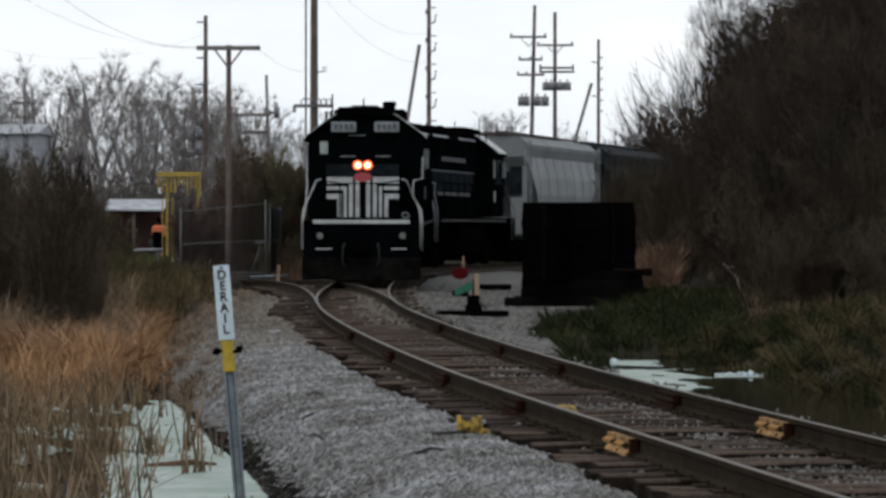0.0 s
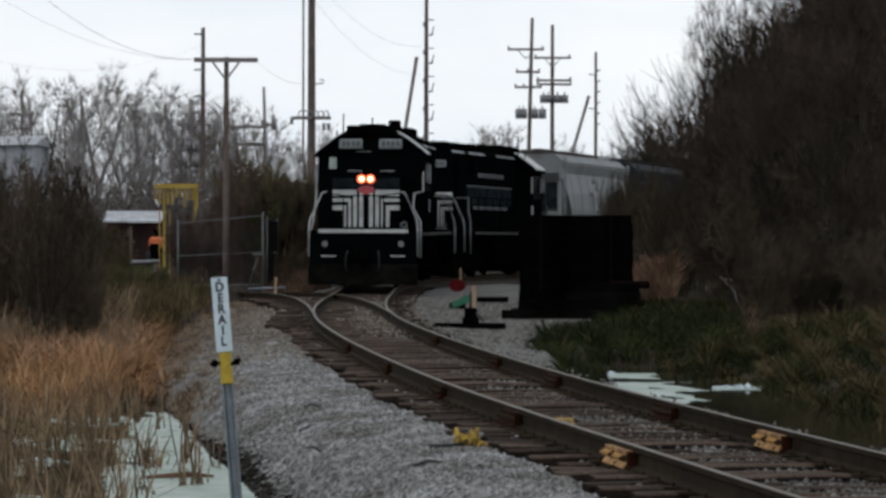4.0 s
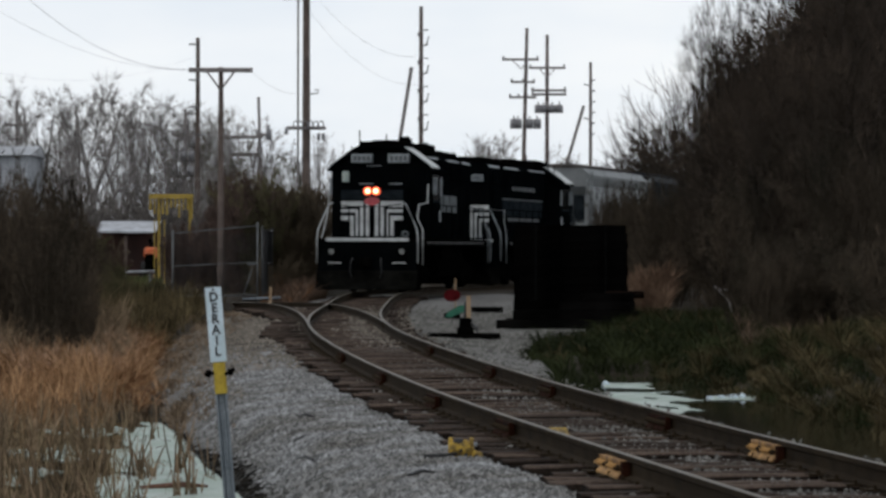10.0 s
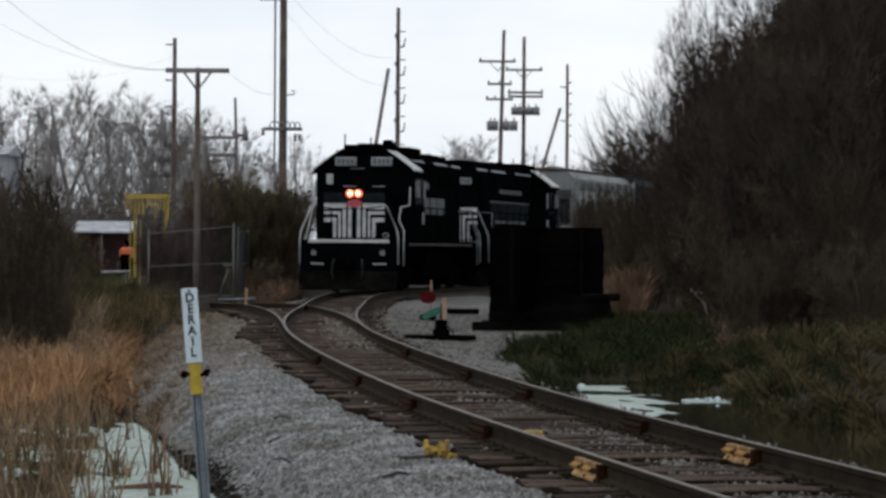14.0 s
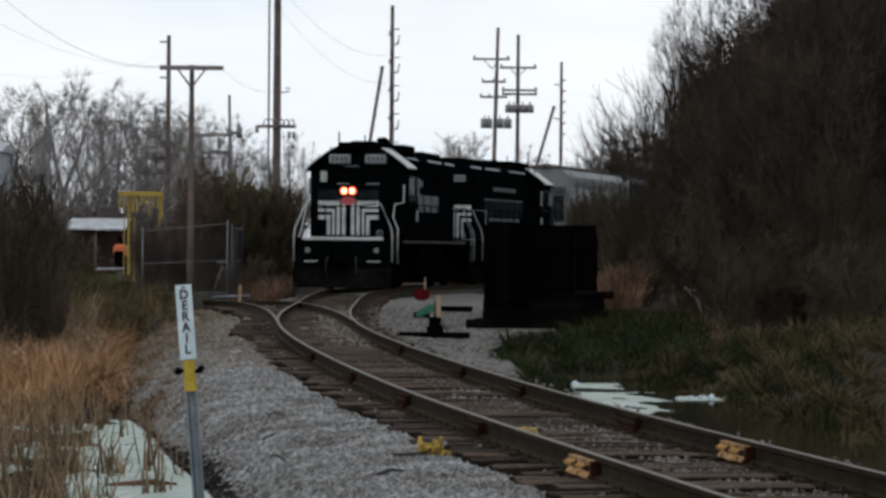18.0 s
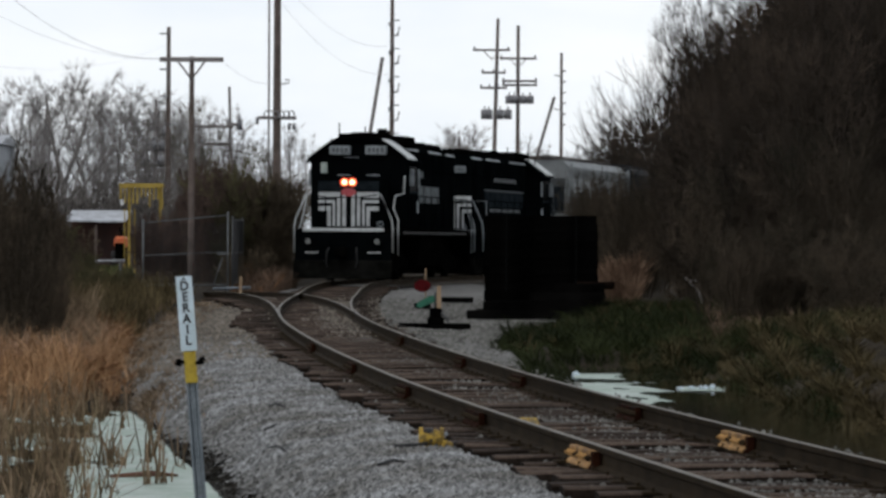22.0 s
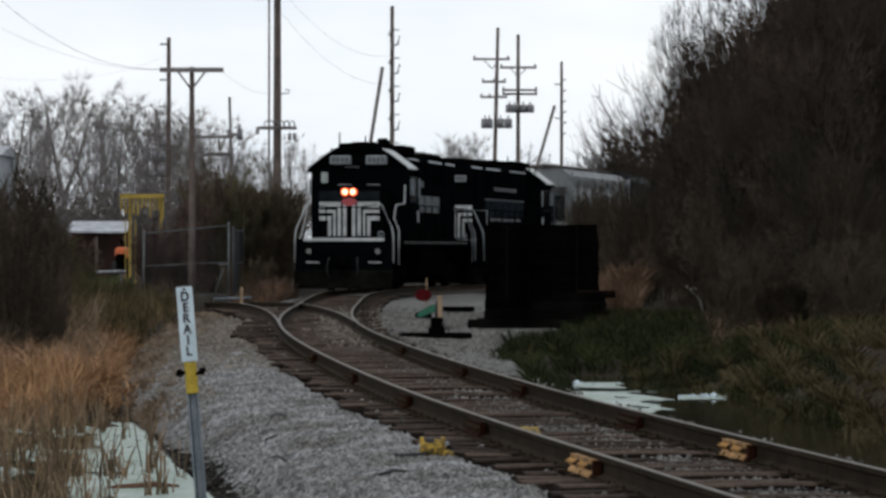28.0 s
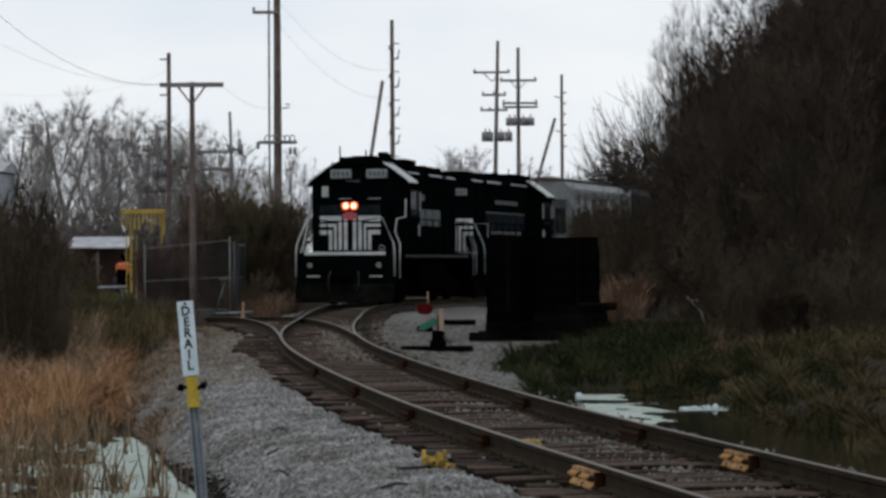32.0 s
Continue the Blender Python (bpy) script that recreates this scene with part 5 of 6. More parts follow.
settle(dull_kinds, [(0, px, y, top, size, rp.uniform(0, 360)) for px, y, top, size in ((352, 208, 205, 1.1), (385, 206, 175, 1.1), (410, 212, 150, 1.1), (438, 205, 185, 1.1), (462, 210, 205, 1.1), (490, 206, 235, 1.1), (520, 212, 228, 1.1), (545, 208, 250, 1.0), (310, 210, 240, 1.0))])
haze_kinds = [plant("far_brush", 91, 2.8, 10, 0.6, (7, 5, 3), 0.03, 0.02, M_FARBRUSH, M_FARBRUSH, "grey tangled brush under the distant trees, coloured paler for haze", "bush", "brush under the distant trees", droop=0.1)]
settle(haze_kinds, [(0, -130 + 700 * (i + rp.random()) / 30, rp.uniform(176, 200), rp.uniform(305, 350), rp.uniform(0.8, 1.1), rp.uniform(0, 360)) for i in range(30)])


# ---- reeds and grass ----
def blades(name, count, area, height, width, bend, material, seed, label, category, z_fn=ground_height, keep=None, tuft=0.0):
    """Many thin bent blades in one mesh; area: x0, x1, y0, y1 (x0, x1 may follow the view as fractions of y)."""
    rng = np.random.default_rng(seed)
    x0, x1, y0, y1 = area
    y = y0 + (y1 - y0) * rng.random(count)
    x = (x0 + (x1 - x0) * rng.random(count)) * y
    if keep is not None:
        ok = keep(x, y)
        x, y = x[ok], y[ok]
    n = len(x)
    away = rng.random(n) * 6.283
    if tuft:
        # draw the blades together into tussocks that lean outwards
        cell = 0.55
        ix, iy = np.floor(x / cell), np.floor(y / cell)
        jx = np.sin(ix * 12.9898 + iy * 78.233) * 43758.5453
        jy = np.sin(ix * 39.346 + iy * 11.135) * 24634.6345
        ox = (ix + 0.2 + 0.6 * (jx - np.floor(jx))) * cell - x
        oy = (iy + 0.2 + 0.6 * (jy - np.floor(jy))) * cell - y
        away = np.arctan2(-oy, -ox)
        x, y = x + tuft * ox, y + tuft * oy
    clump = 0.6 + 0.4 * np.sin(x * 2.3 + np.sin(y * 1.7)) * np.sin(y * 1.1)
    h = height * (0.45 + 0.75 * rng.random(n)) * clump
    z = z_fn(x, y) - 0.02
    a = away + rng.normal(size=n) * 0.5
    lean = bend * (0.3 + rng.random(n))
    lx, ly = np.cos(a) * lean, np.sin(a) * lean
    ang = rng.random(n) * 1.2 - 0.6
    wx, wy = np.cos(ang) * width, np.sin(ang) * width
    v = np.empty((n, 8, 3))
    for i, (u, wd) in enumerate(((0, 1.0), (0.4, 0.9), (0.75, 0.65), (1.0, 0.15))):
        px, py, pz = x + lx * h * u * u, y + ly * h * u * u, z + h * u * (1 - 0.25 * lean * u)
        v[:, 2 * i] = np.stack([px - wx * wd, py - wy * wd, pz], 1)
        v[:, 2 * i + 1] = np.stack([px + wx * wd, py + wy * wd, pz], 1)
    q = np.array([(0, 1, 3, 2), (2, 3, 5, 4), (4, 5, 7, 6)])
    f = (q[None] + 8 * np.arange(n)[:, None, None]).reshape(-1, 4)
    return tagged(part(name, raw_mesh(name, v.reshape(-1, 3), f), material), label, category, kind="stuff")


def grass_edge(x, y, inset=0.0):
    """Where grass takes over from the stones on the ditch side."""
    return x - cx(y) > np.interp(y, [54, 56, 60, 66, 70, 74, 78, 82], [2.6, 2.6, 2.65, 3.3, 4.0, 4.9, 5.8, 6.6]) + 0.22 * np.sin(y * 1.3) * np.sin(x * 2 + y) + inset


def verge_height(x, y):
    """The surface of the shoulder, or of the field beside it."""
    d = x - cx(y)
    return np.where(d > edge_left(y), bed_height(d, y), np.maximum(ground_height(x, y), bed_height(d, y) - 0.12))


def left_of_bed(x, y):
    return x - cx(y) < -3.5 + 0.15 * np.sin(y * 3)


blades("russet_grass", 26000, (-0.145, -0.045, 45, 73), 0.6, 0.006, 1.4, M_RUSSET, 60, "russet-brown matted dead grass", "grass", keep=left_of_bed, tuft=0.55)
blades("tan_plumes", 9000, (-0.115, -0.05, 49, 72), 0.78, 0.0045, 1.0, M_PLUME, 59, "pinkish tan feathery grass heads", "grass", keep=lambda x, y: (x - cx(y) < -3.7) & (np.sin(x * 1.3 + 2) + np.sin(y * 0.5 + x) + 0.25 * (x + 5) > 0.0), tuft=0.4)
blades("dead_grass", 22000, (-0.145, -0.045, 45, 70), 0.68, 0.0055, 1.1, M_REED, 61, "orange-brown dead grass field", "grass", keep=left_of_bed, tuft=0.45)
blades("far_dead_grass", 9000, (-0.13, -0.05, 70, 112), 0.8, 0.013, 0.5, M_DRYGRASS, 62, "dull dead grass before the fence", "grass", keep=lambda x, y: x < np.minimum(np.interp(y, SPUR_Y, SPUR_X) - 1.7, cx(y) - 3.5))
blades("pond_reeds", 800, (-0.125, -0.08, 24, 44), 0.72, 0.006, 0.3, M_STALK, 63, "brown dead reeds standing in the pond", "reeds", keep=lambda x, y: (x - cx(y) < -3.5) & (np.sin(x * 5) + np.sin(y * 1.3 + x * 3) > 0.5))
blades("pale_stalks", 420, (-0.13, -0.083, 23, 44), 1.0, 0.006, 0.3, M_REEDPALE, 78, "pale upright dead stalks in the pond", "reeds")
blades("bent_reeds", 700, (-0.13, -0.085, 23, 43), 0.8, 0.007, 1.5, M_REEDPALE, 74, "pale broken reeds bent over the pond", "reeds", keep=lambda x, y: np.sin(x * 3 + 1) + np.sin(y * 0.9) > 0.1)
blades("pond_edge_reeds", 3000, (-0.15, -0.06, 42.5, 47), 0.8, 0.008, 0.4, M_REED, 64, "brown dead reeds at the pond edge", "reeds", keep=lambda x, y: x - cx(y) < -4.0)
blades("shore_stubble", 1400, (-0.15, -0.094, 22, 45), 0.6, 0.007, 0.8, M_STALK, 72, "brown matted stubble in the pond", "reeds")
blades("shore_reeds", 1300, (-0.15, -0.0935, 22, 44), 0.8, 0.006, 0.3, M_STALK, 65, "brown dead reeds crowding the pond", "reeds", keep=lambda x, y: np.sin(x * 4 + y) + np.sin(y * 0.9) > -0.6)
blades("brush_stalks", 9500, (-0.128, -0.076, 60, 80), 1.25, 0.009, 0.5, M_STRAW, 75, "olive-tan dry stalks before the brush", "grass", keep=lambda x, y: (x - cx(y) < -4.4) & (np.sin(x * 2.1) + np.sin(y * 0.7 + x) > -0.4))
blades("brush_foot_stalks", 6000, (-0.125, -0.084, 56, 66), 1.0, 0.007, 0.7, M_STRAW, 58, "tan-brown dry stalks and stems before the brush", "grass", keep=lambda x, y: np.sin(x * 2.6 + 1) + np.sin(y * 0.9 + x) > -0.5, tuft=0.5)
blades("verge_grass", 46000, (-0.085, -0.02, 41.5, 95), 0.24, 0.007, 1.2, M_VERGE, 76, "tan dead grass creeping over the gravel edge", "grass", keep=lambda x, y: (x - cx(y) < -3.05 + 0.22 * wobble(x * 2, y, 1.7, 1.0) + (0.25 + 0.5 * smooth(50, 75, y)) * np.sin(x * 913.7 + y * 571.3) ** 3) & (x - cx(y) > -4.6), tuft=0.4, z_fn=verge_height)
blades("green_grass", 52000, (0.02, 0.13, 53.5, 80), 0.46, 0.007, 0.9, M_GRASS, 66, "dark green grass beside the ballast", "grass", keep=grass_edge, tuft=0.25)
blades("bank_grass", 30000, (0.05, 0.15, 30, 57), 0.55, 0.006, 1.1, M_DRYGRASS, 67, "dull dry grass on the ditch bank", "grass", keep=lambda x, y: x - cx(y) > 4.3 + 0.25 * np.sin(y * 1.1), tuft=0.75)
blades("bank_green", 9000, (0.05, 0.12, 40, 58), 0.42, 0.007, 0.9, M_GRASS, 79, "dark green grass along the ditch", "grass", keep=lambda x, y: x - cx(y) > 4.4 + 0.25 * np.sin(y * 1.1))
blades("bank_brown_weeds", 6000, (0.083, 0.135, 58, 72), 0.62, 0.007, 0.9, M_BANKWEED, 56, "brown dead weeds at the foot of the thicket", "grass", keep=lambda x, y: grass_edge(x, y, 1.5) & (np.sin(x * 1.7) + np.sin(y * 0.9 + x) > -0.3), tuft=0.6)
blades("mixed_dry_grass", 9000, (0.03, 0.13, 55, 80), 0.5, 0.007, 1.0, M_DRYGRASS, 73, "dull dry stalks among the green grass", "grass", keep=lambda x, y: grass_edge(x, y, 0.1) & (np.sin(x * 1.9 + y * 0.4) + np.sin(y * 0.8 - x) + 0.35 * (x - 4) > 0.2), tuft=0.7)
blades("tan_reeds", 5200, (0.0512, 0.0628, 81.5, 86), 1.25, 0.013, 0.5, M_TANREED, 68, "tan dead reeds behind the stacked ties", "reeds")
blades("bank_weeds", 9000, (-0.0445, -0.029, 97, 113), 1.0, 0.012, 0.8, M_BANKWEED, 77, "tan-brown dead weeds on the bank by the gate", "grass", keep=lambda x, y: (x < cx(y) - 2.0) & (x > np.interp(y, SPUR_Y, SPUR_X) + 1.4))
blades("track_side_weeds", 3500, (-0.047, -0.034, 97, 118), 0.8, 0.012, 0.5, M_RUSSET, 69, "tan dead weeds beside the line", "grass", keep=lambda x, y: (x < cx(y) - 2.0) & (x > np.interp(y, SPUR_Y, SPUR_X) + 1.4))


def reed_clump(seed, x, y, stalks, tall, tilt):
    """One clump of dead cattail stalks standing in the scum, some snapped over."""
    rng = random.Random(seed)
    t = thing("reed_clump", pose(x, y, -0.655), "clump of brown broken cattail stalks standing in the pond", "reeds", "reed clumps in the pond")
    for k in range(stalks):
        a, q = rng.uniform(0, 6.283), abs(rng.gauss(0, 0.07))
        p = Vector((q * math.cos(a), 1.6 * q * math.sin(a), -0.05))
        d = Vector((rng.gauss(0, 0.16) + tilt, rng.gauss(0, 0.16), 1)).normalized()
        h = tall * rng.uniform(0.35, 1.0)
        r = rng.uniform(0.005, 0.011)
        mid, tip = p + d * h * 0.55, p + d * h + Vector((rng.gauss(0, 0.03), 0, 0))
        pts, rad = [p, mid, tip], [r, r * 0.9, r * 0.55]
        if rng.random() < 0.3:
            pts.append(tip + Vector((rng.choice((-1, 1)) * rng.uniform(0.05, 0.16), rng.uniform(-0.05, 0.05), -rng.uniform(0.02, 0.22))))
            rad.append(r * 0.4)
        part("stalk", Mesh().tube(pts, rad, 4), M_CATTAIL if rng.random() < 0.4 else M_STALK, t)


rc = random.Random(12)
for k in range(64):
    y = rc.uniform(25.5, 43)
    shore = float(cx(y) + edge_left(y))
    reach = (0.125 if k % 3 else 0.105) * y
    x = -reach + (reach + shore) * rc.random() ** 1.5
    if y > 40.5:
        x = -reach + (reach + shore - 0.4) * rc.random()
    if x < shore - 0.25 and (y > 31 or x / y < -0.08):
        reed_clump(200 + k, x, y, rc.randrange(5, 13), rc.uniform(0.3, 0.72), rc.gauss(0, 0.06))
for k, (x, y) in enumerate(((-1.42, 26.4), (-1.5, 26.2), (-1.95, 26.0), (-2.05, 38.2), (-2.2, 31.0), (-2.35, 28.0))):
    reed_clump(300 + k, x, y, (3, 3, 4, 9, 8, 7)[k], (0.34, 0.28, 0.36, 0.42, 0.55, 0.6)[k], 0.0)


# ---- poles and wires ----
def ground_at(x, y):
    return float(ground_height(np.array(float(x)), np.array(float(y))))


def pole(name, px, y, top_z, radius, label, material=M_POLE, lean=0.0):
    """A tapered timber pole whose foot lies at bearing px (units of the view)."""
    x = (px - 784) / 6500 * y
    z = ground_at(x, y)
    t = thing(name, pose(x, y, z), label, "utility pole", "utility poles")
    h = top_z - z
    n = 6
    part("shaft", Mesh().tube([(lean * h * k / n, 0, -0.3 + (h + 0.3) * k / n) for k in range(n + 1)], [radius * (1 - 0.35 * k / n) for k in range(n + 1)], 10), material, t)
    return t, h


def crossarm(t, z, half, offset=0.0, n_ins=4, brace=True, depth=-0.2, up=0.16, turn=0.0):
    m = pose(0, 0, 0, 0, 0, turn)
    arm = part("crossarm", Mesh().box(offset - half, offset + half, depth - 0.06, depth + 0.06, z - 0.07, z + 0.07, c=0.015, m=m), M_POLE_GREY, t)
    if brace:
        for s in (-1, 1):
            part("brace", Mesh().tube([(offset + s * half * 0.42, depth, z - 0.06), (0, depth, z - 0.6)], 0.03, 5, m=m), M_POLE_GREY, t)
    for k in range(n_ins):
        x = offset - half * 0.92 + 2 * half * 0.92 * k / max(n_ins - 1, 1)
        part("insulator", Mesh().tube([(x, depth, z + 0.05), (x, depth, z + 0.06 + up * 0.4), (x, depth, z + 0.06 + up)], [0.03, 0.07, 0.045], 8, m=m), M_INSUL, arm)
    return arm


def canister(t, x, z, w=0.24, h=0.6):
    c = part("transformer", Mesh().tube([(x, -0.4, z - h / 2), (x, -0.4, z + h / 2)], w, 12), M_INSUL, t)
    part("bushing", Mesh().tube([(x, -0.4, z + h / 2), (x, -0.4, z + h / 2 + 0.2)], 0.05, 6), M_INSUL, c)


def zof(py, y):
    """Height of a point that shows at py on the level view at range y."""
    return 1.44 + (400 - py) / 6500 * y


p1, h1 = pole("utility_pole", 405, 111, zof(80, 111), 0.112, "brown timber pole with a single crossarm behind the fence")
crossarm(p1, h1 - 0.1, 0.96, n_ins=0)
p2, h2 = pole("utility_pole", 364, 190, zof(28, 190), 0.16, "tall slim brown pole among bare trees")
for py, s in ((40, -1), (103, -1), (150, -1), (200, 1)):
    z = h2 - (py - 28) / 6500 * 190
    part("standoff", Mesh().tube([(0, -0.15, z), (s * 0.45, -0.15, z)], 0.05, 6), M_INSUL, p2)
p3, h3 = pole("utility_pole", 556, 160, 17.0, 0.21, "thick dark brown pole with looped conductors", M_POLE)
z3 = zof(188, 160) - ground_at(-5.6, 160)
arm3 = crossarm(p3, z3, 0.85, n_ins=0, brace=False)
crossarm(p3, zof(-42, 160) - ground_at(-5.6, 160), 0.6, offset=-0.45, n_ins=1, brace=False)
for k, x in enumerate((-0.45, -0.25, -0.05, 0.2, 0.42, 0.65)):
    part("jumper_loop", Mesh().tube([(x - 0.1, -0.3, z3 - 0.05), (x - 0.1, -0.3, z3 + 0.22), (x - 0.04, -0.3, z3 + 0.3), (x + 0.04, -0.3, z3 + 0.3), (x + 0.1, -0.3, z3 + 0.22), (x + 0.1, -0.3, z3 - 0.05)], 0.03, 5), M_INSUL, arm3)
for x, dz in ((-0.85, -0.1), (0.55, -0.35), (0.75, -0.35)):
    part("lightning_arrester", Mesh().tube([(x, -0.3, z3 + dz - 0.18), (x, -0.3, z3 + dz + 0.12)], 0.07, 8), M_INSUL, arm3)
part("conduit", Mesh().tube([(-0.36, 0, 0), (-0.36, 0, h3 - 0.4)], 0.05, 6), M_POLE_GREY, p3)
z = zof(124, 160) - ground_at(-5.6, 160)
part("lamp_bracket", Mesh().tube([(0.1, 0, z - 0.1), (0.5, 0, z - 0.05), (0.55, 0, z + 0.08), (0.35, 0, z + 0.1)], 0.03, 5), M_INSUL, p3)

p4, h4 = pole("utility_pole", 759, 200, zof(-28, 200), 0.16, "brown line pole with side brackets and a timber strut")
for k in range(5):
    z = h4 - (26 + 50 * k) / 6500 * 200 - 0.5
    part("bracket", Mesh().tube([(0, -0.15, z), (0.4, -0.15, z)], 0.035, 5), M_INSUL, p4)
    part("insulator", Mesh().tube([(0.12, -0.15, z - 0.85), (0.3, -0.15, z - 0.8), (0.4, -0.15, z - 0.35)], [0.05, 0.07, 0.05], 6), M_INSUL, p4)
    part("guard", Mesh().tube([(-0.14, -0.15, z - 0.35), (-0.14, -0.15, z - 0.1)], 0.05, 6), M_INSUL, p4)
part("strut", Mesh().tube([(-2.3, -0.3, zof(400, 200) - 1.4), (-0.52, -0.3, zof(80, 200) - ground_at(-0.8, 200))], 0.1, 8), M_POLE_GREY, p4, "grey leaning timber strut")

p5, h5 = pole("utility_pole", 936, 230, zof(10, 230), 0.16, "grey-brown pole with crossarms and transformers", lean=0.024)
p6, h6 = pole("utility_pole", 982, 230, zof(22, 230), 0.16, "grey-brown pole with crossarms and transformers", lean=0.0)
f5 = lambda py: zof(py, 230) - ground_at(5.4, 230)
crossarm(p5, f5(66), 1.15, offset=-0.05, n_ins=2, turn=0)
crossarm(p5, f5(106), 0.75, offset=0.1, n_ins=3, brace=False)
crossarm(p5, f5(133), 0.85, offset=0.1, n_ins=4, brace=False)
crossarm(p6, f5(80), 1.15, offset=0.0, n_ins=2)
crossarm(p6, f5(120), 1.1, offset=0.1, n_ins=2, brace=False)
crossarm(p6, f5(127), 1.1, offset=0.1, n_ins=2, brace=False)
for x in (-0.45, -0.2, 0.5, 1.0):
    canister(p5, x, f5(180))
for x in (-0.55, -0.25, 0.3, 0.75):
    canister(p6, x, f5(153), h=0.5)
p7, h7 = pole("utility_pole", 1059, 260, zof(70, 260), 0.15, "slim pole with stacked brackets and a strut")
for k in range(6):
    z = h7 - (35 + 19 * k) / 6500 * 260
    part("bracket", Mesh().tube([(0.0, -0.15, z), (0.3, -0.15, z + 0.15)], 0.06, 6), M_INSUL, p7)
for py in (112, 172):
    z = zof(py, 260) - ground_at(11, 260)
    part("standoff", Mesh().tube([(0, -0.15, z), (-0.5, -0.15, z + 0.1)], 0.05, 6), M_INSUL, p7)
part("strut", Mesh().tube([(-2.95, -0.3, zof(330, 260) - 1.2), (-0.5, -0.3, zof(148, 260) - ground_at(11, 260))], 0.11, 8), M_POLE_GREY, p7, "grey leaning timber strut")
p8, h8 = pole("utility_pole", 481, 170, zof(133, 170), 0.1, "slim grey pole with a transformer", M_POLE_GREY, lean=-0.03)
crossarm(p8, zof(200, 170) - ground_at(-8, 170), 0.35, n_ins=2, brace=False)
canister(p8, 0.25, zof(200, 170) - ground_at(-8, 170), 0.13, 0.5)
crossarm(p8, zof(204, 170) - ground_at(-8, 170), 0.92, offset=-0.95, n_ins=3, brace=False)
crossarm(p8, zof(235, 170) - ground_at(-8, 170), 0.7, offset=-0.85, n_ins=2, brace=False)
p9, h9 = pole("utility_pole", 342, 200, zof(155, 200), 0.14, "grey pole with many short crossarms among trees", M_POLE_GREY)
for py, hw in ((200, 0.75), (228, 0.85), (245, 0.7), (272, 0.8)):
    crossarm(p9, zof(py, 200) - ground_at(-13, 200), hw, n_ins=3, brace=False)
for x, py in ((-0.45, 236), (-0.1, 236), (0.35, 236), (-0.5, 262), (0.3, 262), (0.55, 210)):
    canister(p9, x, zof(py, 200) - ground_at(-13, 200), 0.16, 0.5)
p10, h10 = pole("utility_pole", 44, 210, zof(138, 210), 0.12, "grey pole with two crossarms above the shed", M_POLE_GREY)
crossarm(p10, zof(183, 210) - ground_at(-24, 210), 0.7, n_ins=3, brace=False)
crossarm(p10, zof(208, 210) - ground_at(-24, 210), 0.5, n_ins=2, brace=False)


def wire(px0, py0, y0, px1, py1, y1, sag, r=0.012):
    a = Vector(((px0 - 784) / 6500 * y0, y0, zof(py0, y0)))
    b = Vector(((px1 - 784) / 6500 * y1, y1, zof(py1, y1)))
    pts = []
    for k in range(15):
        u = k / 14
        q = a.lerp(b, u)
        q.z -= sag * 4 * u * (1 - u)
        pts.append(tuple(q))
    tagged(part("wire", Mesh().tube(pts, r, 4), M_WIRE), "thin grey overhead line wire", "wire", "overhead wires")


wire(350, 84, 111, -135, -260, 90, 1.28, 0.007)
wire(350, 85, 111, -135, -120, 90, 0.74, 0.004)
wire(362, 60, 190, -200, 20, 150, 1.6, 0.004)
wire(560, -20, 160, 752, 110, 200, 0.9, 0.007)
wire(560, -60, 160, 752, 60, 200, 0.9, 0.007)
wire(452, 82, 111, 550, 125, 160, 0.3, 0.006)

# ---- the derail sign ----
sign = thing("derail_sign", pose(-1.56, 28.0, -0.5, 0, -4.6, 0), "white DERAIL marker on a leaning yellow and grey post", "sign")
part("post", Mesh().prism([(-0.045, -0.012), (-0.03, -0.012), (-0.02, 0.022), (0.02, 0.022), (0.03, -0.012), (0.045, -0.012), (0.045, -0.004), (0.034, -0.004), (0.024, 0.03), (-0.024, 0.03), (-0.034, -0.004), (-0.045, -0.004)], -0.3, 0.83, axis="z"), M_GALV, sign, "galvanised channel post")
part("sleeve", Mesh().box(-0.046, 0.046, -0.02, 0.034, 0.83, 1.1, c=0.006), M_YELLOW, sign, "yellow sleeve")
plate = part("plate", Mesh().box(-0.062, 0.062, -0.03, -0.018, 1.075, 1.645, c=0.004), M_SIGN, sign, "white reflective sign plate")
for s in (-1, 1):
    br = part("bracket", Mesh().tube([(s * 0.04, -0.01, 0.985 - 0.01 * s), (s * 0.115, -0.01, 1.0 + 0.012 * s)], 0.016, 6).box(s * 0.085 - 0.02, s * 0.085 + 0.02, -0.03, 0.01, 0.965, 1.02, c=0.006), M_UNDER, sign, "dark bolt")
for k, ch in enumerate("DERAIL"):
    cu = bpy.data.curves.new("letter", 'FONT')
    cu.body, cu.size, cu.extrude, cu.align_x, cu.align_y = ch, 0.098, 0.0015, 'CENTER', 'CENTER'
    cu.offset = 0.0035
    tmp = bpy.data.objects.new("letter", cu)
    scene.collection.objects.link(tmp)
    me = bpy.data.meshes.new_from_object(tmp.evaluated_get(bpy.context.evaluated_depsgraph_get()))
    bpy.data.objects.remove(tmp)
    me.materials.append(M_INK)
    part("letter", me, None, plate, m=pose(0, -0.0315, 1.568 - 0.083 * k, 90, 0, 0) @ Matrix.Diagonal((0.92, 1, 1, 1)))
part("arrow_mark", Mesh().prism([(-0.018, 1.618), (0.018, 1.618), (0, 1.64)], -0.0325, -0.03), M_INK, plate)

# ---- derail device and its hand throw ----
throw = thing("hand_throw", pose(0.215, 29.0, -0.235) @ Matrix.Diagonal((0.9, 0.9, 0.82, 1)), "yellow painted hand throw with black lever on the ballast", "switch stand")
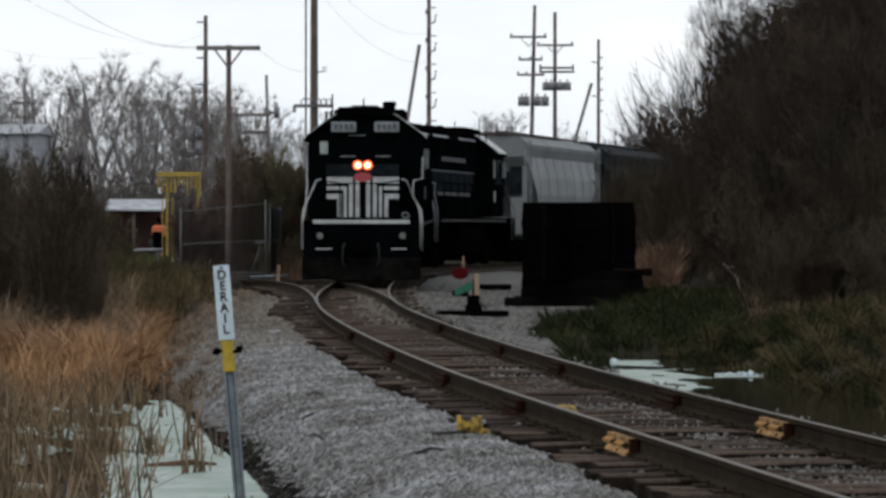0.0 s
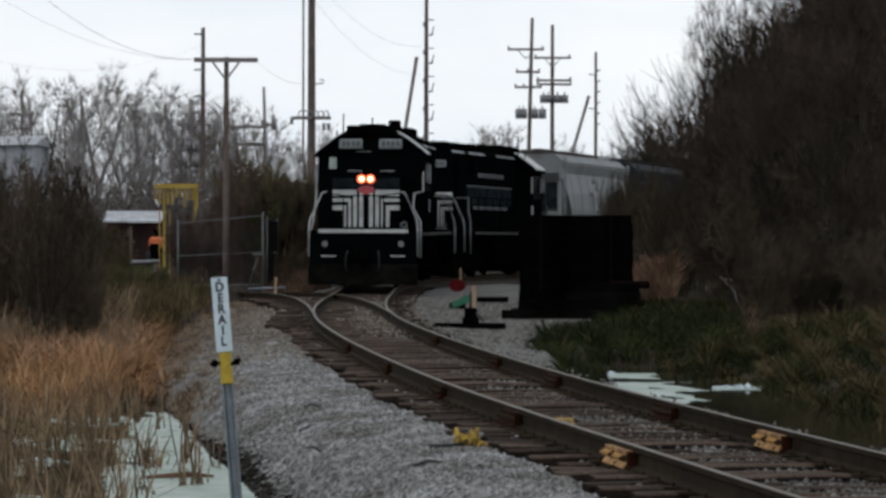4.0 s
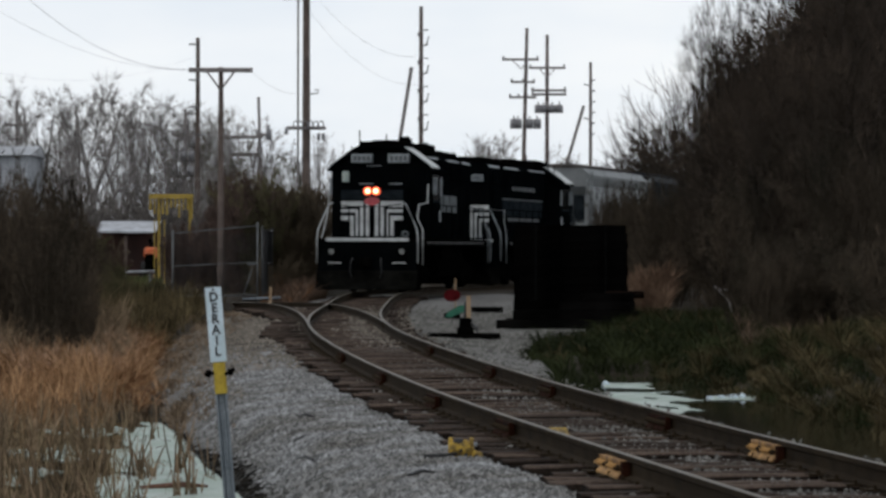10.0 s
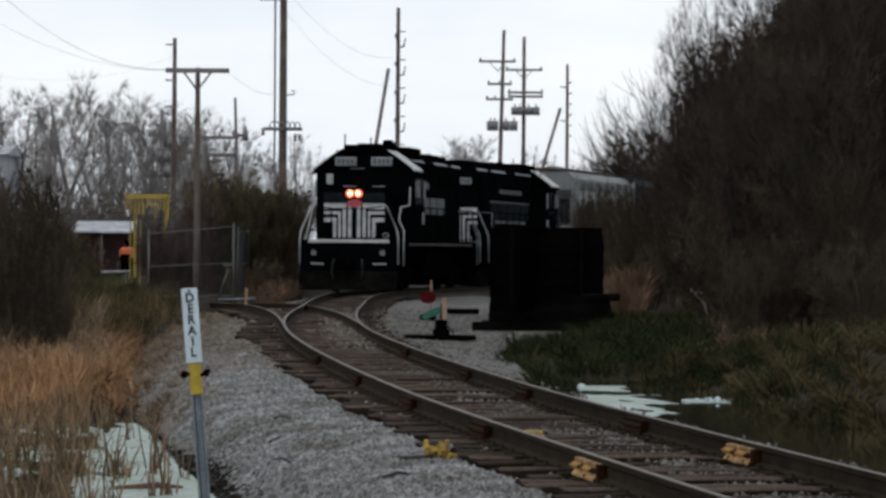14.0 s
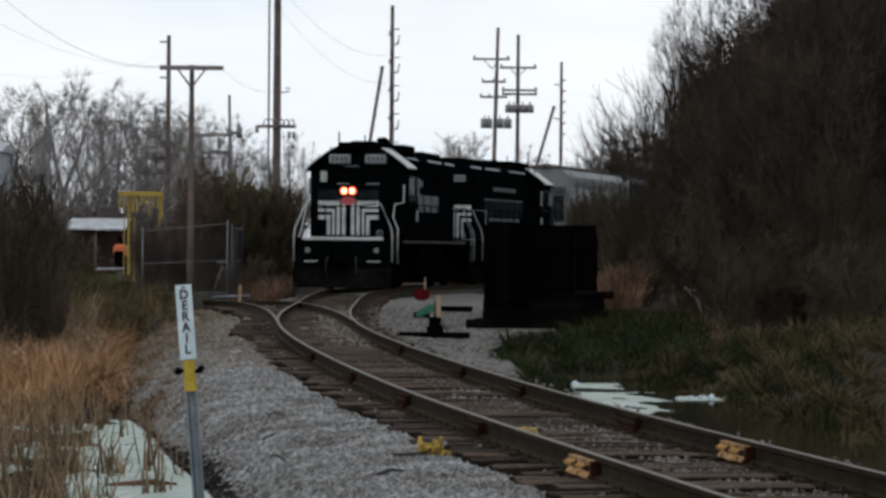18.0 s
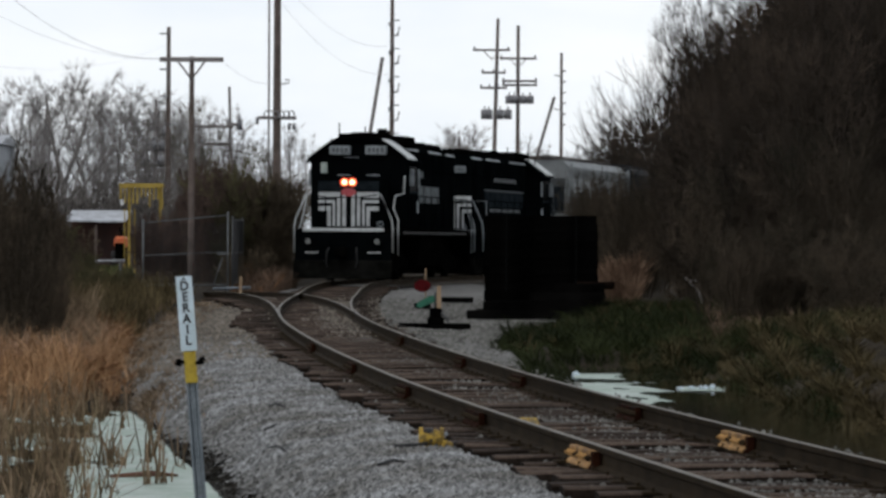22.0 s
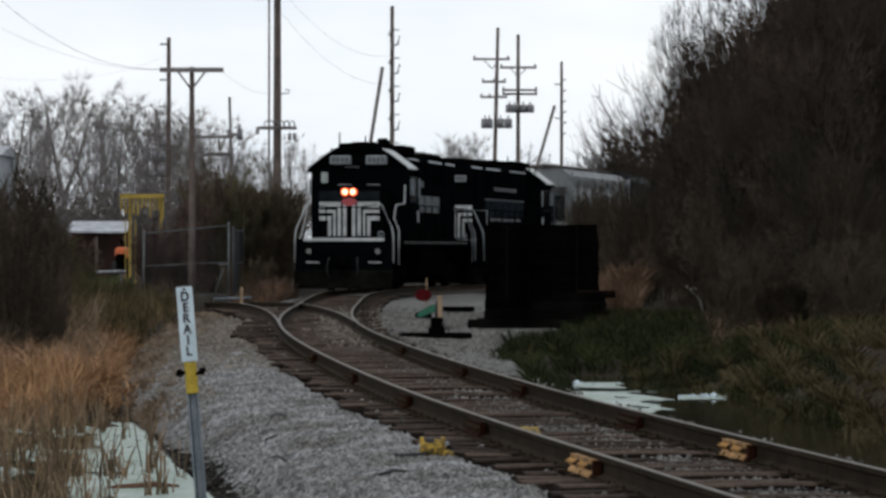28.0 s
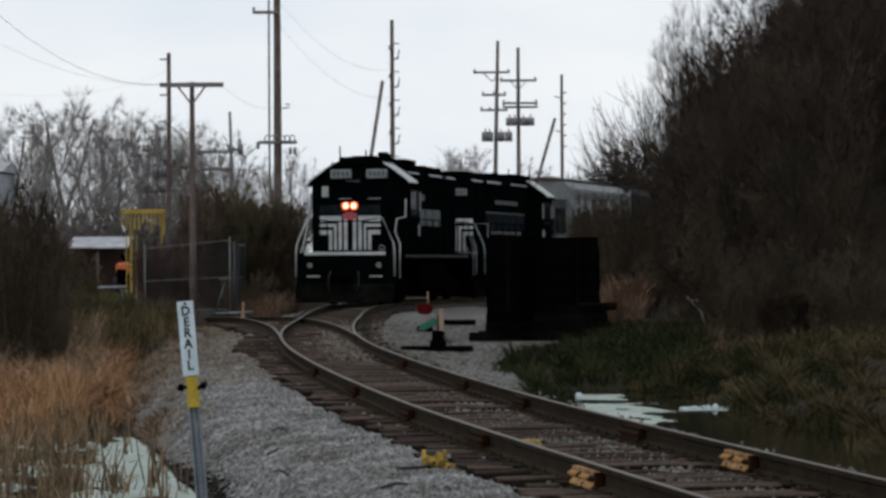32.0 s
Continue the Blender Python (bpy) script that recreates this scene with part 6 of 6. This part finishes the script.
part("base_plate", Mesh().box(-0.16, 0.14, -0.13, 0.13, 0.0, 0.03, c=0.006), M_THROW, throw, "worn yellow base plate")
part("housing", Mesh().tube([(x, 0, 0.1) for x in (-0.12, -0.115, -0.085, -0.08, 0.06, 0.065, 0.095, 0.1)], [0.03, 0.07, 0.085, 0.075, 0.09, 0.08, 0.07, 0.03], 12), M_THROW, throw, round_edges=0.006)
part("side_cam", Mesh().box(0.05, 0.15, -0.1, 0.06, 0.03, 0.12, c=0.02, m=pose(0, 0, 0, 0, 14, 12)), M_THROW, throw)
part("foot_block", Mesh().box(-0.19, -0.09, -0.1, 0.05, 0.01, 0.09, c=0.02, m=pose(0, 0, 0, 0, -10, -8)), M_THROW, throw)
part("hub", Mesh().tube([(-0.03, 0, 0.15), (-0.03, 0, 0.21)], [0.05, 0.035], 10), M_INK, throw, "black hub")
for x, h in ((-0.1, 0.22), (0.03, 0.2), (0.085, 0.22)):
    part("lug", Mesh().prism([(-0.05, 0.1), (0.05, 0.1), (0.03, h - 0.01), (0.0, h), (-0.03, h - 0.01)], x - 0.018, x + 0.018, axis="x"), M_THROW, throw)
part("lock", Mesh().box(0.105, 0.135, -0.08, -0.04, 0.14, 0.18, c=0.008), M_LABEL, throw, "pale padlock")
for x, z in ((-0.05, 0.07), (0.035, 0.06), (-0.01, 0.1)):
    part("bolt", Mesh().tube([(x, -0.06, z), (x, -0.098, z)], 0.016, 6), M_INK, throw)
for x in (-0.14, 0.12):
    part("foot_bolt", Mesh().tube([(x, -0.1, 0.02), (x, -0.1, 0.06)], 0.018, 6), M_RAIL, throw)
part("lever", Mesh().tube([(-0.05, -0.1, 0.07), (-0.2, -0.22, 0.06), (-0.32, -0.25, 0.06), (-0.36, -0.3, -0.02)], 0.017, 6), M_INK, throw, "black throw lever")
part("rod", Mesh().tube([(0.05, 0, 0.06), (0.75, 0.3, 0.08)], 0.018, 6), M_IRON, throw, "rusty connecting rod")
derail = thing("derail_block", at_track(MAIN_Y, MAIN_X, 30.0, -GAUGE + 0.16), "worn yellow derail block beside the rail", "derail")
part("wedge", Mesh().prism([(-0.22, -0.16), (0.22, -0.16), (0.2, -0.07), (0.0, -0.02), (-0.2, -0.09)], -0.09, 0.09, axis="x"), M_THROW, derail, round_edges=0.008)

# ---- switch stand and its head ties ----
for k, yy in enumerate((69.4, 70.3)):
    hb = Mesh().box(-0.78, 0.62, -0.12, 0.12, -0.12, 0.08, c=0.01)
    tagged(part("head_tie", hb, M_CREO, m=pose(0.62, yy, -0.26)), "black creosoted head tie beside the switch", "tie", "head ties")
stand = thing("switch_stand", pose(0.58, 69.8, -0.18), "low black switch stand with green target and yellow tag", "switch stand")
part("base", Mesh().box(-0.16, 0.16, -0.3, 0.3, 0.0, 0.12, c=0.02).box(-0.12, 0.12, -0.14, 0.14, 0.1, 0.3, c=0.03), M_UNDER, stand, round_edges=0.01)
part("spindle", Mesh().tube([(0.0, 0, 0.25), (0.0, 0, 0.6)], 0.03, 6), M_INK, stand)
part("green_target", Mesh().prism([(-0.38, 0.32), (-0.3, 0.3), (0.0, 0.42), (0.02, 0.54), (-0.12, 0.53), (-0.34, 0.4)], -0.012, 0.012), M_GREEN, stand, "green target blade")
part("yellow_tag", Mesh().box(0.02, 0.1, -0.03, -0.01, 0.28, 0.72), M_WOODSTAKE, stand, "pale yellow upright tag")
part("lever", Mesh().tube([(0.1, -0.1, 0.2), (0.2, -0.3, 0.12), (0.22, -0.5, 0.06)], 0.025, 6), M_INK, stand)
red_stand = thing("switch_stand", pose(0.42, 90, -0.3), "low switch stand with a dark red target", "switch stand")
part("base", Mesh().box(-0.2, 0.2, -0.3, 0.3, 0.0, 0.16, c=0.02), M_UNDER, red_stand, round_edges=0.01)
part("red_target", Mesh().prism([(0.21 * math.cos(k * 0.5236), 0.58 + 0.15 * math.sin(k * 0.5236)) for k in range(12)], -0.03, 0.03), M_RED, red_stand, "dark red round target")
part("mast", Mesh().tube([(0.08, 0, 0.1), (0.08, 0, 1.0)], 0.018, 6), M_WOODSTAKE, red_stand)

tagged(part("head_tie", Mesh().box(-0.42, 0.42, -0.12, 0.12, -0.1, 0.09, c=0.01), M_CREO, m=pose(1.38, 97.0, -0.2)), "black creosoted head tie beside the switch", "tie", "head ties")

# ---- stacked ties ----
rt = random.Random(5)
stack = thing("tie_stack", pose(2.95, 80.0, -0.25), "tall banded stack of black creosoted ties", "timber stack")
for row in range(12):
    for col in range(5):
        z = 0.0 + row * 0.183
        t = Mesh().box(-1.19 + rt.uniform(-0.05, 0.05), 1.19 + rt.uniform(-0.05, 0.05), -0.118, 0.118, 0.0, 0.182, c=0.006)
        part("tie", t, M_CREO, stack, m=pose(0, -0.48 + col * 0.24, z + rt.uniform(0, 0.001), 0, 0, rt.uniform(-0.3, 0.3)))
for x in (-0.77, 0.74):
    part("strap", Mesh().box(x - 0.016, x + 0.016, -0.606, -0.6, 0.55, 2.2).box(x - 0.016, x + 0.016, -0.606, 0.606, 2.2, 2.206), M_BAND, stack, "dull steel strap")
timbers = [(-1.56, 1.2, -0.95, 0.0), (-1.3, 1.5, -0.68, 0.0), (-1.35, 1.55, -0.42, 0.02), (-1.1, 1.6, -0.8, 0.19), (-1.2, 1.3, -0.5, 0.19), (-1.0, 1.5, -0.3, 0.2), (-0.2, 1.42, -0.55, 0.38), (0.1, 1.36, -0.32, 0.4), (0.3, 1.4, -0.5, 0.57)]
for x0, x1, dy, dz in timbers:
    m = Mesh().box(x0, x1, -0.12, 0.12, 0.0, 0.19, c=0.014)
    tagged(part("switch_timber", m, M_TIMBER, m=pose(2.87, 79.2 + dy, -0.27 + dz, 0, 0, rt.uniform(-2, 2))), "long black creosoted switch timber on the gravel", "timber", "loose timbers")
tagged(part("log", Mesh().tube([(3.7, 78.98, 0.44), (4.48, 78.78, 0.45)], 0.085, 9), M_LOG), "short brown log end poking from the timbers", "timber")

# ---- fence, stake, branch ----
def chain_panel(name, px0, px1, y0, y1, zb, h0, h1, label, tube=M_FENCE):
    a = Vector(((px0 - 784) / 6500 * y0, y0, zb))
    b = Vector(((px1 - 784) / 6500 * y1, y1, zb))
    t = thing(name, Matrix.Translation(a), label, "fence")
    d = b - a
    up = lambda u, z: tuple(d * u + Vector((0, 0, z)))
    for u, h in ((0, h0), (1, h1)):
        part("post", Mesh().tube([up(u, -0.1), up(u, h + 0.1)], 0.026, 8), tube, t)
    part("top_rail", Mesh().tube([up(0, h0), up(1, h1)], 0.02, 6), tube, t)
    part("mid_rail", Mesh().tube([up(0, h0 * 0.5), up(1, h1 * 0.5)], 0.016, 6), tube, t)
    part("bottom_rail", Mesh().tube([up(0, 0.08), up(1, 0.1)], 0.024, 6), tube, t)
    wm = Mesh()
    L = d.length
    n = int(L / 0.085)
    hm = min(h0, h1)
    for k in range(-int(hm / 0.085), n):
        for s in (0, 1):
            u0, u1 = k * 0.085 / L, (k * 0.085 + hm) / L
            z0, z1 = (0.08, hm) if s == 0 else (hm, 0.08)
            c0, c1 = max(u0, 0.0), min(u1, 1.0)
            if c1 - c0 > 0.01:
                f0, f1 = (c0 - u0) / (u1 - u0), (c1 - u0) / (u1 - u0)
                wm.tube([up(c0, z0 + (z1 - z0) * f0), up(c1, z0 + (z1 - z0) * f1)], 0.004, 3, caps=False)
    part("wire_mesh", wm, M_MESH, t, "dark chain-link mesh")
    return t


gate = chain_panel("chain_link_gate", 320, 470, 100, 100.5, 0.05, 1.78, 2.0, "sagging grey chain-link gate panel across the spur")
part("diagonal_brace", Mesh().tube([(1.9, 0.4, 0.1), (2.15, 0.4, 0.85)], 0.02, 6), M_FENCE, gate)
part("latch", Mesh().box(2.0, 2.32, 0.3, 0.36, 0.92, 0.97), M_FENCE, gate)
chain_panel("chain_link_fence", 478, 496, 103, 112, 0.05, 1.9, 1.9, "grey chain-link fence panel beside the gate", M_OLDTUBE)
tagged(part("stake", Mesh().box(-0.035, 0.035, -0.035, 0.035, -0.2, 0.38, c=0.006), M_WOODSTAKE, m=pose(-4.35, 97, 0.02, 0, 2, 0)), "pale wooden survey stake", "stake")
tagged(part("fallen_pole", Mesh().tube([(-5.1, 97.5, 0.08), (-4.1, 97.2, 0.12)], 0.045, 6), M_GALV), "pale pipe lying by the spur", "pipe")
tagged(part("broken_branch", Mesh().tube([(5.68, 74.6, 0.68), (5.8, 74.6, 0.56), (5.96, 74.5, 0.38), (6.1, 74.4, -0.1)], [0.016, 0.028, 0.024, 0.018], 6).tube([(5.74, 74.6, 0.62), (5.94, 74.4, 0.6)], [0.022, 0.014], 6), M_POLE_GREY), "pale broken branch lying in the brush", "branch")
tagged(part("drift_stick", Mesh().tube([(-2.55, 31.9, -0.645), (-2.2, 32.1, -0.64), (-1.98, 32.1, -0.645)], [0.024, 0.046, 0.014], 6), M_STICK), "brown stick floating on the pond", "stick")
for x, y, dx, dy, r in ((-1.28, 33.5, 0.18, 0.3, 0.014), (-1.35, 36.5, 0.16, -0.35, 0.012), (-0.2, 26.9, 0.22, 0.2, 0.012), (-1.0, 30.6, -0.14, 0.25, 0.011)):
    z = float(bed_height(np.array(x - float(cx(y))), np.array(y))) + 0.03
    tagged(part("twig_debris", Mesh().tube([(x, y, z), (x + dx * 0.5, y + dy * 0.5, z + 0.03), (x + dx, y + dy, z + 0.01)], [r, r * 1.2, r * 0.5], 5), M_INK), "dark broken twig lying on the ballast", "twig", "twigs on the ballast")
foam = Mesh()
for x, y, r, z in ((2.52, 54.0, 0.07, 0.05), (3.86, 49.4, 0.07, 0.035), (4.0, 49.2, 0.09, 0.03), (4.13, 49.3, 0.06, 0.055), (3.7, 49.3, 0.06, 0.02), (4.05, 49.6, 0.08, 0.04)):
    foam.tube([(x, y, -0.58), (x, y, -0.56 + z * 0.5), (x + 0.01, y, -0.56 + z)], [1.0 * r, 0.8 * r, 0.3 * r], 8)


def scum(name, x0, x1, y0, y1, z, inside, cell_x, cell_y, label):
    """Ragged patches of floating scum: the cells of a fine grid that lie inside."""
    xs, ys = np.arange(x0, x1, cell_x), np.arange(y0, y1, cell_y)
    X, Y = np.meshgrid(xs, ys)
    keep = inside(X + cell_x / 2, Y + cell_y / 2).ravel()
    nx = len(xs) + 1
    VX, VY = np.meshgrid(np.append(xs, xs[-1] + cell_x), np.append(ys, ys[-1] + cell_y))
    v = np.stack([VX.ravel(), VY.ravel(), z + 0 * VX.ravel()], 1)
    i = (np.arange(len(ys))[:, None] * nx + np.arange(len(xs))[None, :]).ravel()[keep]
    tagged(part(name, raw_mesh(name, v, np.stack([i, i + 1, i + nx + 1, i + nx], 1)), M_SCUM), label, "pond scum", kind="stuff")


def pond_patch(X, Y):
    px = X / Y * 6500 + 784
    n = wobble(X, Y * 0.5, 2.2, 1.0) + 0.35 * wobble(X, Y * 0.5, 6.0, 1.0)
    lim = np.interp(Y, [24, 29, 33, 37, 43], [165, 172, 182, 212, 258])
    return ((px > lim + 30 * n) | ((px > 25) & (n < -0.35))) & (X - cx(Y) < edge_left(Y) - 0.05 + 0.02 * n) & (n < 0.95)


def ditch_patch(X, Y):
    px = X / Y * 6500 + 784
    py = 400 + 6500 * 2.0 / Y
    n = wobble(X, Y, 1.6, 1.0)
    fine = wobble(X * 1.2, Y * 0.45, 3.5, 1.0) + 0.5 * wobble(X, Y * 0.4, 8.0, 1.0)
    main = (py > 652 + 3 * n + 2 * fine) & (py < 693) & (px > 1085) & (px < 1235 - 1.3 * np.abs(py - 678) + 34 * n + 40 * fine) & (fine + 0.5 * n < 1.05)
    strip = (py > 638) & (py < 648 + 2 * n) & (px > 1083) & (px < 1165 + 15 * n + 14 * fine)
    tail = (py > 660) & (py < 668 + n) & (px > 1270) & (px < 1350)
    return main | strip | tail


scum("pond_scum", -4.6, -0.6, 23, 44, -0.652, pond_patch, 0.06, 0.12, "pale mint-green scum covering the pond")
scum("ditch_scum", 1.6, 4.4, 43, 55, -0.562, ditch_patch, 0.05, 0.12, "pale mint-green scum on the ditch water")
tagged(part("foam_clump", foam, M_SIGN), "white foam clumps on the ditch water", "foam", kind="stuff")

# ---- yard beyond the fence ----
def xat(px, y):
    return (px - 784) / 6500 * y


plat = thing("loading_platform", pose(xat(282, 140), 140, ground_at(-10.8, 140)), "weathered yellow steel loading platform with railing", "platform")
W = xat(355, 140) - xat(282, 140)
zp = lambda py: zof(py, 140) - ground_at(-10.8, 140)
part("top_beam", Mesh().box(-0.05, W + 0.05, -0.55, -0.4, zp(313), zp(305)), M_PLATFORM, plat)
part("deck", Mesh().box(0, W, -0.4, 0.9, zp(310), zp(307)), M_PLATFORM, plat)
rw = random.Random(3)
for k in range(11):
    x = W * k / 10
    part("slat", Mesh().box(x - 0.032, x + 0.032, -0.5, -0.43, zp(rw.uniform(328, 350)), zp(312)), M_PLATFORM, plat)
for x, w in ((0.3, 0.05), (W - 0.1, 0.04)):
    part("leg", Mesh().box(x - w, x + w, -0.2, 0.05, -0.1, zp(309)), M_PLATFORM, plat)
part("ladder", Mesh().box(0.12, 0.16, -0.3, -0.25, 0, zp(350)).box(0.5, 0.54, -0.3, -0.25, 0, zp(350)), M_PLATFORM, plat)

shed = thing("open_shed", pose(xat(185, 155), 155, ground_at(-14, 155)), "long low open shed with pale sheet roof", "shed")
W = xat(292, 155) - xat(185, 155)
zs = lambda py: zof(py, 155) - ground_at(-14, 155)
part("roof", Mesh().add([(0, -0.8, zs(370)), (W, -0.8, zs(371)), (W, 2.5, zs(352)), (0, 2.5, zs(352)), (0, -0.8, zs(373)), (W, -0.8, zs(374)), (W, 2.5, zs(355)), (0, 2.5, zs(355))], [(0, 1, 2, 3), (7, 6, 5, 4), (0, 4, 5, 1), (1, 5, 6, 2), (2, 6, 7, 3), (3, 7, 4, 0)]), M_ROOF, shed)
part("wall", Mesh().box(0, W, 2.3, 2.45, -0.2, zs(357)), M_REDWALL, shed, "dull red board wall")
for x in (0.1, W * 0.5, W - 0.1):
    part("post", Mesh().box(x - 0.05, x + 0.05, -0.6, -0.5, -0.2, zs(378)), M_POLE, shed)
guard = thing("pipe_rail", pose(xat(226, 118), 118, ground_at(-9.6, 118)), "low pale pipe rail at the yard's edge", "rail")
L = xat(288, 118) - xat(226, 118)
zg = zof(443, 118) - ground_at(-9.6, 118)
part("rail", Mesh().tube([(0, 0, zg), (L, 0, zg + 0.02)], 0.045, 8), M_ROOF, guard)
for x in (0.15, L - 0.15):
    part("post", Mesh().tube([(x, 0.06, -0.2), (x, 0.06, zg)], 0.04, 8), M_FENCE, guard)
blades("yard_grass", 2600, (-0.0875, -0.0745, 120, 136), 0.5, 0.014, 0.7, M_YARDGRASS, 57, "short green grass in the yard", "grass", tuft=0.3)
tractor = thing("small_tractor", pose(xat(281, 148), 148, ground_at(-12, 148)), "small orange tractor parked by the shed", "tractor")
part("bonnet", Mesh().box(-0.25, 0.28, -0.5, 0.4, 0.95, 1.42, c=0.1), M_ORANGE, tractor, round_edges=0.02)
for s in (-1, 1):
    part("wheel", Mesh().tube([(s * 0.3 - 0.1, 0.3, 0.42), (s * 0.3 + 0.1, 0.3, 0.42)], 0.42, 14), M_TAR, tractor)
part("seat", Mesh().box(-0.2, 0.2, 0.4, 0.7, 0.9, 1.1, c=0.03), M_UNDER, tractor)
part("steering_wheel", Mesh().tube([(0, 0.2, 1.42), (0, 0.28, 1.6)], 0.03, 6).tube([(-0.02, 0.28, 1.6), (0.02, 0.3, 1.63)], 0.16, 10), M_UNDER, tractor)
part("grille", Mesh().box(-0.2, 0.2, -0.56, -0.5, 0.8, 1.15, c=0.02), M_UNDER, tractor, "black grille")
part("chassis", Mesh().box(-0.18, 0.18, -0.5, 0.6, 0.45, 0.95, c=0.03), M_UNDER, tractor)
big = thing("metal_building", pose(xat(-160, 175), 175, ground_at(-22, 175)), "pale grey sheet-metal building behind the brush", "building")
W = xat(62, 175) - xat(-160, 175)
zb = lambda py: zof(py, 175) - ground_at(-22, 175)
part("wall", Mesh().box(0, W, 0, 8, -0.2, zb(236)), M_WALL, big)
part("roof", Mesh().add([(-0.2, -0.3, zb(240)), (W + 0.2, -0.3, zb(236)), (W + 0.2, 4, zb(216)), (-0.2, 4, zb(218)), (W + 0.2, 8.3, zb(236)), (-0.2, 8.3, zb(240))], [(0, 1, 2, 3), (3, 2, 4, 5), (1, 4, 2), (5, 0, 3), (0, 5, 4, 1)]), M_ROOF, big)
for k in range(12):
    x = W * (k + 0.5) / 12
    part("sheet_rib", Mesh().box(x - 0.03, x + 0.03, -0.04, 0, 0, zb(238)), M_WALL, big)

# ---- movement of the train ----
# seconds, metres the front has backed away
BACK = [(0, 0.0), (1, 2.0), (2, 3.78), (3, 5.6), (4.5, 8.7), (5.5, 10.3), (6, 10.96), (7, 12.26), (8, 13.2), (9, 14.1), (10, 14.83), (11, 15.57), (12, 16.2), (13, 16.78), (14, 17.0), (32, 17.0)]


def backed(t):
    return float(np.interp(t, [b[0] for b in BACK], [b[1] for b in BACK]))


MAIN_ARC = np.concatenate([[0], np.cumsum(np.hypot(np.diff(MAIN_Y), np.diff(MAIN_X)))])


def on_main(u):
    y = float(np.interp(u, MAIN_ARC, MAIN_Y))
    return Vector((float(cx(y)), y, float(rise(y))))


FRONT0 = float(np.interp(93.0, MAIN_Y, MAIN_ARC))


def vehicle_pose(u_mid, half_base, flip):
    """Pose of a rigid vehicle from its two truck centres; its y points away from the camera, or towards it when flipped."""
    a, b = on_main(u_mid - half_base), on_main(u_mid + half_base)
    d = (b - a).normalized()
    mid = (a + b) / 2
    m = Matrix.Translation(mid) @ d.to_track_quat('Y', 'Z').to_matrix().to_4x4()
    return m @ pose(0, 0, 0, 0, 0, 180) if flip else m


def motions():
    times = [0, 1, 2, 3, 4, 5, 6, 7, 8, 9, 10, 11, 12, 13, 14, 14.6, 15.2, 32]
    for ob, offset, half_base, flip, wheels in TRAIN:
        walk(ob, [(t, vehicle_pose(FRONT0 + offset + backed(t), half_base, flip)) for t in times])
        for w, place, radius in wheels:
            rows, sign = [], (1 if flip else -1)
            fine = [0.5 * k for k in range(31)] + [32]
            for t in fine:
                rows.append((t, Matrix.Translation(place) @ Matrix.Rotation(sign * backed(t) / radius, 4, 'X')))
            walk(w, rows)


motions()
